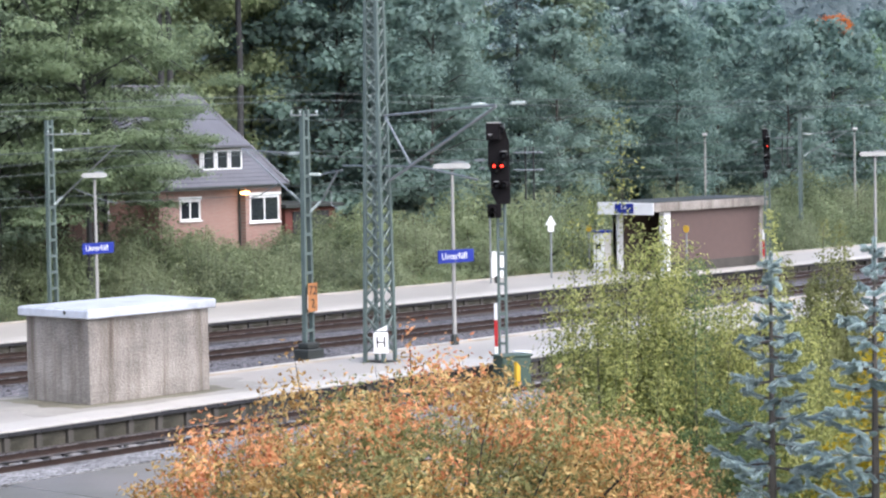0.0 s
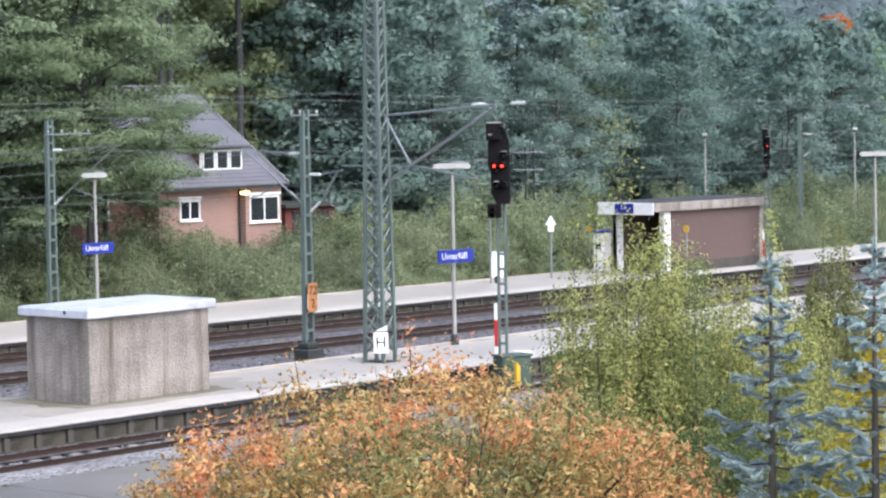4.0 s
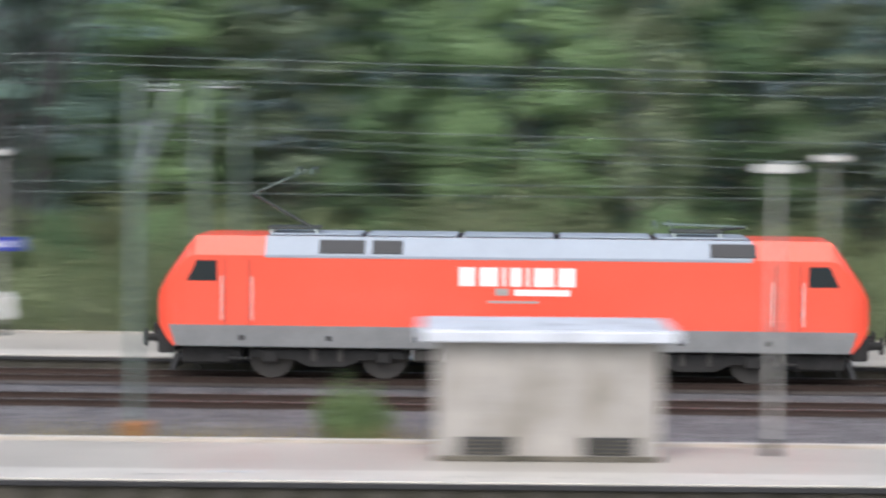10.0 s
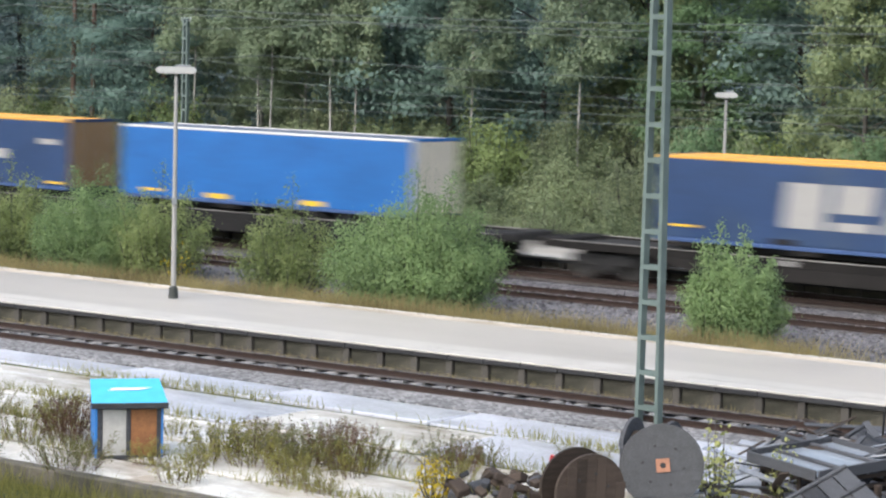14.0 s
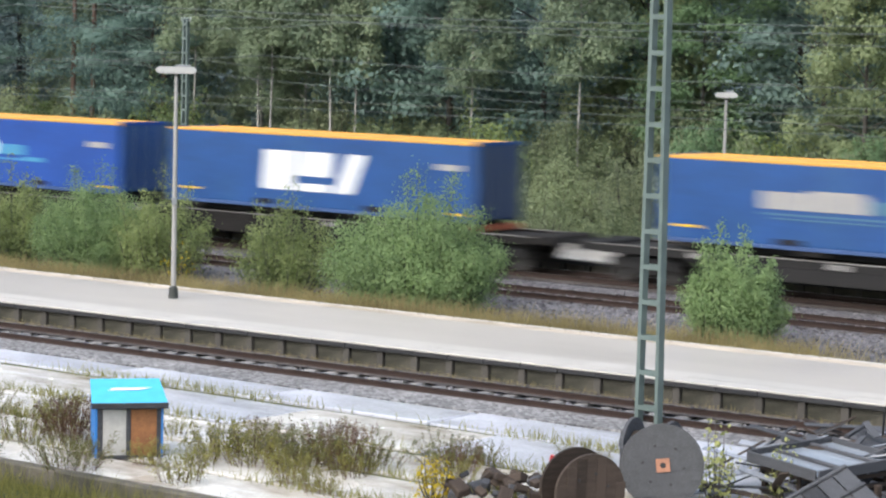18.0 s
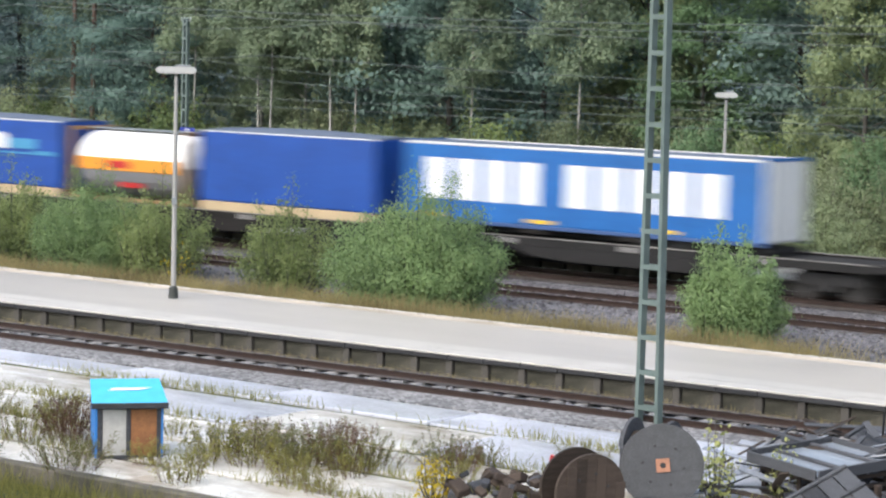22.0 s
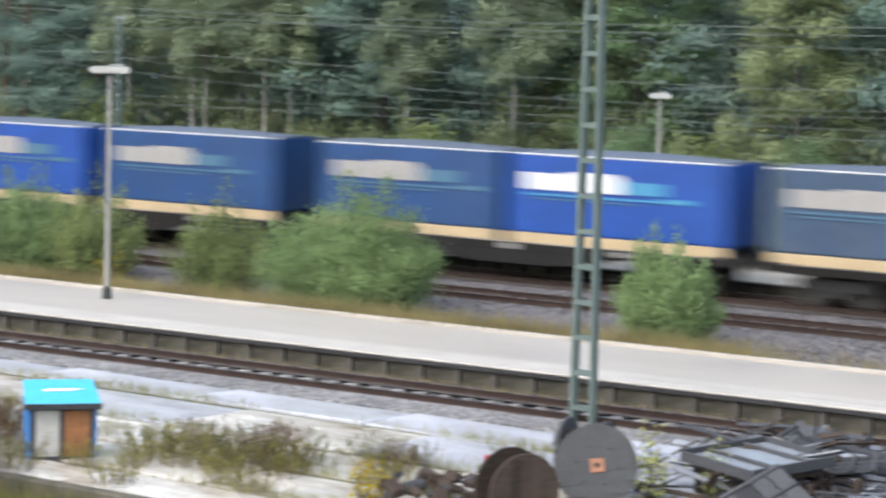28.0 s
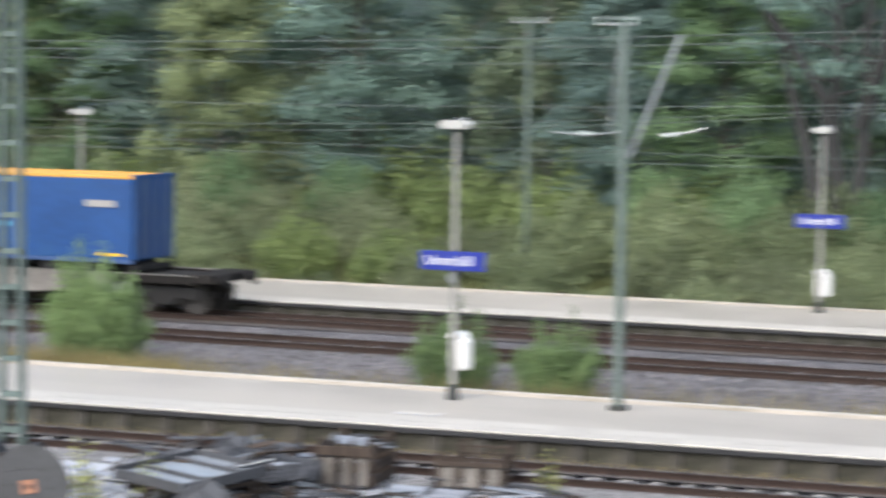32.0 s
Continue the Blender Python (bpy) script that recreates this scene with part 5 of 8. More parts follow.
def trailer(s0, s1, side, top, end, marks, label, roof=ROOF_SHEET, nose=None):
    ob = thing("semi_trailer", (0, Y_A, 0), label, "trailer", "loads of the train")
    L = s1 - s0
    part("body", sag_body(L, 1.265, 1.56, 4.02), side, ob)
    part("roof", Shape().loft([[(x, -1.234, 4.03), (x, 0, 4.065), (x, 1.234, 4.03), (x, 0, 4.0)] for x in (0.02, L - 0.02)]), top if top is TOP_ORANGE and side is not T_BRIGHT else roof, ob)
    for y0, y1 in ((-1.285, -1.235), (1.235, 1.285)):
        part("top_rail", Shape().cbox(0, L, y0, y1, 3.975, 4.06, 0.012), top, ob)
        part("bottom_rail", Shape().cbox(0, L, y0, y1, 1.44, 1.555, 0.012), MATS["rail_blue"], ob)
    part("chassis", Shape().cbox(0.2, L - 0.2, -0.6, 0.6, 1.18, 1.5, 0.03), BOGIE, ob)
    for x in (L - 4.2, L - 2.9, L - 1.6):
        for sd in (-1, 1):
            part("road_wheel", Shape().cyl((x, sd * 0.85, 1.16), (x, sd * 1.19, 1.16), 0.30, n=16), BLACK, ob)
    # rear frame and doors at the trailing end, bulkhead at the leading one
    part("front_wall", Shape().cbox(-0.03, 0.0, -1.27, 1.27, 1.5, 4.08, 0.01), nose or side, ob)
    for y0, y1 in ((-1.24, -0.01), (0.01, 1.24)):
        d = part("rear_door", Shape().cbox(L, L + 0.04, y0, y1, 1.55, 3.98, 0.012), end, ob)
        for k in (0.3, 0.75):
            yy = y0 + (y1 - y0) * k
            part("lock_rod", Shape().cyl((L + 0.06, yy, 1.6), (L + 0.06, yy, 3.95), 0.018, n=6), GALV, d)
    part("rear_frame", Shape().cbox(L - 0.02, L + 0.05, -1.28, 1.28, 3.98, 4.1, 0.01), side, ob)
    part("bumper", Shape().cbox(L - 0.1, L + 0.05, -1.25, 1.25, 1.18, 1.38, 0.02), FADED_RED if end is T_DARK else BOGIE, ob)
    for x in (0.5, L * 0.35, L * 0.62):
        part("pallet_box", Shape().cbox(x, x + 0.9, -1.27, -1.2, 1.28, 1.44, 0.02), C_BROWN if end is C_BROWN else DECK_TAN, ob)
    for m in marks:
        plate(ob, *m)
    ROLLING.append((ob, s0))
    return ob


def swap_body(s0, s1, side, rail, marks, label, top=STRAP_WHITE):
    ob = thing("swap_body", (0, Y_A, 0), label, "container", "loads of the train")
    L = s1 - s0
    part("body", sag_body(L, 1.225, 1.52, 3.98, 0.034), side, ob)
    rings = []
    for i in range(9):
        x = L * i / 8
        h = 0.10 * math.sin(math.pi * i / 8) + 0.02
        rings.append([(x, -1.24, 3.98), (x, 0, 3.99 + h + 0.05), (x, 1.24, 3.98), (x, 0, 3.97)])
    part("roof", Shape().loft(rings), ROOF_SHEET, ob)
    for y0, y1 in ((-1.262, -1.2), (1.2, 1.262)):
        part("bottom_rail", Shape().cbox(0, L, y0, y1, 1.18, 1.50, 0.02), rail, ob)
        part("top_rail", Shape().cbox(0, L, y0, y1, 3.955, 3.995 if top is STRAP_WHITE else 4.03, 0.008), top, ob, "thin top rail")
    for x in (0.0, L - 0.12):
        for y in (-1.26, 1.16):
            part("corner_post", Shape().cbox(x, x + 0.12, y, y + 0.1, 1.2, 4.0, 0.015), side, ob)
    part("end_door", Shape().cbox(L, L + 0.03, -1.2, 1.2, 1.5, 3.95, 0.01), side, ob)
    part("floor", Shape().cbox(0.1, L - 0.1, -1.15, 1.15, 1.2, 1.5, 0.02), BOGIE, ob)
    for m in marks:
        plate(ob, m[0], m[1], m[2], m[3], m[4], -1.265)
    ROLLING.append((ob, s0))
    return ob


def tank(s0, s1):
    ob = thing("tank_container", (0, Y_A, 0), "white and orange tank container in a steel frame", "tank", "loads of the train")
    L = s1 - s0
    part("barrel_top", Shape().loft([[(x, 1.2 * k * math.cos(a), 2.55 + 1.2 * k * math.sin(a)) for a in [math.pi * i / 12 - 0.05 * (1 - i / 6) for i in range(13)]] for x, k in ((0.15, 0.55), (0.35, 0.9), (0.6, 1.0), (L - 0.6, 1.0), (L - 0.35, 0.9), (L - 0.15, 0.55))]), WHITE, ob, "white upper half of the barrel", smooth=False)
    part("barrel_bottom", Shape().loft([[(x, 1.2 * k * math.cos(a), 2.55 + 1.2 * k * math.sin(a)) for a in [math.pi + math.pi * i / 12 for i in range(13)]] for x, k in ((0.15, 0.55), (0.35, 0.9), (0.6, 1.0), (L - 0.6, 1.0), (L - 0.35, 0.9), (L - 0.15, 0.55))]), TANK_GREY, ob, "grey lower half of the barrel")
    for sd in (-1, 1):
        part("band", Shape().cbox(0.45, L - 0.45, sd * 1.19 - 0.03, sd * 1.19 + 0.03, 2.32, 2.78, 0.01), C_ORANGE, ob, "orange band")
        part("print", Shape().cbox(2.0, 3.1, sd * 1.22 - 0.01, sd * 1.22 + 0.01, 2.42, 2.68, 0.003), RED_PAINT, ob)
        part("print", Shape().cbox(2.4, 3.6, sd * 1.0 - 0.02, sd * 1.0 + 0.02, 1.72, 1.9, 0.003), RED_PAINT, ob)
    for x in (0.0, L - 0.14):
        fr = Shape()
        for y in (-1.24, 1.10):
            fr.cbox(x, x + 0.14, y, y + 0.14, 1.2, 3.85, 0.01)
        fr.cbox(x, x + 0.14, -1.24, 1.24, 3.72, 3.86, 0.01).cbox(x, x + 0.14, -1.24, 1.24, 1.2, 1.34, 0.01)
        part("end_frame", fr, C_BROWN, ob)
    part("walkway", Shape().cbox(0.1, L - 0.1, -0.35, 0.35, 3.78, 3.82, 0.01), GALV, ob)
    part("bottom_rail", Shape().cbox(0.1, L - 0.1, -1.22, -1.08, 1.2, 1.34, 0.02).cbox(0.1, L - 0.1, 1.08, 1.22, 1.2, 1.34, 0.02), C_BROWN, ob)
    ROLLING.append((ob, s0))


mat("rail_blue", (0.05, 0.10, 0.25), 0.5, var=0.2, scale=2)


def wave(pale=C_PALE, at=3.0):
    """A pale word-like block with a cyan tail and an underline."""
    tail = C_FADE if pale is C_PALE else C_CYAN
    on_trailer = at > 2
    at, dz = (at + 0.5, -0.25) if on_trailer else (at, 0.0)
    word = [(at + 0.72 * k, at + 0.72 * k + 0.67, 2.88 + dz, 3.40 + dz, pale) for k in range(5)]
    return word + [(at + 1.6, at + 3.4, 3.40 + dz, 3.48 + dz, pale), (at + 3.62, at + 5.1, 2.90 + dz, 3.28 + dz, tail), (at, at + 5.9, 2.70 + dz, 2.76 + dz, tail),
                   (at + 5.0, at + 6.1, 2.68 + dz, 2.84 + dz, tail), (at + 0.3, at + 4.2, 2.58 + dz, 2.62 + dz, C_FADE)]


def slant(m, at=4.4, bg=None):
    """Three plain slanting light blocks, with a thinner bar below the middle one."""
    return [(at, at + 1.35, 2.1, 3.45, m, -1.275, "print", 0.12), (at + 1.65, at + 3.0, 2.62, 3.45, m, -1.275, "print", 0.12), (at + 1.6, at + 2.95, 2.1, 2.36, m, -1.275, "print", 0.06),
            (at + 3.3, at + 3.95, 2.1, 3.45, m, -1.275, "print", 0.6)]


def tags(L):
    return [(L - 1.6, L - 0.6, 3.12, 3.32, C_PALE), (L - 1.2, L - 0.3, 1.66, 1.74, C_YEL), (0.4, 1.4, 1.9, 1.97, C_YEL), (L * 0.3, L * 0.3 + 0.8, 1.58, 1.75, DECK_TAN), (L * 0.66, L * 0.66 + 0.8, 1.58, 1.75, DECK_TAN)]


def freight():
    O, Wt = TOP_ORANGE, TOP_WHITE
    round_mark = [(1.55, 4.05, 2.0, 3.62, C_GREEN, -1.275, "round_print"), (1.95, 3.65, 3.3, 3.5, C_LIME, -1.286), (2.0, 3.6, 2.12, 2.3, C_LIME, -1.286), (1.8, 3.8, 2.68, 2.95, C_CYAN, -1.286),
                  (7.2, 8.4, 3.25, 3.45, C_PINK), (6.6, 9.0, 2.95, 3.2, C_PINK), (6.2, 9.6, 2.6, 2.85, C_PINK), (6.2, 9.6, 2.15, 2.32, C_PINK), (9.6, 11.2, 1.75, 1.9, C_PALE)]
    T = trailer
    T(13.2, 26.8, T_BLUE, O, T_MID, wave() + tags(13.6), "blue curtain trailer with orange top rail and a pale block print", nose=C_BEIGE)
    T(34.3, 47.8, T_DARK, O, C_BROWN, [(5.6, 8.2, 3.05, 3.3, C_PALE), (5.6, 10.2, 2.5, 2.85, C_PALE), (4.6, 6.4, 3.6, 3.66, C_PALE), (3.6, 5.4, 2.2, 2.26, C_PALE)] + tags(13.5), "dark blue curtain trailer with brown rear door")
    T(50.6, 64.0, T_CARGO, Wt, C_BEIGE, [(1, 2, 1.7, 1.8, C_YEL), (4.2, 5.2, 1.6, 1.78, C_YEL), (8.6, 9.6, 1.6, 1.78, C_YEL)], "bright blue trailer with beige rear doors and white top rail")
    T(73.6, 87.1, T_DARK, O, T_DARK, slant(C_PALE) + tags(13.5), "dark blue curtain trailer with a worn grey mark")
    swap_body(88.5, 96.1, T_MID, STRAP, wave(STRAP_WHITE, 1.2), "royal blue swap body with cream bottom rail")
    swap_body(97.4, 105.0, T_BLUE, STRAP, wave(C_PALE, 1.2), "blue swap body with cream bottom rail")
    T(110.9, 124.5, T_DARK, O, T_DARK, slant(STRAP_WHITE) + tags(13.6), "dark blue curtain trailer with a white slanting mark")
    T(127.1, 140.5, T_DARK, O, T_DARK, slant(C_PALE) + tags(13.4), "dark blue curtain trailer with a faded grey mark")
    T(148.0, 161.6, T_MID, O, T_BLUE, wave(STRAP_WHITE) + tags(13.6), "royal blue curtain trailer with a white block print")
    T(164.2, 177.8, T_BLUE, O, T_DARK, slant(WHITE) + tags(13.6), "blue curtain trailer with a bold white slanting mark")
    T(184.9, 198.5, T_BLUE, O, T_DARK, wave(C_PALE) + tags(13.6), "blue curtain trailer with a worn grey block print")
    swap_body(202.7, 210.4, T_SLATE, STRAP, wave(C_PALE, 0.5), "slate blue swap body with cream bottom rail")
    swap_body(212.95, 220.7, T_SLATE, STRAP, wave(STRAP_WHITE, 0.4), "slate blue swap body with a white print")
    T(226.5, 240.1, T_BRIGHT, T_BRIGHT, T_BRIGHT, round_mark, "bright blue trailer with green round mark and pink bars")
    T(244.5, 258.0, T_ROYAL, T_ROYAL, T_ROYAL, [(4.6, 6.2, 2.72, 2.98, STRAP_WHITE), (6.2, 7.0, 2.72, 2.95, C_ORANGE), (7.0, 8.2, 2.7, 2.85, STRAP_WHITE), (0.7, 1.6, 2.05, 2.35, C_PALE), (12.0, 13.2, 1.7, 2.0, STRAP_WHITE), (10.5, 11.5, 3.45, 3.65, C_PALE), (12.0, 13.3, 2.03, 2.09, C_YEL)], "plain royal blue box trailer with a small white and orange mark")
    swap_body(262.3, 269.9, T_MID, STRAP, wave(STRAP_WHITE, 1.2), "royal blue swap body with cream bottom rail")
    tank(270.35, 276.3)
    swap_body(277.0, 285.0, T_MID, STRAP, [], "plain royal blue swap body with cream bottom rail")
    letters = [(at + 1.22 * k, at + 1.22 * k + 0.82, 2.2, 3.55, WHITE) for at, count in ((0.9, 4), (6.5, 5)) for k in range(count)]
    T(286.3, 299.9, T_CARGO, Wt, WHITE, letters + [(0.6, 1.6, 1.62, 1.74, C_YEL), (5.0, 6.0, 1.62, 1.74, C_YEL), (9.6, 10.6, 1.62, 1.74, C_YEL)], "bright blue trailer with huge white blocks and white doors")
    T(309.8, 323.5, T_BRIGHT, T_BRIGHT, T_BRIGHT, round_mark, "bright blue trailer with green round mark and pink bars")
    swap_body(326.9, 334.3, T_SLATE, STRAP, wave(C_PALE, 0.4), "slate blue swap body with cream bottom rail")
    swap_body(334.75, 342.5, T_MID, STRAP, wave(C_PALE, 1.2), "royal blue swap body with cream bottom rail")
    swoosh = [(1.0, 3.4, 3.2, 3.34, C_YEL), (2.6, 5.8, 2.5, 3.1, C_LIME), (2.2, 6.4, 2.62, 2.72, C_YEL), (2.6, 6.4, 2.42, 2.52, C_YEL), (0.4, 1.3, 3.8, 3.9, C_YEL)]
    swap_body(344.1, 351.7, T_TEAL, STRAP_WHITE, swoosh, "teal blue swap body with yellow print and white rail")
    swap_body(352.4, 360.0, T_CARGO, STRAP_WHITE, swoosh, "azure swap body with yellow print and white rail")
    T(363.7, 377.3, T_ROYAL, T_ROYAL, T_ROYAL, [(0.3, 1.2, 2.05, 2.35, C_PALE), (10.6, 11.6, 3.2, 3.5, C_PALE), (12.0, 12.8, 2.1, 2.2, STRAP_WHITE), (12.2, 12.9, 2.9, 3.1, C_PALE)], "plain royal blue box trailer with white top rail")
    T(381.2, 394.9, T_GREEN, Wt, T_GREEN, [(1.0, 3.2, 3.42, 3.62, WHITE), (5.2, 6.2, 1.64, 1.8, C_YEL), (9.0, 10.0, 1.64, 1.8, C_YEL), (12.4, 13.3, 3.5, 3.62, STRAP_WHITE)], "light green box trailer with a small white mark")
    rows = [(398.35, 406.0, T_SLATE), (408.0, 415.7, T_NAVY), (417.9, 425.6, T_NAVY), (426.1, 433.9, T_NAVY), (435.0, 442.3, T_MID), (443.35, 451.2, T_NAVY),
            (453.2, 460.4, T_NAVY), (460.8, 468.6, T_MID), (470.1, 478.0, T_SLATE), (480.85, 488.5, T_SLATE), (491.4, 498.9, T_NAVY), (499.7, 507.3, T_NAVY)]
    for k, (a, b, m) in enumerate(rows):
        swap_body(a, b, m, STRAP, wave(STRAP_WHITE if k == 7 else C_PALE, 0.6), "blue swap body with a pale block print and cream rail")
    T(508.6, 522.3, T_BLUE, O, T_BLUE, slant(WHITE) + tags(13.6), "blue curtain trailer with a bold white slanting mark")
    swap_body(527.9, 535.7, T_BLUE, STRAP, [], "plain blue swap body with cream bottom rail", O)
    swap_body(536.3, 543.9, T_BLUE, STRAP, [], "plain blue swap body with cream bottom rail", O)
    T(545.1, 558.7, T_BLUE, O, T_BLUE, slant(C_PALE) + tags(13.6), "blue curtain trailer with a grey slanting mark")
    T(566.3, 580.0, T_BLUE, O, T_BLUE, wave(STRAP_WHITE) + tags(13.7), "blue curtain trailer with a white block print")
    spans = [(11.5, 30.6), (31.0, 68.4), (69.0, 106.2), (106.8, 143.6), (144.2, 181.0), (181.6, 200.8), (201.4, 222.6), (223.2, 260.0), (260.8, 285.6),
             (286.0, 304.6), (305.2, 325.4), (325.9, 343.2), (343.5, 361.4), (362.0, 397.0), (397.5, 416.7), (417.2, 434.4), (434.7, 452.3), (452.7, 469.3),
             (469.6, 489.9), (490.3, 507.8), (508.2, 526.2), (526.7, 544.4), (544.7, 583.0)]
    for i, (a, b) in enumerate(spans):
        bog = [a + 2.6, b - 2.6]
        if b - a > 24:
            bog.insert(1, (a + b) / 2)
        if i == len(spans) - 1:
            bog[-1] = b - 2.0
        light = i == len(spans) - 1
        wagon(a, b, (DECK_TAN, DECK_GREY)[i % 2], "dusty dark container wagon with a pale fish-bellied sill" if light else "dusty brown container wagon with low sills", bog, light)


loco()
freight()


def motions():
    times = [0, 4, 8, 9, 10, 11, 12, 14, 18, 22, 25, 28, 32]
    for ob, s in ROLLING:
        walk(ob, [(t, pose(front(t) + s, Y_A, Z_A)) for t in times])
    # the driven wheels roll as far as the locomotive runs
    ticks = [k / 30 for k in range(961)]
    for w, x in WHEELS:
        walk(w, [(t, pose(x, 0, 0.62, 0, math.degrees((front(t) - front(0)) / 0.62), 0)) for t in ticks])


# ------------------------------------------------------------ plants
def leafmat(name, col, var=0.35, col2=None, trans=0.5, island=0.2, scale=0.35):
    return mat(name, col, 0.55, var=var, scale=scale, fine=3.0, bump=0, island=island, obj=0.35, trans=trans, col2=col2, spec=0.2)


L_BEECH = leafmat("beech_leaves", (0.183, 0.249, 0.179), col2=(0.251, 0.311, 0.205))
# most of the wood's greens below carry a bluish tint for haze
L_DEEP = leafmat("deep_green_leaves", (0.171, 0.271, 0.255), col2=(0.219, 0.315, 0.266))
L_LIGHT = leafmat("light_green_leaves", (0.174, 0.289, 0.160), col2=(0.273, 0.389, 0.202))
L_BIRCH = leafmat("birch_leaves", (0.204, 0.279, 0.195), col2=(0.280, 0.339, 0.213))
L_HOUSE = leafmat("olive_beech_leaves", (0.138, 0.192, 0.121), col2=(0.235, 0.300, 0.172))
L_GREY = leafmat("grey_green_leaves", (0.198, 0.299, 0.287), col2=(0.256, 0.349, 0.298))
# far wood and hill: aerial haze is mixed into these pale blue-greys
L_FAR = leafmat("haze_tinted_far_leaves", (0.15, 0.20, 0.205), col2=(0.205, 0.255, 0.265))
FAR_HILL = mat("haze_tinted_slope", (0.155, 0.21, 0.215), 0.95, var=0.2, scale=0.15, fine=0.9, bump=0.5, depth=0.8, col2=(0.215, 0.27, 0.28), spec=0.1)
L_FIR = leafmat("fir_needles", (0.152, 0.229, 0.239), trans=0.1, col2=(0.201, 0.280, 0.270))
L_GOLD = leafmat("turning_leaves", (0.226, 0.283, 0.152), col2=(0.363, 0.421, 0.225))
L_ORANGE = leafmat("orange_leaves", (0.496, 0.128, 0.032), col2=(0.640, 0.224, 0.064))
L_SHRUB = leafmat("shrub_leaves", (0.170, 0.217, 0.118), col2=(0.291, 0.340, 0.190))
L_DBUSH = leafmat("dense_bush_leaves", (0.134, 0.213, 0.100), col2=(0.256, 0.353, 0.156))
L_YGREEN = leafmat("pale_shrub_leaves", (0.192, 0.249, 0.096), col2=(0.348, 0.408, 0.167))
L_SHRUB2 = leafmat("willow_leaves", (0.180, 0.220, 0.130), col2=(0.300, 0.340, 0.198))
L_OLIVE = leafmat("olive_bush_leaves", (0.185, 0.205, 0.085), col2=(0.320, 0.330, 0.140))
L_BUSH = leafmat("bush_leaves", (0.137, 0.200, 0.081), col2=(0.269, 0.335, 0.134))
L_MAPLE = leafmat("maple_leaves", (0.500, 0.285, 0.095), var=0.3, col2=(0.740, 0.540, 0.230), island=1.2, scale=0.8, trans=0.5)
L_MAPLE_R = leafmat("red_maple_leaves", (0.680, 0.210, 0.095), var=0.3, col2=(0.850, 0.450, 0.215), island=1.0, trans=0.5)
L_MAPLE_G = leafmat("green_maple_leaves", (0.235, 0.250, 0.095), var=0.3, col2=(0.440, 0.420, 0.190), island=1.0, trans=0.5)
L_WILLOW = leafmat("young_willow_leaves", (0.250, 0.290, 0.100), col2=(0.490, 0.500, 0.185), island=0.9, trans=0.5)
L_YELLOW = leafmat("yellow_leaves", (0.480, 0.352, 0.024), col2=(0.640, 0.512, 0.056))
L_SPRUCE = leafmat("blue_spruce_needles", (0.175, 0.245, 0.245), var=0.4, col2=(0.560, 0.680, 0.680), trans=0.2, scale=2.5)
L_DRY = leafmat("dry_grass", (0.257, 0.211, 0.095), col2=(0.440, 0.367, 0.173))
L_GRASS = leafmat("green_grass", (0.165, 0.170, 0.045), col2=(0.320, 0.300, 0.095))
L_WEED = leafmat("brown_weed", (0.098, 0.058, 0.039), col2=(0.178, 0.109, 0.069))
BARK = mat("grey_bark", (0.085, 0.075, 0.065), 0.9, var=0.35, scale=3, fine=25, bump=0.6, depth=0.02, stretch=(1, 1, 0.2))
BARK_DARK = mat("dark_bark", (0.042, 0.042, 0.042), 0.9, var=0.35, scale=3, fine=25, bump=0.6, depth=0.02, stretch=(1, 1, 0.2))
BARK_RED = mat("pine_bark", (0.17, 0.11, 0.085), 0.9, var=0.3, scale=3, fine=20, bump=0.6, depth=0.02, stretch=(1, 1, 0.3))
BARK_PALE = mat("birch_bark", (0.42, 0.40, 0.37), 0.8, var=0.3, scale=4, fine=14, dirt=(0.05, 0.05, 0.05), dirt_at=0.62, stretch=(1, 1, 0.5))


def leaves(name, pts, dirs, size, material, aspect=0.6, rng=None, fold=0.25, big=None, slim=False):
    """A mesh of small bent leaves at pts that face dirs; big scales each one; slim: three-cornered ones, for far plants."""
    n = len(pts)
    rng = rng or np.random.default_rng(1)
    nrm = dirs / (np.linalg.norm(dirs, axis=1, keepdims=True) + 1e-9)
    ref = rng.normal(size=(n, 3))
    u = np.cross(nrm, ref)
    u /= np.linalg.norm(u, axis=1, keepdims=True) + 1e-9
    w = np.cross(nrm, u)
    s = (size * rng.uniform(0.6, 1.3, (n, 1)))
    if big is not None:
        s = s * big[:, None]
    c = 3 if slim else 4
    v = np.empty((n, c, 3))
    v[:, 0] = pts - u * s
    if slim:
        v[:, 1] = pts - w * s * aspect + u * s * 0.7
        v[:, 2] = pts + w * s * aspect + u * s * 0.7
    else:
        v[:, 1] = pts - w * s * aspect - nrm * s * fold
        v[:, 2] = pts + u * s
        v[:, 3] = pts + w * s * aspect - nrm * s * fold
    me = bpy.data.meshes.new(name)
    me.vertices.add(c * n)
    me.vertices.foreach_set("co", v.reshape(-1))
    me.loops.add(c * n)
    me.loops.foreach_set("vertex_index", np.arange(c * n, dtype=np.int32))
    me.polygons.add(n)
    me.polygons.foreach_set("loop_start", np.arange(0, c * n, c, dtype=np.int32))
    me.materials.append(material)
    me.update(calc_edges=True)
    return me


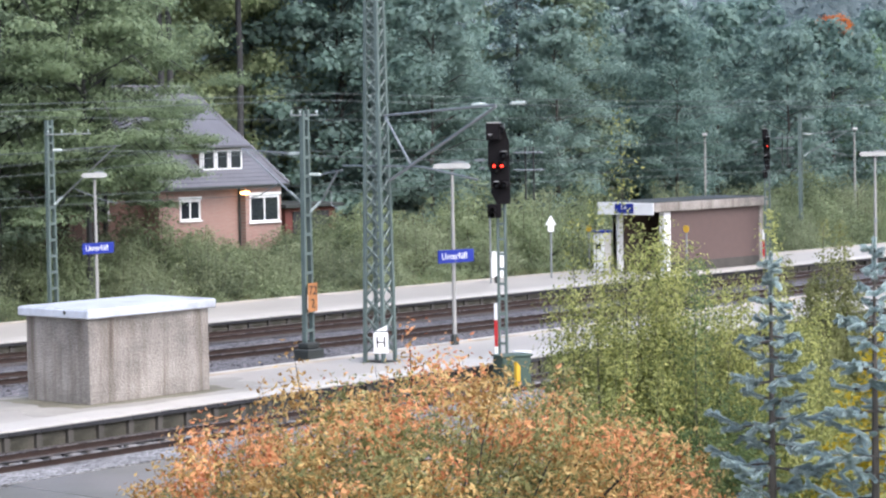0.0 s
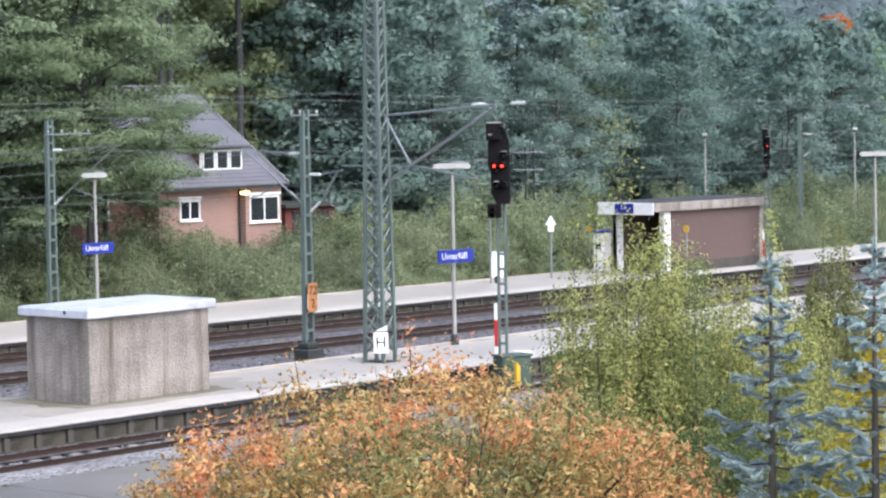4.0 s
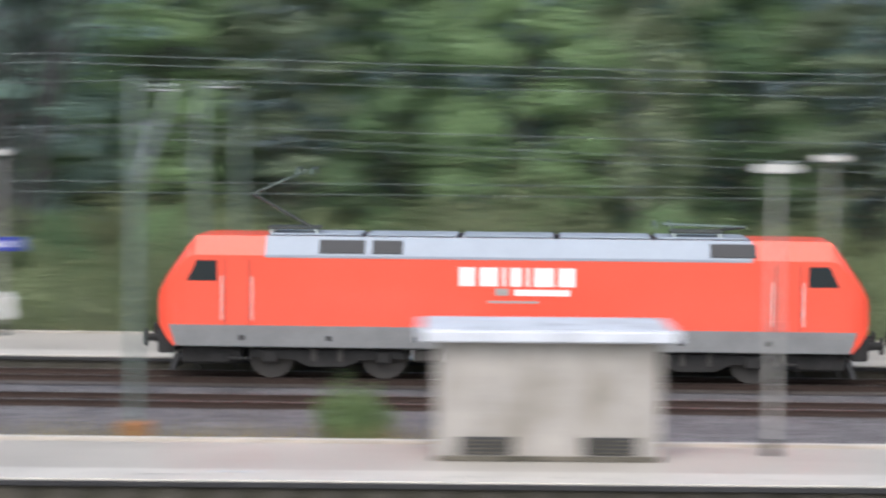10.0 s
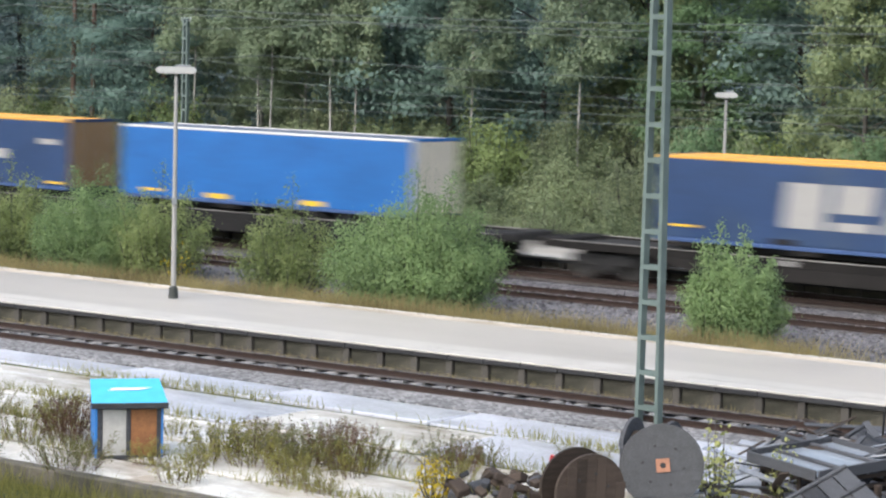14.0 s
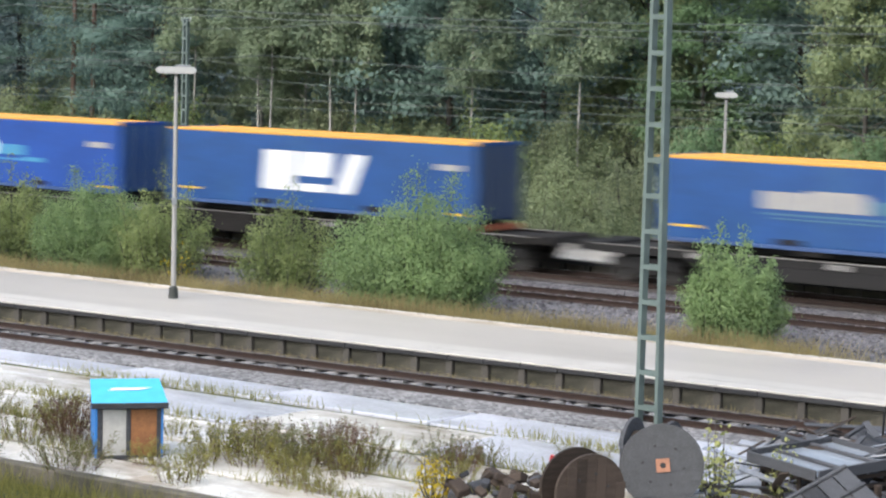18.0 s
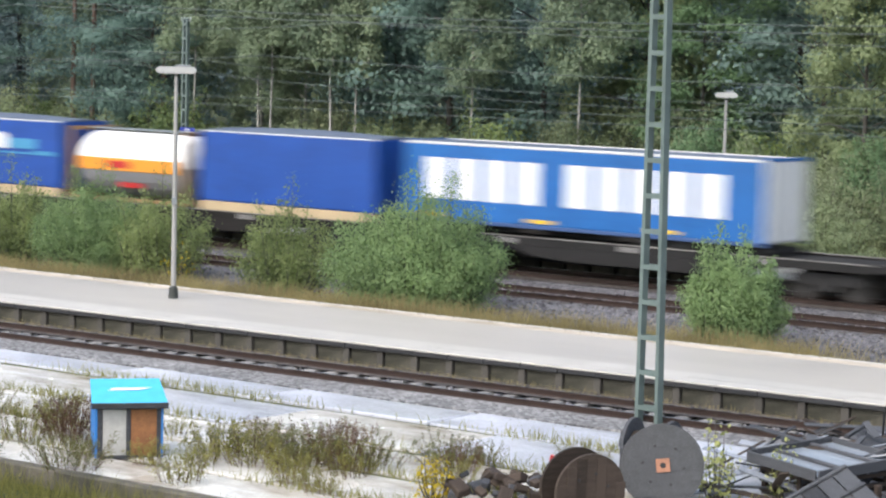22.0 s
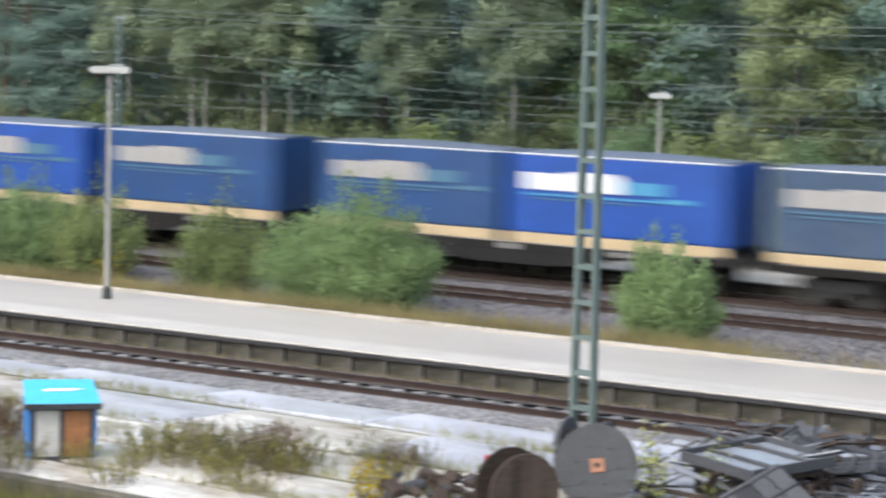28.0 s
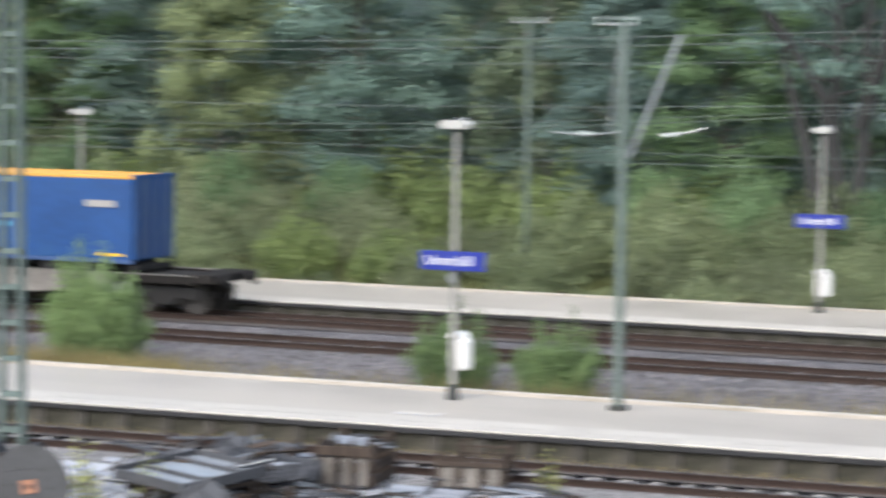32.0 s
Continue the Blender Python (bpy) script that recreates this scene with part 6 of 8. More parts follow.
def lump(rng, c, rx, rz, n, rough=0.14, cut=-0.45, inner=0.36, gain=1.9, tilt=0.42):
    """Leaf places, facings and sizes of one bough: small leaves outside, larger sprays within."""
    d = rng.normal(size=(n * 2 + 8, 3))
    d /= np.linalg.norm(d, axis=1, keepdims=True)
    d = d[d[:, 2] > cut][:n]
    m = len(d)
    k = int(m * inner)
    rad = np.array([rx, rx * rng.uniform(0.75, 1.2), rz])
    wav = 1 + 0.16 * np.sin(d[:, :1] * 5 + c[0] * 9) + 0.14 * np.sin(d[:, 1:2] * 6 + c[1] * 7)
    far = wav * (1 + rng.normal(size=(m, 1)) * rough)
    far[:k] = wav[:k] * rng.uniform(0.5, 0.8, (k, 1))
    p = np.array(c) + d * rad * far
    f = d / rad
    f /= np.linalg.norm(f, axis=1, keepdims=True)
    size = np.ones(m)
    size[:k] = gain
    return p, f + rng.normal(size=(m, 3)) * tilt + np.array([0, 0, 0.4]), size


def grow(seed, h, r, base, limbs, per, leaf, size, bark, lmat, flat=0.45, rise=0.25, droop=0.25, thick=0.16, top=0.35, spread=1.0, aspect=0.6, lean=0.0):
    """Trunk, limbs and crown of one broadleaf tree; returns the two meshes."""
    rng = np.random.default_rng(seed)
    s = Shape()
    wob = rng.normal(size=(6, 2)) * 0.02 * h * 0.4
    line = [Vector((wob[k][0] * k / 5 + lean * k / 5 * h, wob[k][1] * k / 5, h * 0.93 * k / 5)) for k in range(6)]
    s.tube(line, [thick * (1 - 0.85 * k / 5) for k in range(6)], 7)
    pts, dirs, bigs = [], [], []
    for i in range(limbs):
        f = (i + rng.uniform(0.1, 0.9)) / limbs
        z0 = base + (h * 0.92 - base) * f
        k = min(4.999, z0 / (h * 0.93) * 5)
        p0 = line[int(k)].lerp(line[int(k) + 1], k - int(k))
        az = i * 2.4 + rng.uniform(-0.5, 0.5)
        prof = (math.sin(math.pi * (0.18 + 0.72 * f)) ** 0.8) * (1 - top * f)
        ln = r * prof * rng.uniform(0.65, 1.2)
        up = rise + 0.5 * f + rng.uniform(-0.15, 0.2)
        d = Vector((math.cos(az), math.sin(az), up))
        tip = p0 + d * ln - Vector((0, 0, droop * ln))
        mid = p0 + d * ln * 0.55
        s.tube([p0, mid, tip], [thick * 0.32 * (1 - 0.5 * f), thick * 0.18, 0.012], 5)
        for c in range(per):
            u = 0.45 + 0.6 * (c + rng.random()) / per
            q = (1 - u) ** 2 * np.array(p0) + 2 * u * (1 - u) * np.array(mid) + u * u * np.array(tip)
            q = q + rng.normal(size=3) * np.array([1, 1, 0.4]) * ln * 0.12
            rad = spread * rng.uniform(0.6, 1.25) * (0.6 + 0.4 * prof)
            high = q[2] > 11.5
            m = int(leaf * rng.uniform(0.7, 1.3) * (0.35 if high else 1.0))
            a, b, g = lump(rng, q, rad, rad * flat, m, 0.2, -0.6, 0.34, 1.3, 0.36)
            g = g * (1.65 if high else 1.0)
            pts.append(a)
            dirs.append(b)
            bigs.append(g)
    trunk = s.mesh("trunk", bark)
    crown = leaves("crown", np.concatenate(pts), np.concatenate(dirs), size, lmat, aspect, rng, big=np.concatenate(bigs), slim=True)
    return trunk, crown


def plant(name, meshes, at, label, category, group="", scale=1.0, turn=0.0, tall=1.0):
    ob = thing(name, at, label, category, group)
    ob.matrix_basis = pose(*at, 0, 0, turn) @ Matrix.Diagonal((scale, scale, scale * tall, 1))
    for nm, me in meshes:
        p = part(nm, me, None, ob)
        if nm == "branchwork":
            tagged(p, kind="stuff")
    return ob


def fir(seed, h, r, n, lmat, size, per=26, bark=BARK_DARK):
    """A conifer: whorls of drooping boughs with hanging needles."""
    rng = np.random.default_rng(seed)
    s = Shape().tube([(0, 0, 0), (0, 0, h)], [0.16, 0.02], 7)
    pts, dirs = [], []
    for i in range(n):
        f = i / n
        z = 1.0 + (h - 1.2) * f
        ln = r * (1 - f) ** 0.8 * rng.uniform(0.75, 1.1) + 0.15
        az = i * 2.4 + rng.uniform(-0.3, 0.3)
        d = np.array([math.cos(az), math.sin(az), 0])
        tip = np.array([0, 0, z]) + d * ln - np.array([0, 0, 0.22 * ln])
        s.tube([(0, 0, z), tuple(tip)], [0.03, 0.008], 4)
        m = int(per * (0.3 + ln / r))
        u = rng.uniform(0.15, 1, m) ** 0.8
        q = np.array([0, 0, z]) + np.outer(u, tip - np.array([0, 0, z]))
        side = np.cross(d, [0, 0, 1])
        q += np.outer(rng.normal(size=m) * ln * 0.20 * (1.15 - u), side) + rng.normal(size=(m, 3)) * 0.08
        q[:, 2] -= rng.uniform(0, 0.25, m)
        pts.append(q)
        dirs.append(rng.normal(size=(m, 3)) * 0.6 + np.array([0, 0, 0.8]))
    return s.mesh("trunk", bark), leaves("crown", np.concatenate(pts), np.concatenate(dirs), size, lmat, 0.45, rng, slim=True)


def shrub(seed, h, r, stems, leaf, size, lmat, aspect=0.5, shoots=0.35, slim=False):
    """Many upright stems from the ground, leafy along their length, some reaching out above the rest."""
    rng = np.random.default_rng(seed)
    s = Shape()
    pts, dirs = [], []
    for i in range(stems):
        az, out = i * 2.4 + rng.uniform(-0.4, 0.4), r * math.sqrt((i + 0.5) / stems)
        hh = h * rng.uniform(0.55, 0.85) * (1 - 0.5 * (out / r) ** 2.5)
        if rng.random() < shoots:
            hh *= rng.uniform(1.1, 1.4)
        d = np.array([math.cos(az), math.sin(az), 0])
        p0, p2 = d * out * 0.35, d * out * 0.95 + np.array([0, 0, hh])
        p1 = (p0 + p2) / 2 + d * out * 0.12 - np.array([0, 0, hh * 0.05])
        s.tube([p0, p1, p2], [0.018, 0.011, 0.003], 4)
        m = int(leaf * (0.6 + 0.6 * rng.random()))
        u = rng.uniform(0.06, 1.0, (m, 1)) ** 0.85
        wide = 0.17 * r * (1.05 - u) ** 0.55 + size * 0.8
        off = rng.normal(size=(m, 3)) * np.array([1, 1, 0.7])
        pts.append((1 - u) ** 2 * p0 + 2 * u * (1 - u) * p1 + u * u * p2 + off * wide)
        dirs.append(off * 0.7 + d * 0.5 + rng.normal(size=(m, 3)) * 0.45 + np.array([0, 0, 0.45]))
    p = np.concatenate(pts)
    p[:, 2] = np.abs(p[:, 2])
    return s.mesh("branchwork", BARK), leaves("foliage", p, np.concatenate(dirs), size, lmat, aspect, rng, slim=slim)


def wood():
    kinds = [
        grow(11, 17, 5.6, 1.6, 46, 2, 340, 0.105, BARK, L_BEECH, flat=0.36, spread=1.55, droop=0.4, aspect=0.75),
        grow(12, 16, 5.0, 0.8, 46, 2, 340, 0.105, BARK, L_DEEP, flat=0.6, spread=1.5, aspect=0.75),
        grow(13, 15, 4.4, 0.6, 44, 2, 340, 0.105, BARK, L_LIGHT, flat=0.65, spread=1.4, aspect=0.75),
        grow(14, 16, 3.2, 1.6, 50, 2, 280, 0.085, BARK_PALE, L_BIRCH, flat=1.15, droop=0.6, spread=1.0, thick=0.10, aspect=0.75),
        grow(15, 15, 4.6, 0.8, 44, 2, 340, 0.105, BARK, L_GREY, flat=0.65, spread=1.4, aspect=0.75),
        fir(16, 18, 3.6, 120, L_FIR, 0.14, 170),
        grow(17, 12, 4.0, 0.6, 42, 2, 320, 0.10, BARK, L_GOLD, flat=0.65, spread=1.25, aspect=0.75),
        grow(18, 17, 5.4, 4.6, 44, 2, 460, 0.09, BARK_DARK, L_HOUSE, flat=0.34, spread=1.5, droop=0.55, aspect=0.6),
    ]
    names = [("beech_tree", "tall beech with layered dark green boughs", "beech"), ("broadleaf_tree", "dense dark green broadleaf tree at the wood's edge", "tree"),
             ("broadleaf_tree", "light green broadleaf tree at the wood's edge", "tree"), ("birch_tree", "slender birch with pale trunk and yellowing leaves", "birch"),
             ("broadleaf_tree", "grey-green broadleaf tree at the wood's edge", "tree"), ("fir_tree", "dark fir in the wood", "fir"),
             ("broadleaf_tree", "small tree turning yellow at the wood's edge", "tree"), ("beech_tree", "tall beech with drooping boughs beside the house", "beech")]
    rng = random.Random(21)
    back = [
        grow(11, 17, 5.6, 1.6, 40, 2, 130, 0.17, BARK, L_BEECH, flat=0.42, spread=1.65, droop=0.4, aspect=0.75),
        grow(12, 16, 5.0, 0.8, 40, 2, 130, 0.17, BARK, L_DEEP, flat=0.6, spread=1.6, aspect=0.75), None, None,
        grow(15, 15, 4.6, 0.8, 38, 2, 130, 0.17, BARK, L_GREY, flat=0.65, spread=1.5, aspect=0.75),
        fir(16, 18, 3.6, 100, L_FIR, 0.19, 90), None, None]

    def put(k, x, y, sc=1.0, tall=1.0):
        n, lab, cat = names[k]
        tr, cr = back[k] if y > 93.5 and back[k] else kinds[k]
        plant(n, (("trunk", tr), ("crown", cr)), (x, y, bank(x, y) - 0.1), lab, cat, "trees of the wood", sc, rng.uniform(0, 360), tall)
    # first row, by stretches of the line: what grows there
    x = -128.0
    while x < 58:
        if x < -60:
            k = rng.choice((5, 1, 3, 1, 3))
        elif x < -25:
            k = rng.choice((3, 2, 4, 1, 2, 3, 1, 6))
        elif x < 0:
            k = rng.choice((0, 2, 1, 4, 1, 2))
        else:
            k = rng.choice((0, 1, 2, 4, 3))
        y = rng.uniform(86, 92)
        put(k, x, y, rng.uniform(0.75, 1.05), rng.uniform(0.9, 1.15))
        x += rng.uniform(3.4, 5.0)
    for x, y, k, sc in ((63.8, 78.9, 7, 0.97), (66.6, 81.9, 7, 0.95), (69.4, 84.6, 7, 0.86), (95.5, 103.0, 6, 1.4), (99.5, 104.5, 4, 1.15), (103.0, 100.0, 4, 1.1), (60.4, 80.5, 7, 0.95), (65.0, 86.2, 7, 1.0), (57.8, 82.0, 0, 1.0), (23.6, 84.5, 2, 0.95), (31.7, 85.0, 3, 1.0), (16.6, 85.0, 2, 0.85), (70.5, 98.5, 0, 1.1), (55.0, 85.5, 1, 1.0), (68.5, 97, 0, 1.1), (88.5, 104.0, 6, 1.35), (84.0, 106.0, 6, 1.4), (97.5, 98.0, 4, 1.05), (86.3, 107.0, 6, 1.5), (91.6, 105.0, 6, 1.4), (80.0, 110.0, 4, 1.2), (99, 92, 4, 0.95),
                        (104.5, 97, 4, 1.0), (110, 92, 4, 0.85), (117, 98, 0, 1.0), (123, 93, 1, 0.8), (129.5, 99, 4, 0.95), (137, 94, 4, 0.82), (141, 103, 1, 0.9), (146, 97.5, 1, 0.82), (152.5, 99, 4, 0.85), (158, 102, 2, 0.86), (164, 104, 1, 0.9), (150, 106, 1, 0.95), (170, 109, 4, 0.95)):
        put(k, x, y, sc)
    tr, cr = grow(19, 13, 2.0, 5.2, 30, 2, 220, 0.08, BARK_PALE, L_BIRCH, flat=1.1, droop=0.6, spread=0.8, thick=0.07, aspect=0.75)
    for x, y, sc in ((-75.2, 84.8, 1.0), (-74.0, 84.3, 0.95), (-70.6, 84.6, 1.05), (-69.4, 84.9, 0.9), (-57.0, 84.6, 1.0), (-62.5, 84.4, 0.9), (-79.5, 85.0, 1.0)):
        plant("birch_tree", (("trunk", tr), ("crown", cr)), (x, y, bank(x, y) - 0.1), "slim young birch with a bare pale trunk", "birch", "trees of the wood", sc, x * 67 % 360)
    for x, y in ((-88.8, 86.0), (-87.7, 86.3), (-83.0, 86.5)):
        ob = thing("pine_tree", (x, y, 1.3), "slim pine with a bare reddish stem", "pine", "trees of the wood")
        part("trunk", Shape().tube([(0, 0, 0), (0.1, 0, 7), (0.05, 0.1, 15)], [0.14, 0.11, 0.06], 8), BARK_RED, ob)
        part("crown", kinds[5][1], None, ob).matrix_basis = pose(0, 0, 8.5) @ Matrix.Diagonal((0.5, 0.5, 0.4, 1))
    # second and third rows fill the gaps
    for row, y0, step in ((1, 99, 7.2), (2, 111, 9.0)):
        x = -150.0
        while x < 190:
            yy = y0 + rng.uniform(-3, 3) + (max(0, x - 110) * 0.25)
            if not (72 < x < 94 and yy < 103):
                k = rng.choice((0, 1, 1, 5, 4)) if x > -60 else rng.choice((5, 1, 5))
                put(k, x, yy, rng.uniform(0.95, 1.2) * (0.66 if x > 132 else 1.0), rng.uniform(1.0, 1.2))
            x += rng.uniform(0.8, 1.3) * step
    tr, cr = grow(33, 17, 5.0, 6.0, 26, 2, 90, 0.12, BARK_DARK, L_DEEP, flat=0.45, spread=1.3, thick=0.24)
    oak = plant("oak_tree", (("trunk", tr), ("crown", cr)), (-18.75, 83.4, 0.6), "old oak with forked dark trunks and open crown", "oak", "trees of the wood")
    for line in (((0.5, 0.1, 0), (0.9, 0.1, 4), (1.0, 0.2, 9), (1.8, 0, 14)), ((-0.5, -0.1, 0), (-0.9, 0.1, 3.5), (-2.2, 0.3, 8), (-4.4, 0.2, 12)), ((0.1, 0, 3), (-0.4, -0.3, 6), (-2.6, -0.8, 9.4), (-4.6, -1.0, 10.6)), ((0.8, 0.1, 5), (1.9, -0.3, 8.5), (4.2, -0.6, 12.5))):
        part("limb", Shape().tube([Vector(p) for p in line], [0.30, 0.23, 0.15, 0.06][:len(line)], 8), BARK_DARK, oak)
    # tall dark stems behind the house
    for x, y in ((83.6, 97.3), (84.5, 97.6), (88.9, 96.9)):
        ob = thing("pine_tree", (x, y, 1.4), "tall bare dark pine stem behind the house", "pine", "trees of the wood")
        part("trunk", Shape().tube([(0, 0, 0), (0.2, 0, 9), (0.1, 0.1, 19)], [0.2, 0.17, 0.12], 8), BARK_DARK, ob)
        part("crown", kinds[5][1], None, ob).matrix_basis = pose(0, 0, 13)
    tr, cr = grow(31, 12.3, 1.3, 10.6, 14, 2, 160, 0.12, BARK, L_ORANGE, flat=0.6, spread=0.6)
    plant("broadleaf_tree", (("trunk", tr), ("crown", cr)), (149.0, 98.4, 2.9), "tree with a bright orange crown above the others", "tree", "trees of the wood", 1.0)
    # far wooded hills closing the view: a rounded slope of crowns, leafy in front
    rng2 = np.random.default_rng(4)
    s = Shape()
    cols, rows = 420, 9
    for j in range(rows):
        f = j / (rows - 1)
        for i in range(cols):
            a = math.radians(-80 + 150 * i / (cols - 1))
            top = 36 + 5 * math.sin(a * 9) + 3 * math.sin(a * 23 + 1)
            bump = 2.6 * noise.noise((a * 42, f * 5, 0)) + 1.4 * noise.noise((a * 120, f * 11, 3))
            d = 238 + 60 * f + bump
            s.v.append((math.sin(a) * d, math.cos(a) * d, -1 + (top + bump) * f ** 0.75))
    s.f = [(j * cols + i, (j + 1) * cols + i, (j + 1) * cols + i + 1, j * cols + i + 1) for j in range(rows - 1) for i in range(cols - 1)]
    tagged(part("far_hill", s, FAR_HILL, smooth=True), "distant wooded hill, pale blue-green from haze in its colour", "hill", kind="structure")
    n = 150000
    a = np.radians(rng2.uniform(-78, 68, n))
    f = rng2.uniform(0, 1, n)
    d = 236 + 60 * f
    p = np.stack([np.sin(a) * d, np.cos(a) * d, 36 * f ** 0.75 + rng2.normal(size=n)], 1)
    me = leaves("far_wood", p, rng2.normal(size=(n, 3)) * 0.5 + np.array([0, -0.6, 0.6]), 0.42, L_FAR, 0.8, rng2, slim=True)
    tagged(part("far_wood", me, None), "distant wooded slope with haze in its leaf colour", "wood", kind="stuff")


def hedge():
    kinds = [shrub(41, 2.7, 1.7, 34, 210, 0.06, L_SHRUB, 0.6, 0.4, True), shrub(42, 2.6, 1.6, 36, 200, 0.062, L_SHRUB2, 0.42, 0.5, True), shrub(43, 3.1, 1.4, 30, 220, 0.06, L_BUSH, 0.65, 0.3, True), shrub(44, 1.7, 1.6, 30, 200, 0.056, L_SHRUB, 0.55, 0.5, True)]
    labs = ["dense light green shrub on the bank behind the platform", "grey-green willow shrub on the bank behind the platform", "tall leafy green shrub on the bank", "low green shrub on the bank behind the platform"]
    rng = random.Random(8)
    for row, (y0, sc) in enumerate(((74.6, 0.75), (77.0, 1.0), (80.0, 1.15), (83.0, 1.25))):
        x = -118.0
        while x < 160:
            y = y0 + rng.uniform(-0.8, 0.8)
            if not (row < 1 and 84 < x < 104) and not (63 < x < 92 and y > 84.6):
                k = rng.choice((0, 1, 0, 1, 3)) if row else rng.choice((0, 1, 3, 3))
                if x < -20 and rng.random() < 0.25:
                    k = 2
                low = 0.75 if 72 < x < 85 and row > 1 else 0.95 if 66 < x < 90 else 1.0
                st, fo = kinds[k]
                plant("shrub", (("branchwork", st), ("foliage", fo)), (x, y, bank(x, y) - 0.05), labs[k], "shrub", "shrubs of the bank", sc * rng.uniform(1.05, 1.4), rng.uniform(0, 360), low * rng.uniform(0.65, 0.9))
            x += rng.uniform(3.2, 4.6) * (0.85 if row == 0 else 1)
    # undergrowth below the first trees
    x = -118.0
    while x < 62:
        k = rng.choice((0, 1, 2, 3))
        st, fo = kinds[k]
        y = rng.uniform(85.5, 88.5)
        plant("shrub", (("branchwork", st), ("foliage", fo)), (x, y, bank(x, y) - 0.05), labs[k], "shrub", "shrubs of the bank", rng.uniform(1.4, 1.9), rng.uniform(0, 360), rng.uniform(0.7, 0.95))
        x += rng.uniform(3.6, 5.2)
    st, fo = shrub(45, 4.0, 1.5, 40, 260, 0.066, L_LIGHT, 0.6, 0.2, True)
    for x, y, sc in ((-21.6, 83.0, 1.0), (-17.0, 82.4, 0.95), (-13.6, 84.0, 0.9), (-25.5, 84.0, 0.95), (-42.5, 83.5, 1.1), (-38.0, 84.0, 1.0), (-50.5, 84.0, 1.1), (4.0, 84.0, 1.0)):
        plant("shrub", (("branchwork", st), ("foliage", fo)), (x, y, bank(x, y) - 0.05), "tall light green shrub at the wood's edge", "shrub", "shrubs of the bank", sc, x * 41 % 360)
    # bushes between the island platform and the main tracks
    b = [shrub(51, 3.0, 1.35, 70, 480, 0.038, L_DBUSH, 0.6, 0.2), shrub(52, 3.9, 2.6, 150, 560, 0.040, L_DBUSH, 0.6, 0.15), shrub(53, 3.0, 1.5, 44, 380, 0.038, L_YGREEN, 0.55, 0.4), shrub(54, 2.1, 1.25, 44, 400, 0.036, L_DBUSH, 0.6, 0.25)]
    for k, x, y, sc, lab in ((0, -31.9, 54.9, 1.12, "rounded green bush beside the platform"), (1, -42.1, 54.4, 1.08, "broad green bush beside the platform"), (2, -47.2, 54.6, 1.2, "loose young bush beside the platform"),
                             (2, -53.6, 56.0, 1.2, "loose yellow-green bush beside the platform"), (1, -56.8, 56.2, 0.9, "broad green bush beside the platform"), (2, -60.5, 56.0, 1.2, "loose young bush beside the platform"),
                             (3, -21.8, 54.9, 1.05, "small green bush behind the litter bin"), (3, -19.0, 54.7, 1.0, "small green bush beside the platform"), (3, -4.4, 54.6, 0.8, "small green bush in the ballast"),
                             (2, -64.5, 57.0, 1.2, "loose young bush beside the platform")):
        st, fo = b[k]
        plant("bush", (("branchwork", st), ("foliage", fo)), (x, y, -0.42), lab, "bush", "bushes by the tracks", sc, x * 37 % 360, 1.05 if k == 0 else 1.0)
    st, fo = shrub(55, 1.5, 0.8, 12, 16, 0.05, L_YELLOW, 0.5, 0.9)
    plant("flowering_weed", (("branchwork", st), ("foliage", fo)), (-52.2, 55.2, -0.4), "yellow flowering weed beside the platform", "weed")


def blades(name, n, where, h, material, label, width=0.012, seed=3, lean=0.35):
    """Grass: one sheet of thin upright blades."""
    rng = np.random.default_rng(seed)
    p = np.array([where(rng) for i in range(n)])
    hh = h * rng.uniform(0.4, 1.2, (n, 1))
    az = rng.uniform(0, 6.28, n)
    d = np.stack([np.cos(az), np.sin(az), np.zeros(n)], 1) * width
    tip = p + np.concatenate([rng.normal(size=(n, 2)) * hh * lean, hh], 1)
    v = np.stack([p - d, p + d, tip], 1)
    me = bpy.data.meshes.new(name)
    me.from_pydata(v.reshape(-1, 3).tolist(), [], np.arange(3 * n).reshape(n, 3).tolist())
    me.materials.append(material)
    tagged(part(name, me, None), label, "grass", kind="stuff")


def grasses():
    blades("dry_grass", 40000, lambda r: (lambda x: (x, y_back(x) + abs(r.normal()) * 0.8 + 0.05, -0.42))(r.uniform(-66, -2) if r.random() < 0.25 else r.uniform(-66, -27)), 0.98, L_DRY, "dry straw-coloured grass along the platform's back edge", 0.022, 1)
    blades("platform_weeds", 9000, lambda r: (r.uniform(-60, 100), F_BACK + abs(r.normal()) * 0.9, -0.3), 0.7, L_DRY, "dry grass and weeds behind the far platform", 0.02, 2)
    blades("yard_grass", 16000, lambda r: (lambda x: (x, 29.0 - abs(r.normal()) * 1.8, -0.5))(r.uniform(-44, -8)), 0.55, L_GRASS, "long green grass below the yard kerb", 0.010, 3)
    blades("joint_weeds", 11000, lambda r: (12 * round(r.uniform(-45, 20) / 12) + r.normal() * 2.2, (31.12, 33.23, 35.42, 38.22)[r.integers(0, 4)] + r.normal() * 0.16, -0.16), 0.26, L_GRASS, "green weeds in the yard joints", 0.011, 4)
    blades("siding_weeds", 9000, lambda r: (lambda x: (x, y_side(x) + 1.3 + abs(r.normal()) * 0.15, -0.22))(r.uniform(-50, 30)), 0.22, L_DRY, "thin weeds along the siding wall", 0.008, 6)
    blades("slope_grass", 12000, lambda r: (lambda d, a: (d * math.sin(a), d * math.cos(a), -0.45))(r.uniform(26, 46), math.radians(r.uniform(38, 62))), 0.5, L_GRASS, "green grass on the near verge", 0.012, 7)


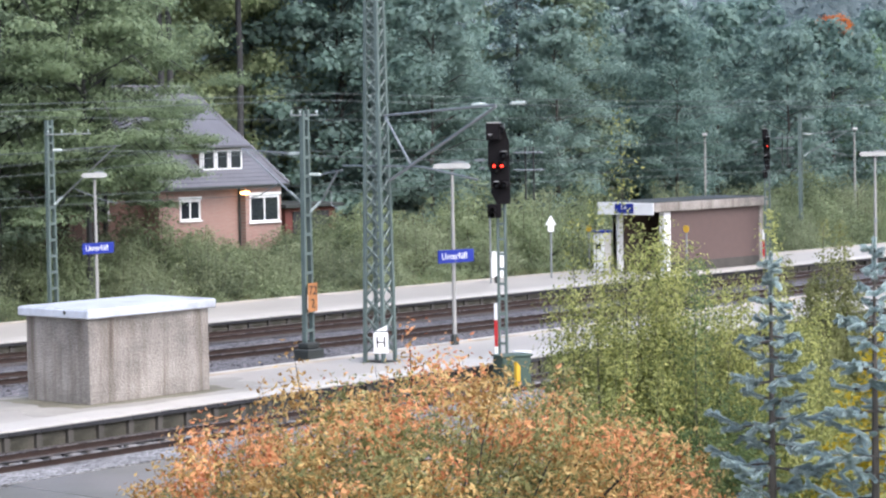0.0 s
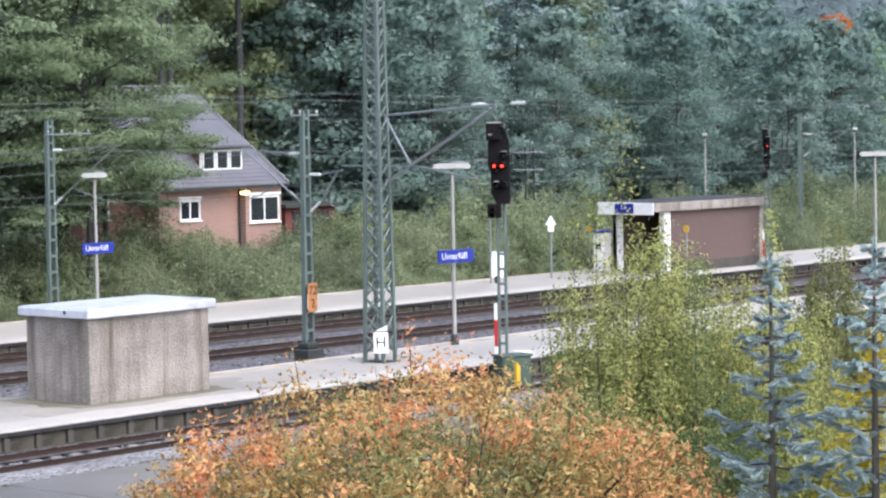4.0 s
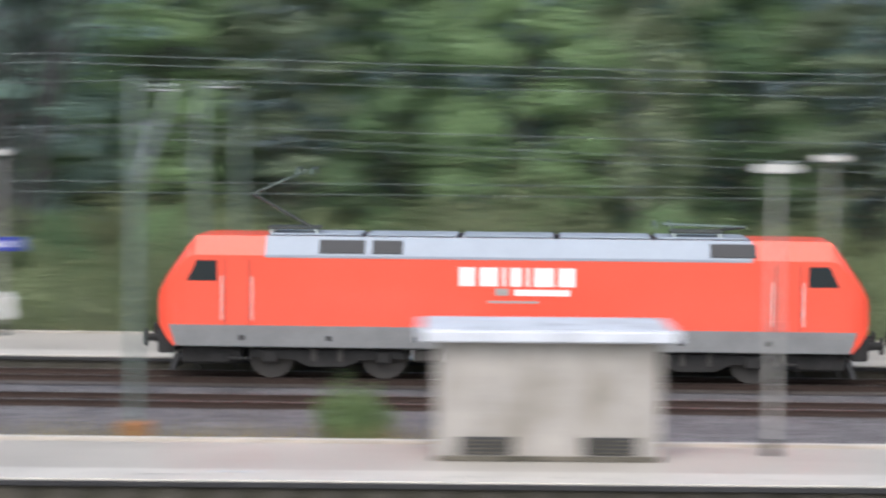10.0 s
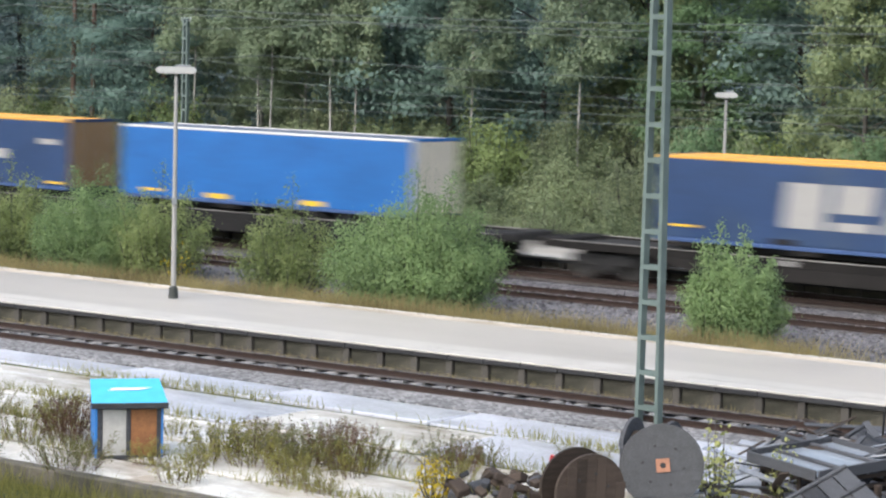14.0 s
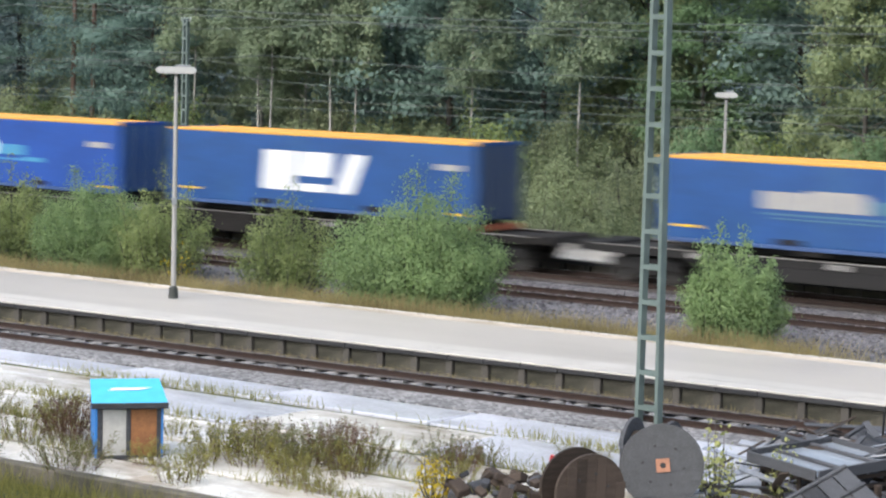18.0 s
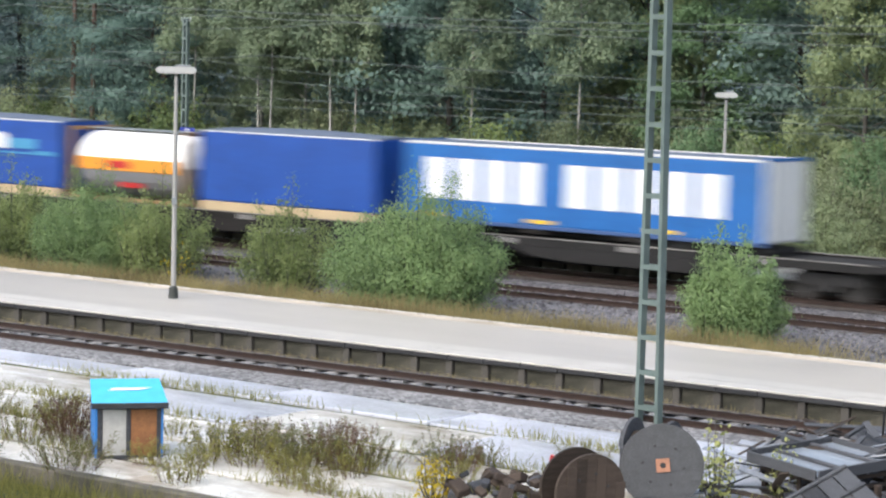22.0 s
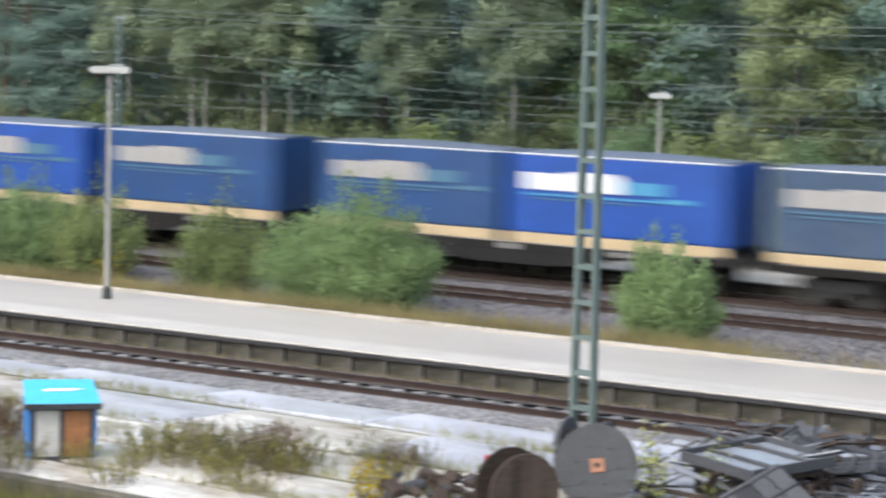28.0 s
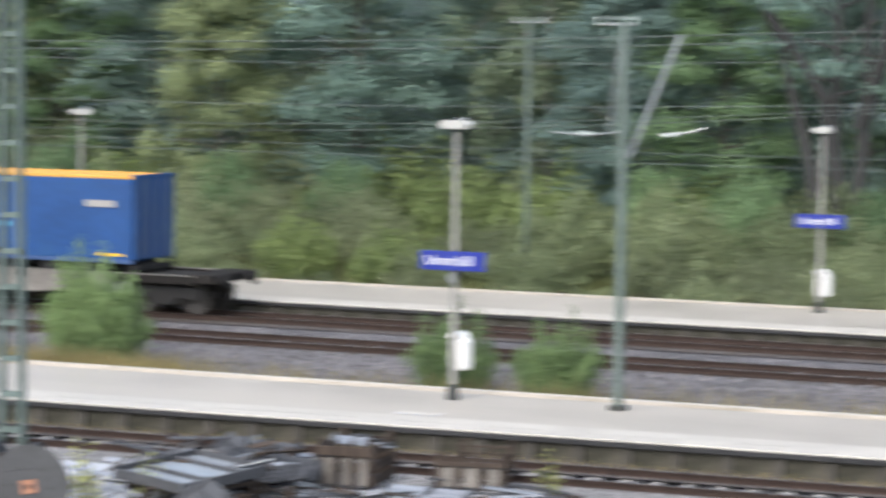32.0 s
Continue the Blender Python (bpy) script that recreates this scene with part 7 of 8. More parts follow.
def foreground():
    def turned(rng, u, d):
        if u > 0.82 and rng.random() < 0.06 + 0.30 * max(0, d[2]):
            return 2
        return 1 if rng.random() < (0.8 if u < 0.8 else 0.4) else 0
    leaf_mass("maple_tree", (18.8, 17.45, -0.45), "spreading maple in orange and yellow autumn leaf", "maple", 61, 3.75, 0.6, 5.38, 1150, 115, 0.31, 0.036,
              (("golden_leaf_mass", L_MAPLE, "golden orange leaves"), ("green_leaf_mass", L_MAPLE_G, "yellow-green inner leaves"), ("red_leaf_mass", L_MAPLE_R, "orange-red outer leaves")), turned, 0.42, 0.3, 0.05)

    for x, y, args, lab in ((29.0, 22.3, (64, 7.9, 1.85, 130, 1250, 0.036, L_WILLOW, 0.4, 0.05), "tall yellow-green young willow bush"),
                            (27.4, 22.0, (65, 6.9, 1.35, 76, 1150, 0.036, L_WILLOW, 0.4, 0.08), "slender yellow-green young willow bush"),
                            (30.5, 21.4, (69, 7.3, 1.5, 80, 1150, 0.036, L_WILLOW, 0.4, 0.08), "dense green young willow bush"),
                            (28.3, 21.0, (63, 5.6, 1.6, 74, 1050, 0.036, L_BUSH, 0.4, 0.2), "dark green young willow bush")):
        st, fo = shrub(*args)
        plant("willow_bush", (("branchwork", st), ("foliage", fo)), (x, y, -0.45), lab, "bush", "willow bushes")
    leaf_mass("yellow_bush", (22.1, 14.25, -0.45), "young tree with bright yellow leaves", "bush", 67, 0.95, 0.4, 5.6, 90, 80, 0.26, 0.042, (("foliage", L_YELLOW, "bright yellow leaves"), ("green_foliage", L_WILLOW, "yellow-green leaves")), lambda rng, u, d: int(rng.random() < 0.35), 0.55, 0.8, 0.15, 0.3)
    for nm, x, y, args, lab, sc in (
            ("green_bush", 43.6, 28.95, (66, 6.2, 1.3, 90, 1150, 0.042, L_OLIVE, 0.45, 0.05), "feathery olive-green bush behind the spruces", 1.0),
            ("green_bush", 41.0, 30.5, (70, 2.6, 2.2, 36, 150, 0.050, L_BUSH, 0.4, 0.6), "low green bush behind the spruces", 1.0),
            ("green_bush", 16.6, 22.6, (68, 1.35, 1.7, 34, 120, 0.030, L_SHRUB, 0.4, 0.9), "low weedy bush at the yard's edge", 1.0)):
        st, fo = shrub(*args)
        plant(nm, (("branchwork", st), ("foliage", fo)), (x, y, -0.45), lab, "bush", "", sc)
    for x, y, h, sd in ((19.65, 13.72, 6.75, 71), (20.0, 12.75, 6.9, 72)):
        spruce((x, y, -0.45), h, sd)


def leaf_mass(name, at, label, category, seed, r, z0, z1, n, per, rad, size, sets, pick, aspect=0.45, shoot=0.4, wave=0.12, cone=0.0):
    """A shrub or young tree: a domed mass of leaf sprays on thin branches, with loose shoots; sets: its kinds of leaves."""
    rng = np.random.default_rng(seed)
    ob = thing(name, at, label, category)
    s = Shape()
    for k in range(6):
        az = k * 1.05 + rng.uniform(-0.3, 0.3)
        c, d = math.cos(az), math.sin(az)
        s.tube([(c * 0.05, d * 0.05, 0), (c * r * 0.15, d * r * 0.15, z0 + 0.2 * (z1 - z0)), (c * r * 0.4, d * r * 0.4, z0 + 0.65 * (z1 - z0))], [0.06, 0.045, 0.02], 6)
    got = [([], [], []) for k in sets]
    ph = rng.uniform(0, 6.28, 4)
    for i in range(n):
        d = rng.normal(size=3)
        d[2] = abs(d[2]) - 0.25
        d /= np.linalg.norm(d)
        u = rng.uniform(0.35, 1.0) ** 0.45
        az = math.atan2(d[1], d[0])
        bulge = 1 + wave * (math.sin(3 * az + ph[0]) + math.sin(5 * az + ph[1] + 4 * d[2]))
        low = 0.35
        z = z0 + (z1 - z0) * (low + (1 - low) * d[2] * u * bulge if d[2] > 0 else low * (1 + d[2] * u))
        thin = 1 - cone * max(0.0, (z - z0) / (z1 - z0)) ** 1.5
        c = np.array([d[0] * r * u * bulge * thin, d[1] * r * u * bulge * thin, z])
        if i % 4 == 0:
            s.tube([(c[0] * 0.35, c[1] * 0.35, c[2] * 0.6), tuple(c * np.array([0.8, 0.8, 0.9])), tuple(c + d * rad * 0.6)], [0.016, 0.009, 0.003], 4)
        k = pick(rng, u, d)
        rr = rad * rng.uniform(0.65, 1.25)
        m, f, g = lump(rng, c, rr, rr * 0.85, per, 0.28, -0.8, 0.15, 1.5)
        for q, w in zip(got[k], (m, f + rng.normal(size=f.shape) * 0.35, g)):
            q.append(w)
        if u > 0.85 and d[2] > -0.1 and rng.random() < shoot:
            e = int(per * 0.3)
            w = rng.random((e, 1))
            tip = c + d * rad * rng.uniform(0.6, 1.2) + np.array([0, 0, rad * rng.uniform(0.5, 1.6)])
            s.tube([tuple(c), tuple(tip)], [0.006, 0.002], 3)
            k = pick(rng, 1.0, d)
            for q, w in zip(got[k], (c * (1 - w) + tip * w + rng.normal(size=(e, 3)) * size * 1.2, rng.normal(size=(e, 3)) + np.array([0, 0, 0.4]), np.ones(e))):
                q.append(w)
    tagged(part("branchwork", s, BARK_DARK, ob), kind="stuff")
    for (nm, lm, lab), q in zip(sets, got):
        if q[0]:
            m, f, g = (np.concatenate(w) for w in q)
            part(nm, leaves(nm, m, f, size, lm, aspect, rng, big=g), None, ob, lab)
    return ob


def spruce(at, h, seed):
    """Young blue spruce: whorls of boughs, each a fan of short shoots thickly set with needles."""
    rng = np.random.default_rng(seed)
    ob = thing("blue_spruce", at, "young blue spruce with tiered silvery boughs", "spruce", "spruces")
    s = Shape().tube([(0, 0, 0), (0, 0, h * 0.6), (0, 0, h)], [0.085, 0.045, 0.008], 7)
    pts, dirs = [], []

    def shoot(a, b, thick, start):
        ln = np.linalg.norm(b - a)
        m = int(1700 * ln * (1 - start)) + 10
        u = rng.uniform(start, 1.0, (m, 1))
        nd = rng.normal(size=(m, 3)) + np.array([0, 0, 0.45])
        nd /= np.linalg.norm(nd, axis=1, keepdims=True)
        pts.append(a * (1 - u) + b * u + nd * thick)
        dirs.append(np.cross(nd, b - a) + rng.normal(size=(m, 3)) * 0.01)
        s.tube([tuple(a), tuple(b)], [0.005, 0.002], 3)

    z, tier = h - 0.14, 0
    up = np.array([0.0, 0.0, 1.0])
    shoot(up * (h - 0.45), up * h, 0.016, 0.1)
    while z > h - 5.0:
        f = h - z
        strong = tier % 2 == 0
        n = 5 if strong else 4
        ln = min(0.80, 0.07 + 0.36 * f) * (1.0 if strong else 0.62)
        for k in range(n):
            az = 6.283 * (k + rng.uniform(-0.2, 0.2)) / n + tier * 0.7
            d = np.array([math.cos(az), math.sin(az), 0.0])
            side = np.array([-d[1], d[0], 0])
            l1 = ln * rng.uniform(0.6, 1.15)
            root = up * (z + rng.uniform(-0.05, 0.05))
            mid = root + d * l1 * 0.5 - up * 0.06 * l1
            tip = root + d * l1 + up * rng.uniform(-0.02, 0.22) * l1
            s.tube([tuple(root), tuple(mid), tuple(tip)], [0.012, 0.008, 0.003], 4)
            shoot(mid, tip, 0.017, 0.0)
            step = 0.085 / max(l1, 0.1)
            u = 0.3
            while u < 0.95:
                p0 = mid * (2 - 2 * u) + tip * (2 * u - 1) if u > 0.5 else root * (1 - 2 * u) + mid * 2 * u
                for sd in (-1, 1):
                    if rng.random() < 0.86:
                        tl = (0.06 + 0.26 * l1 * (1.1 - u)) * rng.uniform(0.7, 1.2)
                        end = p0 + (d * 0.7 + side * sd * rng.uniform(0.6, 1.0)) * tl + up * rng.uniform(-0.07, 0.06)
                        shoot(p0, end, 0.015, 0.15)
                        if tl > 0.13:
                            q = p0 * 0.45 + end * 0.55
                            shoot(q, q + d * tl * 0.5 + up * rng.uniform(-0.05, 0.03), 0.014, 0.1)
                u += step
        z -= (0.15 if strong else 0.19) + 0.006 * tier
        tier += 1
    part("trunk", s, BARK, ob)
    part("needles", leaves("needles", np.concatenate(pts), np.concatenate(dirs), 0.017, L_SPRUCE, 0.3, rng), None, ob)


wood()
hedge()
grasses()
foreground()


# ------------------------------------------------------------ buildings
def window(parent, x0, x1, z0, z1, y, bars=1, name="window", sill=True, frame=None):
    """A framed window set in a wall that faces -y: frame bars, panes and a sill."""
    fm = frame or WHITE
    w = part(name, Shape().cbox(x0, x1, y - 0.05, y + 0.02, z0, z0 + 0.09, 0.01).cbox(x0, x1, y - 0.05, y + 0.02, z1 - 0.09, z1, 0.01)
             .cbox(x0, x0 + 0.09, y - 0.05, y + 0.02, z0 + 0.09, z1 - 0.09, 0.01).cbox(x1 - 0.09, x1, y - 0.05, y + 0.02, z0 + 0.09, z1 - 0.09, 0.01), fm, parent, "white window frame")
    n = bars + 1
    for k in range(n):
        a = x0 + 0.09 + (x1 - x0 - 0.18) * k / n
        b = x0 + 0.09 + (x1 - x0 - 0.18) * (k + 1) / n
        part("pane", Shape().box(a, b, y - 0.005, y + 0.005, z0 + 0.09, z1 - 0.09), PANE, w)
        if k:
            part("mullion", Shape().cbox(a - 0.045, a + 0.045, y - 0.045, y - 0.008, z0 + 0.09, z1 - 0.09, 0.01), fm, w)
    if sill:
        part("sill", Shape().cbox(x0 - 0.06, x1 + 0.06, y - 0.14, y + 0.0, z0 - 0.07, z0 - 0.003, 0.01), fm, w)
    return w


def wall_with_holes(x0, x1, z0, z1, y0, y1, holes):
    """A wall along x, cut by rectangular openings (x0, x1, z0, z1) that do not overlap in x."""
    s = Shape()
    x = x0
    for a, b, c, d in sorted(holes):
        s.box(x, a, y0, y1, z0, z1)
        s.box(a, b, y0, y1, z0, c)
        s.box(a, b, y0, y1, d, z1)
        x = b
    return s.box(x, x1, y0, y1, z0, z1)


def house():
    gz = 1.35
    ob = thing("brick_house", (0, 0, 0), "brick house with steep dark tiled roof and white dormer", "house")
    X0h, X1h, Yf, Yb = 74.6, 82.12, 87.0, 95.0
    eave, ridge = 4.68, 9.42
    holes = [(75.9, 77.2, 2.98, 3.95)]
    part("front_wall", wall_with_holes(X0h, 79.75, gz - 1, eave, Yf, Yf + 0.3, holes), BRICK, ob)
    part("bay_wall", wall_with_holes(79.75, X1h, gz - 1, eave, Yf - 0.45, Yf - 0.15, [(80.0, 81.98, 2.74, 4.02)]), BRICK, ob)
    part("bay_side", Shape().box(79.75, 80.0, Yf - 0.15, Yf + 0.3, gz - 1, eave), BRICK, ob)
    part("side_wall", Shape().box(X1h - 0.3, X1h, Yf - 0.15, Yb, gz - 1, eave), BRICK, ob)
    part("side_wall", Shape().box(X0h, X0h + 0.3, Yf + 0.3, Yb, gz - 1, eave), BRICK, ob)
    part("rear_wall", Shape().box(X0h, X1h, Yb - 0.3, Yb, gz - 1, eave), BRICK, ob)
    window(ob, 75.9, 77.2, 2.98, 3.95, Yf + 0.02, 1)
    window(ob, 80.0, 81.98, 2.74, 4.02, Yf - 0.43, 1)
    part("shutter_box", Shape().cbox(75.82, 77.28, Yf - 0.08, Yf + 0.01, 3.96, 4.12, 0.02), WHITE, ob)
    part("shutter_box", Shape().cbox(79.92, 82.08, Yf - 0.53, Yf - 0.44, 4.025, 4.2, 0.02), WHITE, ob)
    part("downpipe", Shape().cyl((79.65, Yf - 0.1, gz), (79.65, Yf - 0.1, eave), 0.05, n=8), MAST_DARK, ob)
    part("porch_lamp", Shape().cyl((79.65, Yf - 0.55, 4.12), (79.65, Yf - 0.55, 4.3), 0.12, 0.09, n=10).cyl((79.4, Yf - 0.5, 4.2), (79.95, Yf - 0.5, 4.2), 0.07, n=8), WARM_LIGHT, ob, "lit warm porch lamp")
    # roof: two slopes and a steep hip at one end, laid in courses
    ex0, ex1, ey0, ey1 = 73.9, 82.4, Yf - 0.72, Yb + 0.6
    rx1, ry = 80.12, 91.0
    n = 26
    for k in range(n):
        u0, u1 = k / n, (k + 1) / n + 0.012
        ya, yb_ = ey0 + (ry - ey0) * u0, ey0 + (ry - ey0) * u1
        za, zb = eave - 0.12 + (ridge - eave + 0.12) * u0, eave - 0.12 + (ridge - eave + 0.12) * u1
        xa, xb = ex1 + (rx1 - ex1) * u0, ex1 + (rx1 - ex1) * u1
        s = Shape().add([(ex0, ya, za + 0.05), (xa, ya, za + 0.05), (xb, yb_, zb + 0.01), (ex0, yb_, zb + 0.01), (ex0, ya, za - 0.03), (xa, ya, za - 0.03), (xb, yb_, zb - 0.05), (ex0, yb_, zb - 0.05)],
                        [(0, 1, 2, 3), (7, 6, 5, 4), (0, 4, 5, 1), (1, 5, 6, 2), (2, 6, 7, 3), (3, 7, 4, 0)])
        part("tile_course", s, ROOF, ob)
    part("rear_slope", Shape().add([(ex0, ry, ridge), (rx1, ry, ridge), (ex1, ey1, eave - 0.1), (ex0, ey1, eave - 0.1)], [(0, 1, 2, 3)]), ROOF, ob)
    part("hip_slope", Shape().add([(ex1, ey0, eave - 0.1), (ex1, ey1, eave - 0.1), (rx1, ry, ridge)], [(0, 1, 2)]), ROOF, ob)
    part("ridge_cap", Shape().tube([(ex0, ry, ridge + 0.02), (rx1, ry, ridge + 0.02)], 0.1, 6), ROOF, ob)
    part("hip_cap", Shape().tube([(rx1, ry, ridge + 0.02), (ex1, ey0, eave - 0.05)], 0.09, 6), ROOF, ob)
    part("gutter", Shape().tube([(ex0, ey0 - 0.05, eave - 0.16), (ex1, ey0 - 0.05, eave - 0.14)], 0.07, 6), MAST_DARK, ob)
    part("soffit", Shape().box(ex0, ex1 - 0.1, ey0 + 0.05, Yf + 0.2, eave - 0.2, eave - 0.14), OLD_WOOD, ob)
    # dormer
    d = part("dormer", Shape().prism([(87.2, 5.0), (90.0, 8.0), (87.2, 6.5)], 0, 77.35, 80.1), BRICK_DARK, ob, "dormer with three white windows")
    part("dormer_roof", Shape().prism([(86.8, 6.42), (89.95, 8.12), (89.95, 8.30), (86.8, 6.55)], 0, 77.1, 80.35), ROOF, d)
    part("dormer_gutter", Shape().tube([(77.1, 86.78, 6.43), (80.35, 86.78, 6.43)], 0.05, 6), MAST_DARK, d)
    part("dormer_front", Shape().cbox(77.36, 80.09, 87.12, 87.196, 5.25, 6.40, 0.02), WHITE, d)
    for k in range(3):
        window(ob, 77.45 + 0.87 * k, 78.27 + 0.87 * k, 5.34, 6.34, 87.06, 0, "dormer_window", False)
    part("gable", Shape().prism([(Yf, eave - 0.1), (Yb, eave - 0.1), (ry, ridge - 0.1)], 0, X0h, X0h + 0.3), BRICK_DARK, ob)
    part("wing_roof", Shape().prism([(87.2, 4.82), (91.0, 6.5), (95.4, 4.82), (91.0, 6.3)], 0, 69.0, 73.85), ROOF, ob, "low tiled roof of the wing")
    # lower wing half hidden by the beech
    part("wing_wall", wall_with_holes(70.0, X0h, gz - 1, 4.8, 88.0, 88.3, [(71.35, 72.4, 3.2, 4.36)]), BRICK_DARK, ob, "darker brickwork")
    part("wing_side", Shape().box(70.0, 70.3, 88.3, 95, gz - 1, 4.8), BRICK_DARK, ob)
    window(ob, 71.35, 72.4, 3.2, 4.36, 88.02, 0)
    g = thing("garage", (85.2, 89.5, 1.2), "low dark red timber garage beside the house", "garage")
    part("front_wall", Shape().box(0, 3.6, 0, 0.2, -1, 2.0), MATS["dark_red_boards"], g)
    part("side_wall", Shape().box(0, 0.2, 0.2, 4, -1, 2.0), MATS["dark_red_boards"], g)
    part("roof", Shape().cbox(-0.3, 3.9, -0.4, 4.3, 2.0, 2.2, 0.03), MAST_DARK, g)
    part("door", Shape().cbox(0.5, 3.1, -0.05, -0.003, -0.2, 1.8, 0.02), BARK_DARK, g)


mat("dark_red_boards", (0.16, 0.05, 0.04), 0.8, var=0.25, scale=2, fine=20)


def bunker(name, at, w, d, h, turn, label, over=0.32, vents=True):
    """A windowless pebbledash stair housing with a flat white roof slab."""
    ob = thing(name, at, label, "stair housing", "stair housings", turn=turn)
    part("wall_block", Shape().cbox(0, w, 0, d, 0, h, 0.02), BEIGE_WALL if vents else PEBBLE, ob)
    if vents:
        part("plinth", Shape().cbox(-0.015, w + 0.015, -0.015, d + 0.015, 0, 0.12, 0.02), WALL_DARK, ob)
    part("roof_slab", Shape().cbox(-over, w + over, -over, d + over, h + 0.004, h + 0.24, 0.03), WHITE_CAP, ob, "white flat roof slab")
    part("roof_film", Shape().cbox(-over + 0.06, w + over - 0.06, -over + 0.06, d + over - 0.06, h + 0.242, h + 0.26, 0.01), WHITE_CAP, ob)
    if vents:
        for x in (0.22 * w, 0.78 * w):
            v = part("vent", Shape().cbox(x - 0.55, x + 0.55, -0.03, -0.016, 0.14, 0.50, 0.006), GRILLE, ob, "dark louvred vent")
            for k in range(4):
                part("louvre", Shape().box(x - 0.5, x + 0.5, -0.045, -0.031, 0.17 + 0.08 * k, 0.20 + 0.08 * k), WALL_DARK, v)
    else:
        part("roof_outlet", Shape().cyl((-over - 0.02, 0.3 * d, h + 0.15), (-over + 0.02, 0.3 * d, h + 0.15), 0.05, n=8), MAST_DARK, ob)
    return ob


def shelter():
    """Open-fronted subway entrance on the far platform: brown clad box with a white fascia."""
    ob = thing("subway_entrance", (87.95, 67.75, Z_F), "brown clad subway entrance with flat roof and white fascia", "shelter")
    L, D, H_ = 8.35, 2.7, 2.85
    part("near_wall", Shape().box(1.1, L, 0.0, 0.22, 0.45, H_), SHELTER_TILE, ob, "brown clad wall")
    part("wall_base", Shape().cbox(1.1, L + 0.02, -0.04, 0.24, 0, 0.449, 0.02), PILLAR, ob)
    part("far_wall", Shape().box(0.2, L, D - 0.22, D, 0, H_), SHELTER_TILE, ob)
    part("end_wall", Shape().box(L - 0.2, L, 0.22, D - 0.22, 0, H_), PILLAR, ob)
    part("end_post", Shape().cbox(L - 0.25, L + 0.06, -0.06, 0.26, 0, H_, 0.02), PEBBLE, ob)
    for y in (0.0, D - 0.3):
        part("front_post", Shape().cbox(0.62 if y < 1 else 0.2, 1.098 if y < 1 else 0.6, y - 0.02, y + 0.3, 0, H_, 0.02), WHITE, ob, "white post")
    part("roof_slab", Shape().cbox(-0.5, L + 0.2, -0.25, D + 0.25, H_, H_ + 0.42, 0.03), PEBBLE, ob)
    part("roof_film", Shape().cbox(-0.4, L + 0.1, -0.15, D + 0.15, H_ + 0.42, H_ + 0.47, 0.02), MAST_DARK, ob)
    fas = part("fascia", Shape().cbox(-0.56, -0.503, -0.28, D + 0.28, H_ - 0.12, H_ + 0.45, 0.01), WHITE, ob, "white front fascia")
    part("sign", Shape().cbox(-0.59, -0.562, 0.85, 1.95, H_ - 0.06, H_ + 0.40, 0.01), SIGN_BLUE, fas)
    t = lettering("5-6", 0.26, (-0.60, 1.4, H_ + 0.22), WHITE, fas, -90)
    part("stair_rail", Shape().tube([(1.0, 0.6, 0.9), (6.0, 0.6, 0.2)], 0.03, 6), GALV, ob)
    part("inner_floor", Shape().box(0.3, L - 0.2, 0.24, D - 0.24, 0.001, 0.02), WALL_DARK, ob)
    k = thing("ticket_machine", (87.3, 70.25, Z_F), "tall white and grey ticket machine beside the entrance", "ticket machine")
    part("body", Shape().cbox(0, 0.5, 0, 0.7, 0, 1.88, 0.03), DOOR_GREY, k)
    part("side_panel", Shape().cbox(-0.03, -0.004, 0.05, 0.65, 0.1, 1.84, 0.01), WHITE, k)
    part("hood", Shape().cbox(-0.1, 0.55, -0.05, 0.75, 1.882, 1.98, 0.02), SIGN_BLUE, k)
    part("screen", Shape().cbox(-0.045, -0.031, 0.2, 0.5, 1.1, 1.35, 0.004), PANE, k)


house()
bunker("stair_housing", (39.5, 48.95, Z_P), 4.3, 2.5, 2.25, 2.2, "grey pebbledash stair housing with streaked walls and white roof", 0.16, False)
bunker("stair_housing", (-2.2, 47.5, Z_P), 4.45, 2.3, 2.40, 3, "beige rendered stair housing with white roof and dark vents")
bunker("stair_housing", (18.4, 69.0, Z_F), 4.7, 2.3, 2.25, 0, "beige rendered stair housing on the far platform")
def damp_stain(name, x0, x1, y0, y1, grow_by, z, material, seed):
    """An irregular thin film of damp dirt on the paving round a rectangle."""
    rng = random.Random(seed)
    ring = []
    for k in range(72):
        a = 2 * math.pi * k / 72
        c, d = math.cos(a), math.sin(a)
        m = 1 / max(abs(c), abs(d))
        g = grow_by * (0.75 + 0.5 * noise.noise((c * 2.2 + seed, d * 2.2, 0)) + rng.uniform(-0.08, 0.08))
        ring.append(((x0 + x1) / 2 + c * m * ((x1 - x0) / 2 + g * 1.7), (y0 + y1) / 2 + d * m * ((y1 - y0) / 2 + g * 0.8)))
    tagged(part(name, Shape().prism(ring, 2, z - 0.002, z), material), "damp mossy dirt on the paving round the stair housing", "stain", kind="structure")


damp_stain("damp_patch", 39.4, 43.8, 48.9, 51.5, 1.5, Z_P + 0.005, DAMP, 3)
damp_stain("damp_patch", 39.4, 43.8, 48.9, 51.5, 0.55, Z_P + 0.010, DAMP_DARK, 5)
shelter()


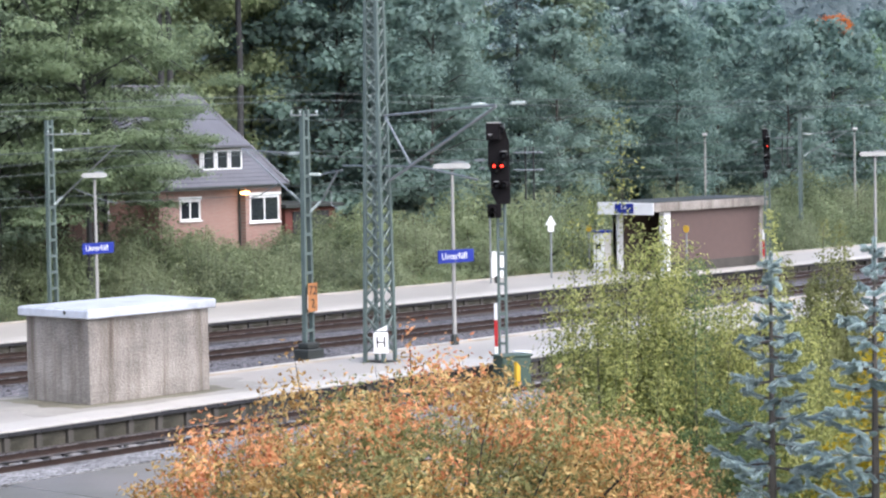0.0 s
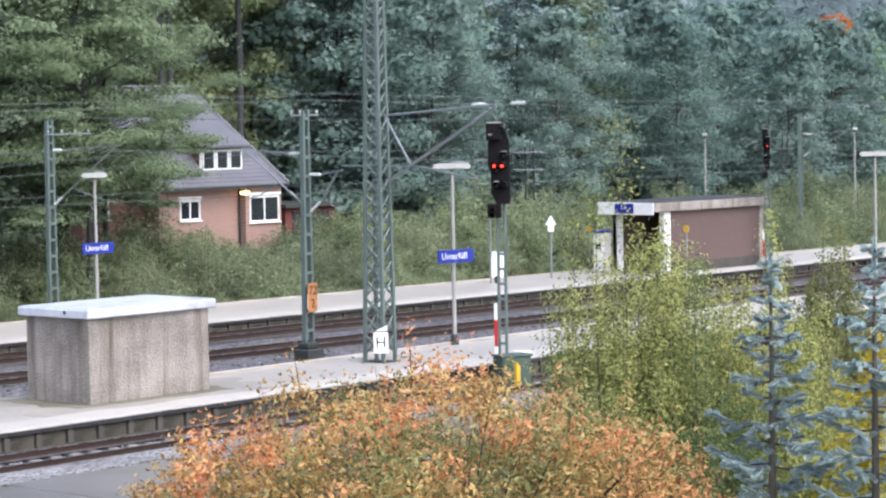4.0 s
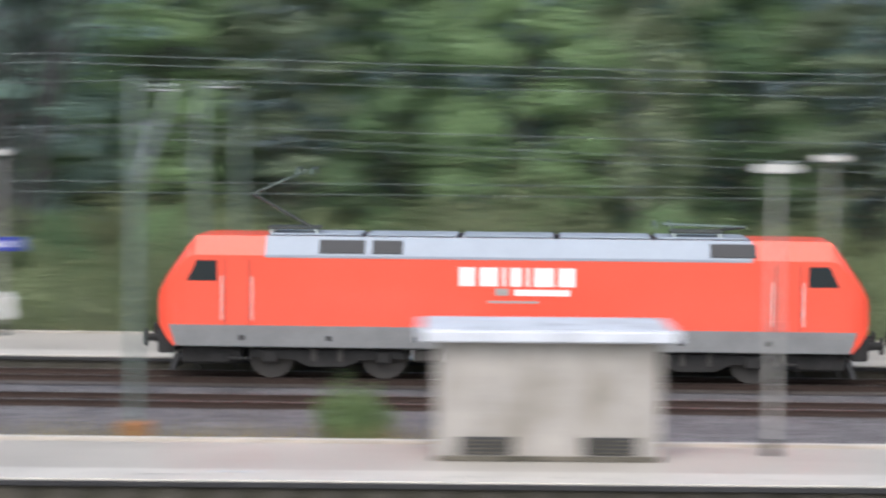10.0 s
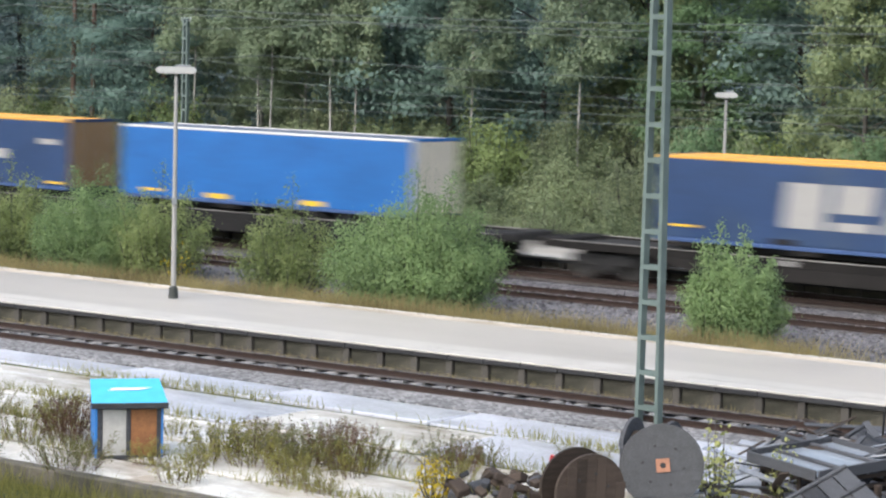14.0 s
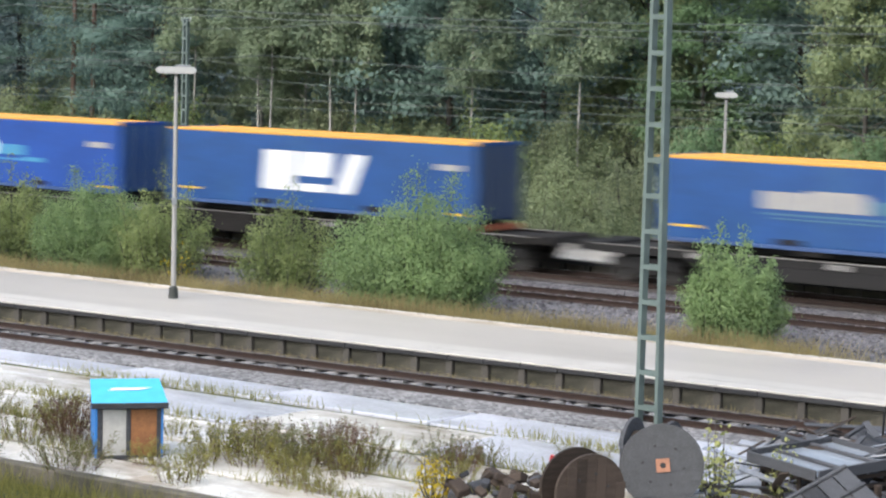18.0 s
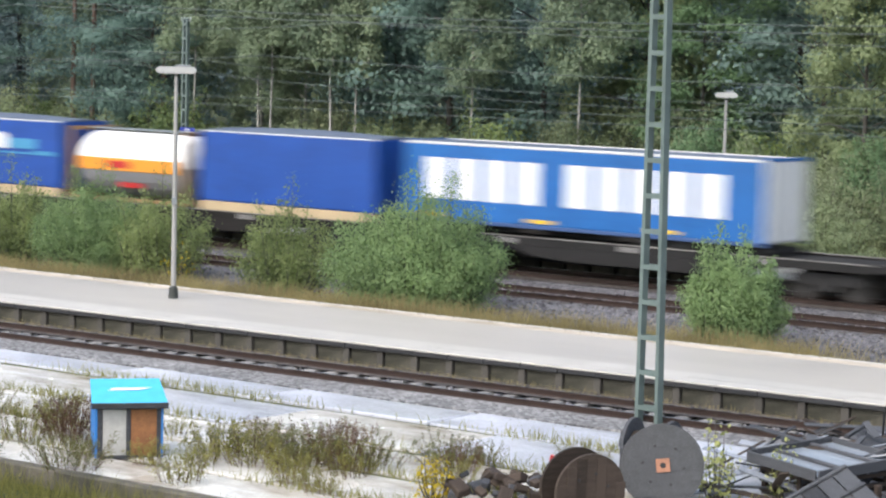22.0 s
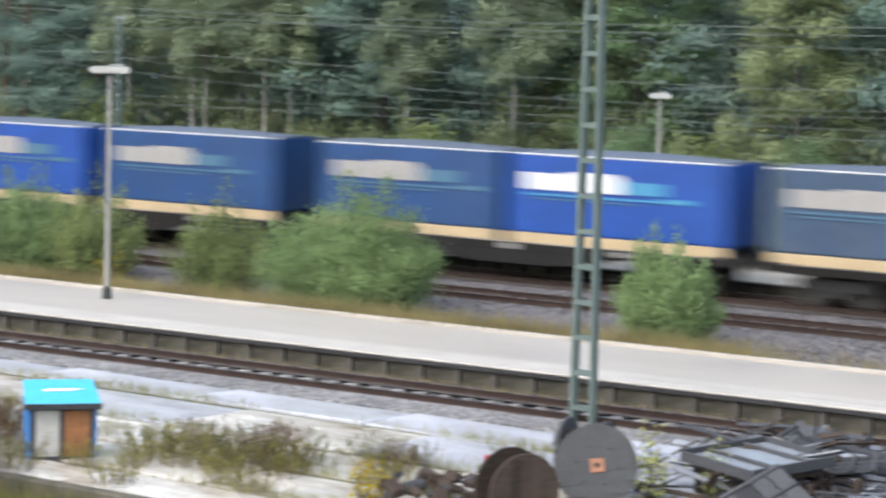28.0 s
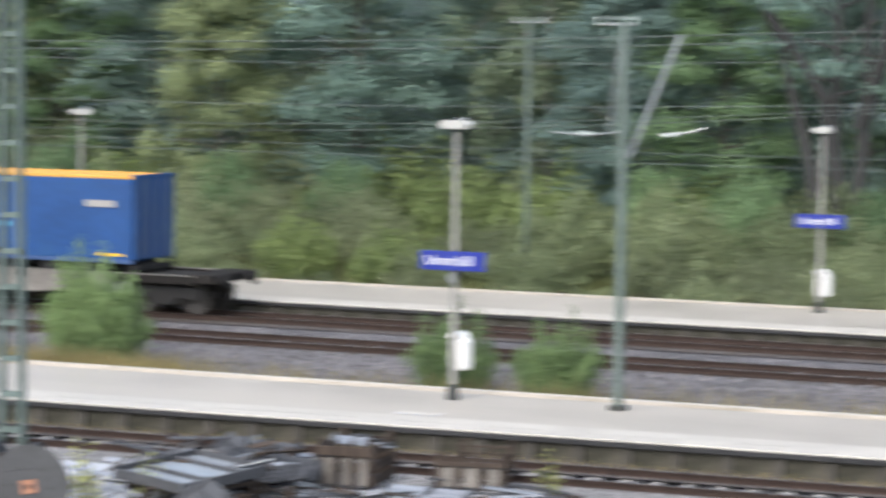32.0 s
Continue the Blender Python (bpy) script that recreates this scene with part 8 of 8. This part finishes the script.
# ------------------------------------------------------------ clutter on the yard
def blue_hut():
    ob = thing("blue_hut", (-30.66, 31.2, -0.14), "small blue sheet-metal hut with grey and rust-brown doors", "hut", turn=50)
    w, d, h = 1.24, 0.95, 0.97
    part("back_panel", Shape().cbox(-w / 2, w / 2, d - 0.04, d, 0, h + 0.18, 0.01), BLUE_SIDE, ob)
    for sd in (-1, 1):
        x0, x1 = sorted((sd * w / 2, sd * (w / 2 - 0.04)))
        part("side_panel", Shape().prism([(0.0, 0.0), (d - 0.04, 0.0), (d - 0.04, h + 0.18), (0.0, h)], 0, x0, x1), BLUE_SIDE, ob, "blue side sheet")
    part("roof", Shape().add([(-w / 2 - 0.07, -0.12, h - 0.01), (w / 2 + 0.07, -0.12, h - 0.01), (w / 2 + 0.02, d + 0.05, h + 0.28), (-w / 2 - 0.02, d + 0.05, h + 0.28),
                              (-w / 2 - 0.07, -0.12, h + 0.05), (w / 2 + 0.07, -0.12, h + 0.05), (w / 2 + 0.02, d + 0.05, h + 0.34), (-w / 2 - 0.02, d + 0.05, h + 0.34)],
                             [(3, 2, 1, 0), (4, 5, 6, 7), (0, 1, 5, 4), (1, 2, 6, 5), (2, 3, 7, 6), (3, 0, 4, 7)]), CYAN, ob, "bright cyan sloping roof")
    part("roof_trim", Shape().cbox(-w / 2 - 0.08, w / 2 + 0.08, -0.15, -0.121, h - 0.05, h + 0.06, 0.01), OLD_WOOD, ob)
    part("front_frame", Shape().cbox(-w / 2 + 0.04, -w / 2 + 0.14, 0.0, 0.05, 0, h - 0.06, 0.01).cbox(w / 2 - 0.12, w / 2 - 0.04, 0.0, 0.05, 0, h - 0.06, 0.01).cbox(-0.05, 0.03, 0.0, 0.05, 0, h - 0.06, 0.01), OLD_WOOD, ob)
    part("door", Shape().cbox(-w / 2 + 0.14, -0.05, 0.01, 0.04, 0.04, h - 0.08, 0.01), DOOR_GREY, ob, "grey-white door leaf")
    part("door", Shape().cbox(0.03, w / 2 - 0.12, 0.01, 0.04, 0.04, h - 0.08, 0.01), RUST, ob, "rust-brown door leaf")
    # white sliver on the roof: its bright sheen drawn as a shape
    part("print", Shape().prism([(-0.35, 0.0), (0.2, 0.02), (0.45, 0.10), (-0.25, 0.10)], 1, -0.004, 0.0), WHITE, ob).matrix_basis = pose(0, 0.42, h + 0.205, -72)
    part("kick_board", Shape().cbox(-w / 2 + 0.14, w / 2 - 0.12, 0.0, 0.06, -0.02, 0.04, 0.005), OLD_WOOD, ob)


def cable_drum(at, r, w, turn, tilt, label, face, hub=True, spin=0):
    """Wooden drum: two boarded flanges on a narrower core."""
    ob = thing("cable_drum", at, label, "cable drum", "cable drums", turn=turn)
    ob.matrix_basis = pose(*at, 0, 0, turn) @ pose(0, 0, r, tilt, 0, 0) @ pose(0, 0, 0, 0, spin, 0)
    for y0 in (-w / 2, w / 2 - 0.09):
        fl = part("flange", Shape().cyl((0, y0 + 0.015, 0), (0, y0 + 0.075, 0), r, n=32), face, ob, "round boarded flange")
        n = 7
        for k in range(n):
            x0, x1 = -r + 2 * r * k / n + 0.0015, -r + 2 * r * (k + 1) / n - 0.0015
            xm = max(abs(x0), abs(x1))
            hh = math.sqrt(max(0.02, r * r - min(xm, r * 0.98) ** 2)) * 0.985
            y = y0 - 0.004 if y0 < 0 else y0 + 0.076
            part("flange_board", Shape().box(x0, x1, y, y + 0.018, -hh, hh), face, fl)
        if hub:
            y = y0 - 0.02 if y0 < 0 else y0 + 0.1
            part("hub_plate", Shape().cbox(-0.115, 0.115, y - 0.008, y + 0.008, -0.115, 0.115, 0.004), ORANGE_WOOD, fl, "faded orange hub plate")
            part("hub_hole", Shape().cyl((0, y - 0.012, 0), (0, y + 0.012, 0), 0.05, n=14), BLACK, fl)
        for a in range(6):
            c, s_ = math.cos(a * 1.047 + 0.3) * r * 0.5, math.sin(a * 1.047 + 0.3) * r * 0.5
            y = y0 - 0.01 if y0 < 0 else y0 + 0.1
            part("bolt", Shape().cyl((c, y - 0.012, s_), (c, y + 0.006, s_), 0.025, n=8), BLACK, fl)
    part("core", Shape().cyl((0, -w / 2 + 0.09, 0), (0, w / 2 - 0.09, 0), r * 0.55, n=24), WOOD_BROWN, ob)


GREY_PLY = mat("grey_plywood", (0.074, 0.076, 0.080), 0.8, var=0.4, scale=2, fine=25, bump=0.2, dirt=(0.06, 0.06, 0.065), dirt_at=0.6)
ORANGE_WOOD = mat("faded_orange_wood", (0.42, 0.20, 0.12), 0.8, var=0.2, scale=6)


def crate(at, w, d, h, turn, label, tilt=0, panels=False):
    """Open slatted crate with corner posts."""
    ob = thing("slatted_crate", at, label, "crate", "crates", turn=turn)
    ob.matrix_basis = pose(*at, tilt, 0, turn)
    for x in (0, w - 0.1):
        for y in (0, d - 0.1):
            part("corner_post", Shape().cbox(x, x + 0.1, y, y + 0.1, 0, h, 0.01), WOOD_BROWN, ob)
    n = 3
    for k in range(n):
        z0 = 0.06 + k * (h - 0.1) / n
        z1 = z0 + (h - 0.1) / n - 0.10
        m = (WOOD_BROWN, OLD_WOOD, WOOD_BROWN)[(k * 2 + int(w * 10)) % 3]
        if not panels or k == n - 1:
            part("slat", Shape().cbox(-0.025, w + 0.025, -0.028, -0.002, z0, z1, 0.006), m, ob)
        part("slat", Shape().cbox(-0.025, w + 0.025, d + 0.002, d + 0.028, z0, z1, 0.006), WOOD_BROWN, ob)
        part("slat", Shape().cbox(-0.028, -0.002, 0.0, d, z0, z1, 0.006), OLD_WOOD, ob)
        part("slat", Shape().cbox(w + 0.002, w + 0.028, 0.0, d, z0, z1, 0.006), WOOD_BROWN, ob)
    for x in (w * 0.33, w * 0.66):
        part("upright", Shape().cbox(x - 0.045, x + 0.045, -0.056, -0.03, 0.0, h - 0.02, 0.006), WOOD_BROWN, ob)
    if panels:
        for k in range(3):
            a, b = (0.0, w * 0.33, w * 0.66, w)[k:k + 2]
            part("inner_board", Shape().cbox(a + 0.11, b - 0.06, 0.004, 0.022, 0.07, h * 0.62, 0.005), PALE_BOARD, ob, "pale inner board")
    part("base_board", Shape().cbox(0, w, 0, d, 0.02, 0.06, 0.01), OLD_WOOD, ob)
    return ob


def lid(at, w, d, angles, label, m=None):
    """A crate lid: boards held by battens."""
    ob = thing("crate_lid", at, label, "board", "crate lids")
    ob.matrix_basis = pose(*at, *angles)
    n = 4
    for k in range(n):
        part("board", Shape().cbox(0, w, d * k / n + 0.01, d * (k + 1) / n - 0.01, 0, 0.03, 0.006), m or WET_BOARD, ob)
    for x in (0.04, w * 0.5, w - 0.12):
        part("batten", Shape().cbox(x, x + 0.08, 0, d, 0.032, 0.08, 0.008), OLD_WOOD, ob)


def tray(at, w, d, angles, label, m=None):
    """A shallow crate lid with a raised rim and cross battens."""
    ob = thing("crate_lid", at, label, "board", "crate lids")
    ob.matrix_basis = pose(*at, *angles)
    for k in range(5):
        part("board", Shape().cbox(0.02, w - 0.02, d * k / 5 + 0.006, d * (k + 1) / 5 - 0.006, 0, 0.03, 0.005), m or WET_BOARD, ob)
    for x0, x1, y0, y1 in ((-0.03, 0.018, 0, d), (w - 0.018, w + 0.03, 0, d), (0.02, w - 0.02, -0.05, -0.002), (0.02, w - 0.02, d + 0.002, d + 0.05)):
        part("rim", Shape().cbox(x0, x1, y0, y1, -0.06, 0.13, 0.008), OLD_WOOD, ob)
    for y in (d * 0.3, d * 0.72):
        part("batten", Shape().cbox(0.02, w - 0.02, y, y + 0.09, 0.032, 0.09, 0.008), OLD_WOOD, ob)


L_WGREEN = leafmat("dull_weed_leaves", (0.115, 0.13, 0.05), col2=(0.235, 0.225, 0.10))


def junk():
    cable_drum((-21.26, 34.37, -0.20), 0.70, 0.55, 37, -12, "grey weathered wooden cable drum with a faded orange hub, leaning back", GREY_PLY, True, 84)
    cable_drum((-21.17, 31.84, -0.14), 0.62, 0.6, 62, 3, "brown streaked wooden cable drum", WOOD_BROWN, False)
    cable_drum((-22.85, 36.6, -0.14), 0.50, 0.85, 98, 0, "grey wooden cable drum lying behind the others", OLD_WOOD, False, 20)
    crate((-18.44, 39.85, -0.14), 1.02, 1.4, 0.92, 6, "open brown slatted crate full of offcuts", 0, True)
    crate((-16.4, 40.5, -0.14), 1.3, 0.85, 0.68, 13, "open slatted crate of weathered boards with pale panels", -7, True)
    crate((-16.1, 40.9, 0.18), 1.0, 0.55, 0.5, 12, "small dark crate lying on another crate", 4)
    crate((-20.45, 36.35, -0.14), 1.45, 1.7, 0.62, -16, "open dark crate under a wet lid")
    crate((-19.0, 36.7, -0.14), 0.8, 1.2, 0.42, -20, "low dark crate under loose boards")
    crate((-20.2, 39.4, -0.14), 1.3, 1.0, 0.7, 18, "dark slatted crate beside the siding")
    tray((-20.62, 36.15, 0.5), 1.7, 2.05, (2, 3, -16), "wet crate lid, sky sheen in its colour, raised dark rims", BOARD_SHEEN)
    lid((-18.25, 40.0, 0.66), 0.75, 0.5, (8, 5, 24), "wet pale boards inside the crate")
    lid((-18.1, 40.6, 0.70), 0.8, 0.3, (-6, 9, -12), "wet pale boards inside the crate")
    lid((-16.9, 39.0, 0.02), 1.7, 0.6, (4, 2, 8), "wet pale crate lid on the pile")
    lid((-20.6, 39.6, 0.42), 1.6, 0.9, (8, 3, 4), "dark grey crate lid leaning on the pile", OLD_WOOD)
    lid((-19.9, 38.5, 0.35), 1.9, 1.0, (14, 9, 18), "dark grey crate lid leaning on the pile", OLD_WOOD)
    lid((-19.2, 34.9, 0.1), 1.6, 1.2, (30, 12, -38), "dark grey crate lid leaning on the pile", OLD_WOOD)
    lid((-18.9, 38.1, 0.12), 1.0, 0.8, (12, -8, 20), "dark grey crate lid on the pile", OLD_WOOD)
    lid((-19.4, 38.0, 0.30), 1.3, 0.6, (-8, 8, 40), "wet pale crate lid on the pile")
    rng = random.Random(99)
    for k in range(190):
        x = rng.uniform(-21.6, -13.6)
        y = rng.uniform(35.2, 41.3)
        if y > y_side(x) - 2.0:
            y = y_side(x) - rng.uniform(2.0, 3.0)
        if -19.2 < x < -14.8 and 38.9 < y < 40.6:
            y -= 1.9
        ridge = (1.0 if x < -19 else 0.12 if y < 40 else 0.3) * max(0.0, 1 - ((y - 38.8) / 3.4) ** 2) * max(0.15, min(1, (x + 22.5) / 1.6) * min(1, (-12.8 - x) / 4.5))
        z = -0.08 + rng.random() ** 0.7 * 0.75 * ridge
        ln, w = rng.uniform(0.6, 1.9), rng.uniform(0.07, 0.2)
        ob = tagged(new("plank", Shape().cbox(-ln / 2, ln / 2, -w / 2, w / 2, -0.014, 0.014, 0.005).mesh("plank", rng.choice((OLD_WOOD, OLD_WOOD, OLD_WOOD, WOOD_BROWN, WOOD_BROWN, WET_BOARD)))),
                    "loose weathered plank on the board pile", "plank", "loose planks")
        steep = 1.0 if x < -19 else 0.3
        ob.matrix_basis = pose(x, y, z + 0.06, steep * rng.uniform(-28, 28), steep * rng.uniform(-24, 24), rng.choice((rng.uniform(0, 180), rng.uniform(0, 40))))
    ob = thing("grit_bin", (24.1, 70.3, Z_F), "small dark green bin with an orange lid on the far platform", "bin")
    part("body", Shape().cbox(-0.35, 0.35, -0.25, 0.25, 0, 0.6, 0.03), CAB_GREEN, ob)
    part("lid", Shape().cbox(-0.42, 0.42, -0.3, 0.3, 0.602, 0.72, 0.03), ORANGE, ob, "orange lid")
    # broken stones and sleeper ends beside the drums
    for k in range(44):
        x, y = rng.uniform(-24.6, -22.6), rng.uniform(32.0, 33.8)
        s = rng.uniform(0.07, 0.18)
        ob = tagged(new("rubble_stone", Shape().cbox(-s, s, -s * 0.7, s * 0.7, -s * 0.5, s * 0.5, s * 0.1).mesh("rubble_stone", rng.choice((WOOD_BROWN, WOOD_BROWN, OLD_WOOD)))), "broken grey-brown rubble stone beside the drums", "stone", "rubble")
        ob.matrix_basis = pose(x, y, -0.14 + s * 0.4 + rng.random() * 0.25, rng.uniform(-30, 30), rng.uniform(-30, 30), rng.uniform(0, 180))
    ob = thing("red_marker", (-23.7, 34.5, -0.14), "small red and white warning stake", "post")
    part("stake", Shape().cyl((0, 0, 0), (0.12, 0, 0.5), 0.03, n=8), WHITE, ob)
    part("band", Shape().cyl((0.08, 0, 0.34), (0.12, 0, 0.52), 0.036, n=8), RED_PAINT, ob)
    ob = thing("iron_pin", (-19.95, 39.9, -0.14), "dark iron pin standing in the pile", "post")
    part("pin", Shape().cyl((0, 0, 0), (0.03, 0, 1.2), 0.025, n=6), BLACK, ob)
    # weeds
    w1 = weed(81, 0.8, 0.75, 46, L_WEED)
    w2 = weed(82, 0.68, 1.0, 60, L_WGREEN)
    w3 = weed(83, 0.6, 0.6, 34, L_GRASS)
    for k, x, y, sc in ((0, -32.35, 31.5, 1.0), (0, -33.1, 31.9, 0.85), (1, -27.9, 32.7, 1.1), (0, -27.3, 33.2, 0.95), (2, -28.6, 32.2, 1.1), (2, -29.6, 32.4, 1.1), (1, -29.6, 33.0, 0.8), (0, -29.4, 33.6, 0.7), (2, -26.7, 32.7, 1.0),
                        (1, -26.1, 34.8, 0.75), (1, -25.7, 35.3, 0.6), (0, -25.4, 34.3, 0.6), (2, -33.4, 31.2, 1.0), (2, -24.9, 33.4, 0.8), (1, -24.2, 36.4, 0.6), (2, -34.9, 33.5, 0.9), (1, -36.1, 32.6, 0.8),
                        (2, -31.8, 33.6, 0.6), (2, -27.0, 31.4, 0.8), (1, -30.6, 29.6, 0.9), (2, -28.3, 30.1, 1.0), (1, -33.0, 29.3, 1.0), (2, -26.0, 31.0, 0.7), (2, -30.0, 31.0, 0.7), (2, -29.2, 31.6, 0.75), (2, -31.4, 30.8, 0.6), (1, -28.4, 33.4, 0.8), (2, -27.7, 32.2, 0.85), (1, -26.9, 33.6, 0.8), (0, -28.2, 33.9, 0.75), (2, -33.9, 32.6, 0.8), (0, -32.0, 32.2, 0.8), (2, 14.0, 27.0, 1.0), (1, 22.0, 30.0, 1.0), (0, 25.0, 33.0, 0.9)):
        st, fo = (w1, w2, w3)[k]
        plant("weed_clump", (("branchwork", st), ("foliage", fo)), (x, y, -0.16), ("dark brown seeding weed clump in the yard", "dry straw-coloured weed clump in the yard", "green weed clump in the yard joints")[k], "weed", "yard weeds", sc, x * 53 % 360)
    st, fo = shrub(84, 1.5, 0.45, 10, 26, 0.055, L_WILLOW, 0.6, 0.9)
    for x, y, sc in ((-20.75, 35.3, 0.95), (-14.2, 40.6, 0.62), (-19.9, 36.1, 0.75)):
        plant("sapling", (("branchwork", st), ("foliage", fo)), (x, y, -0.16), "pale green sapling growing between the boards", "sapling", "saplings", sc, x * 91 % 360)
    st, fo = shrub(85, 0.8, 0.4, 10, 26, 0.045, L_YELLOW, 0.6, 0.9)
    plant("sapling", (("branchwork", st), ("foliage", fo)), (-24.3, 32.0, -0.16), "small yellow-leaved sapling beside the rubble", "sapling", "saplings")


def weed(seed, h, r, n, m):
    """Thin stalks with small leaves and seed heads."""
    rng = np.random.default_rng(seed)
    s = Shape()
    pts, dirs = [], []
    for i in range(n):
        az, out = rng.uniform(0, 6.28), r * math.sqrt(rng.random())
        p0 = np.array([math.cos(az) * out * 0.6, math.sin(az) * out * 0.6, 0])
        hh = h * rng.uniform(0.45, 1.1)
        p1 = np.array([math.cos(az) * out + rng.normal() * 0.06, math.sin(az) * out + rng.normal() * 0.06, hh])
        s.tube([p0, (p0 + p1) / 2 + np.array([0, 0, 0.05]), p1], [0.006, 0.005, 0.003], 3)
        k = 26
        u = rng.uniform(0.1, 1, (k, 1)) ** 0.7
        pts.append(p0 * (1 - u) + p1 * u + rng.normal(size=(k, 3)) * 0.035)
        dirs.append(rng.normal(size=(k, 3)))
        k = 10
        pts.append(p1 + rng.normal(size=(k, 3)) * np.array([0.03, 0.03, 0.05]))
        dirs.append(rng.normal(size=(k, 3)))
    p = np.concatenate(pts)
    p[:, 2] = np.abs(p[:, 2])
    return s.mesh("branchwork", L_WEED), leaves("foliage", p, np.concatenate(dirs), 0.025, m, 0.4, rng)


blue_hut()
junk()


motions()
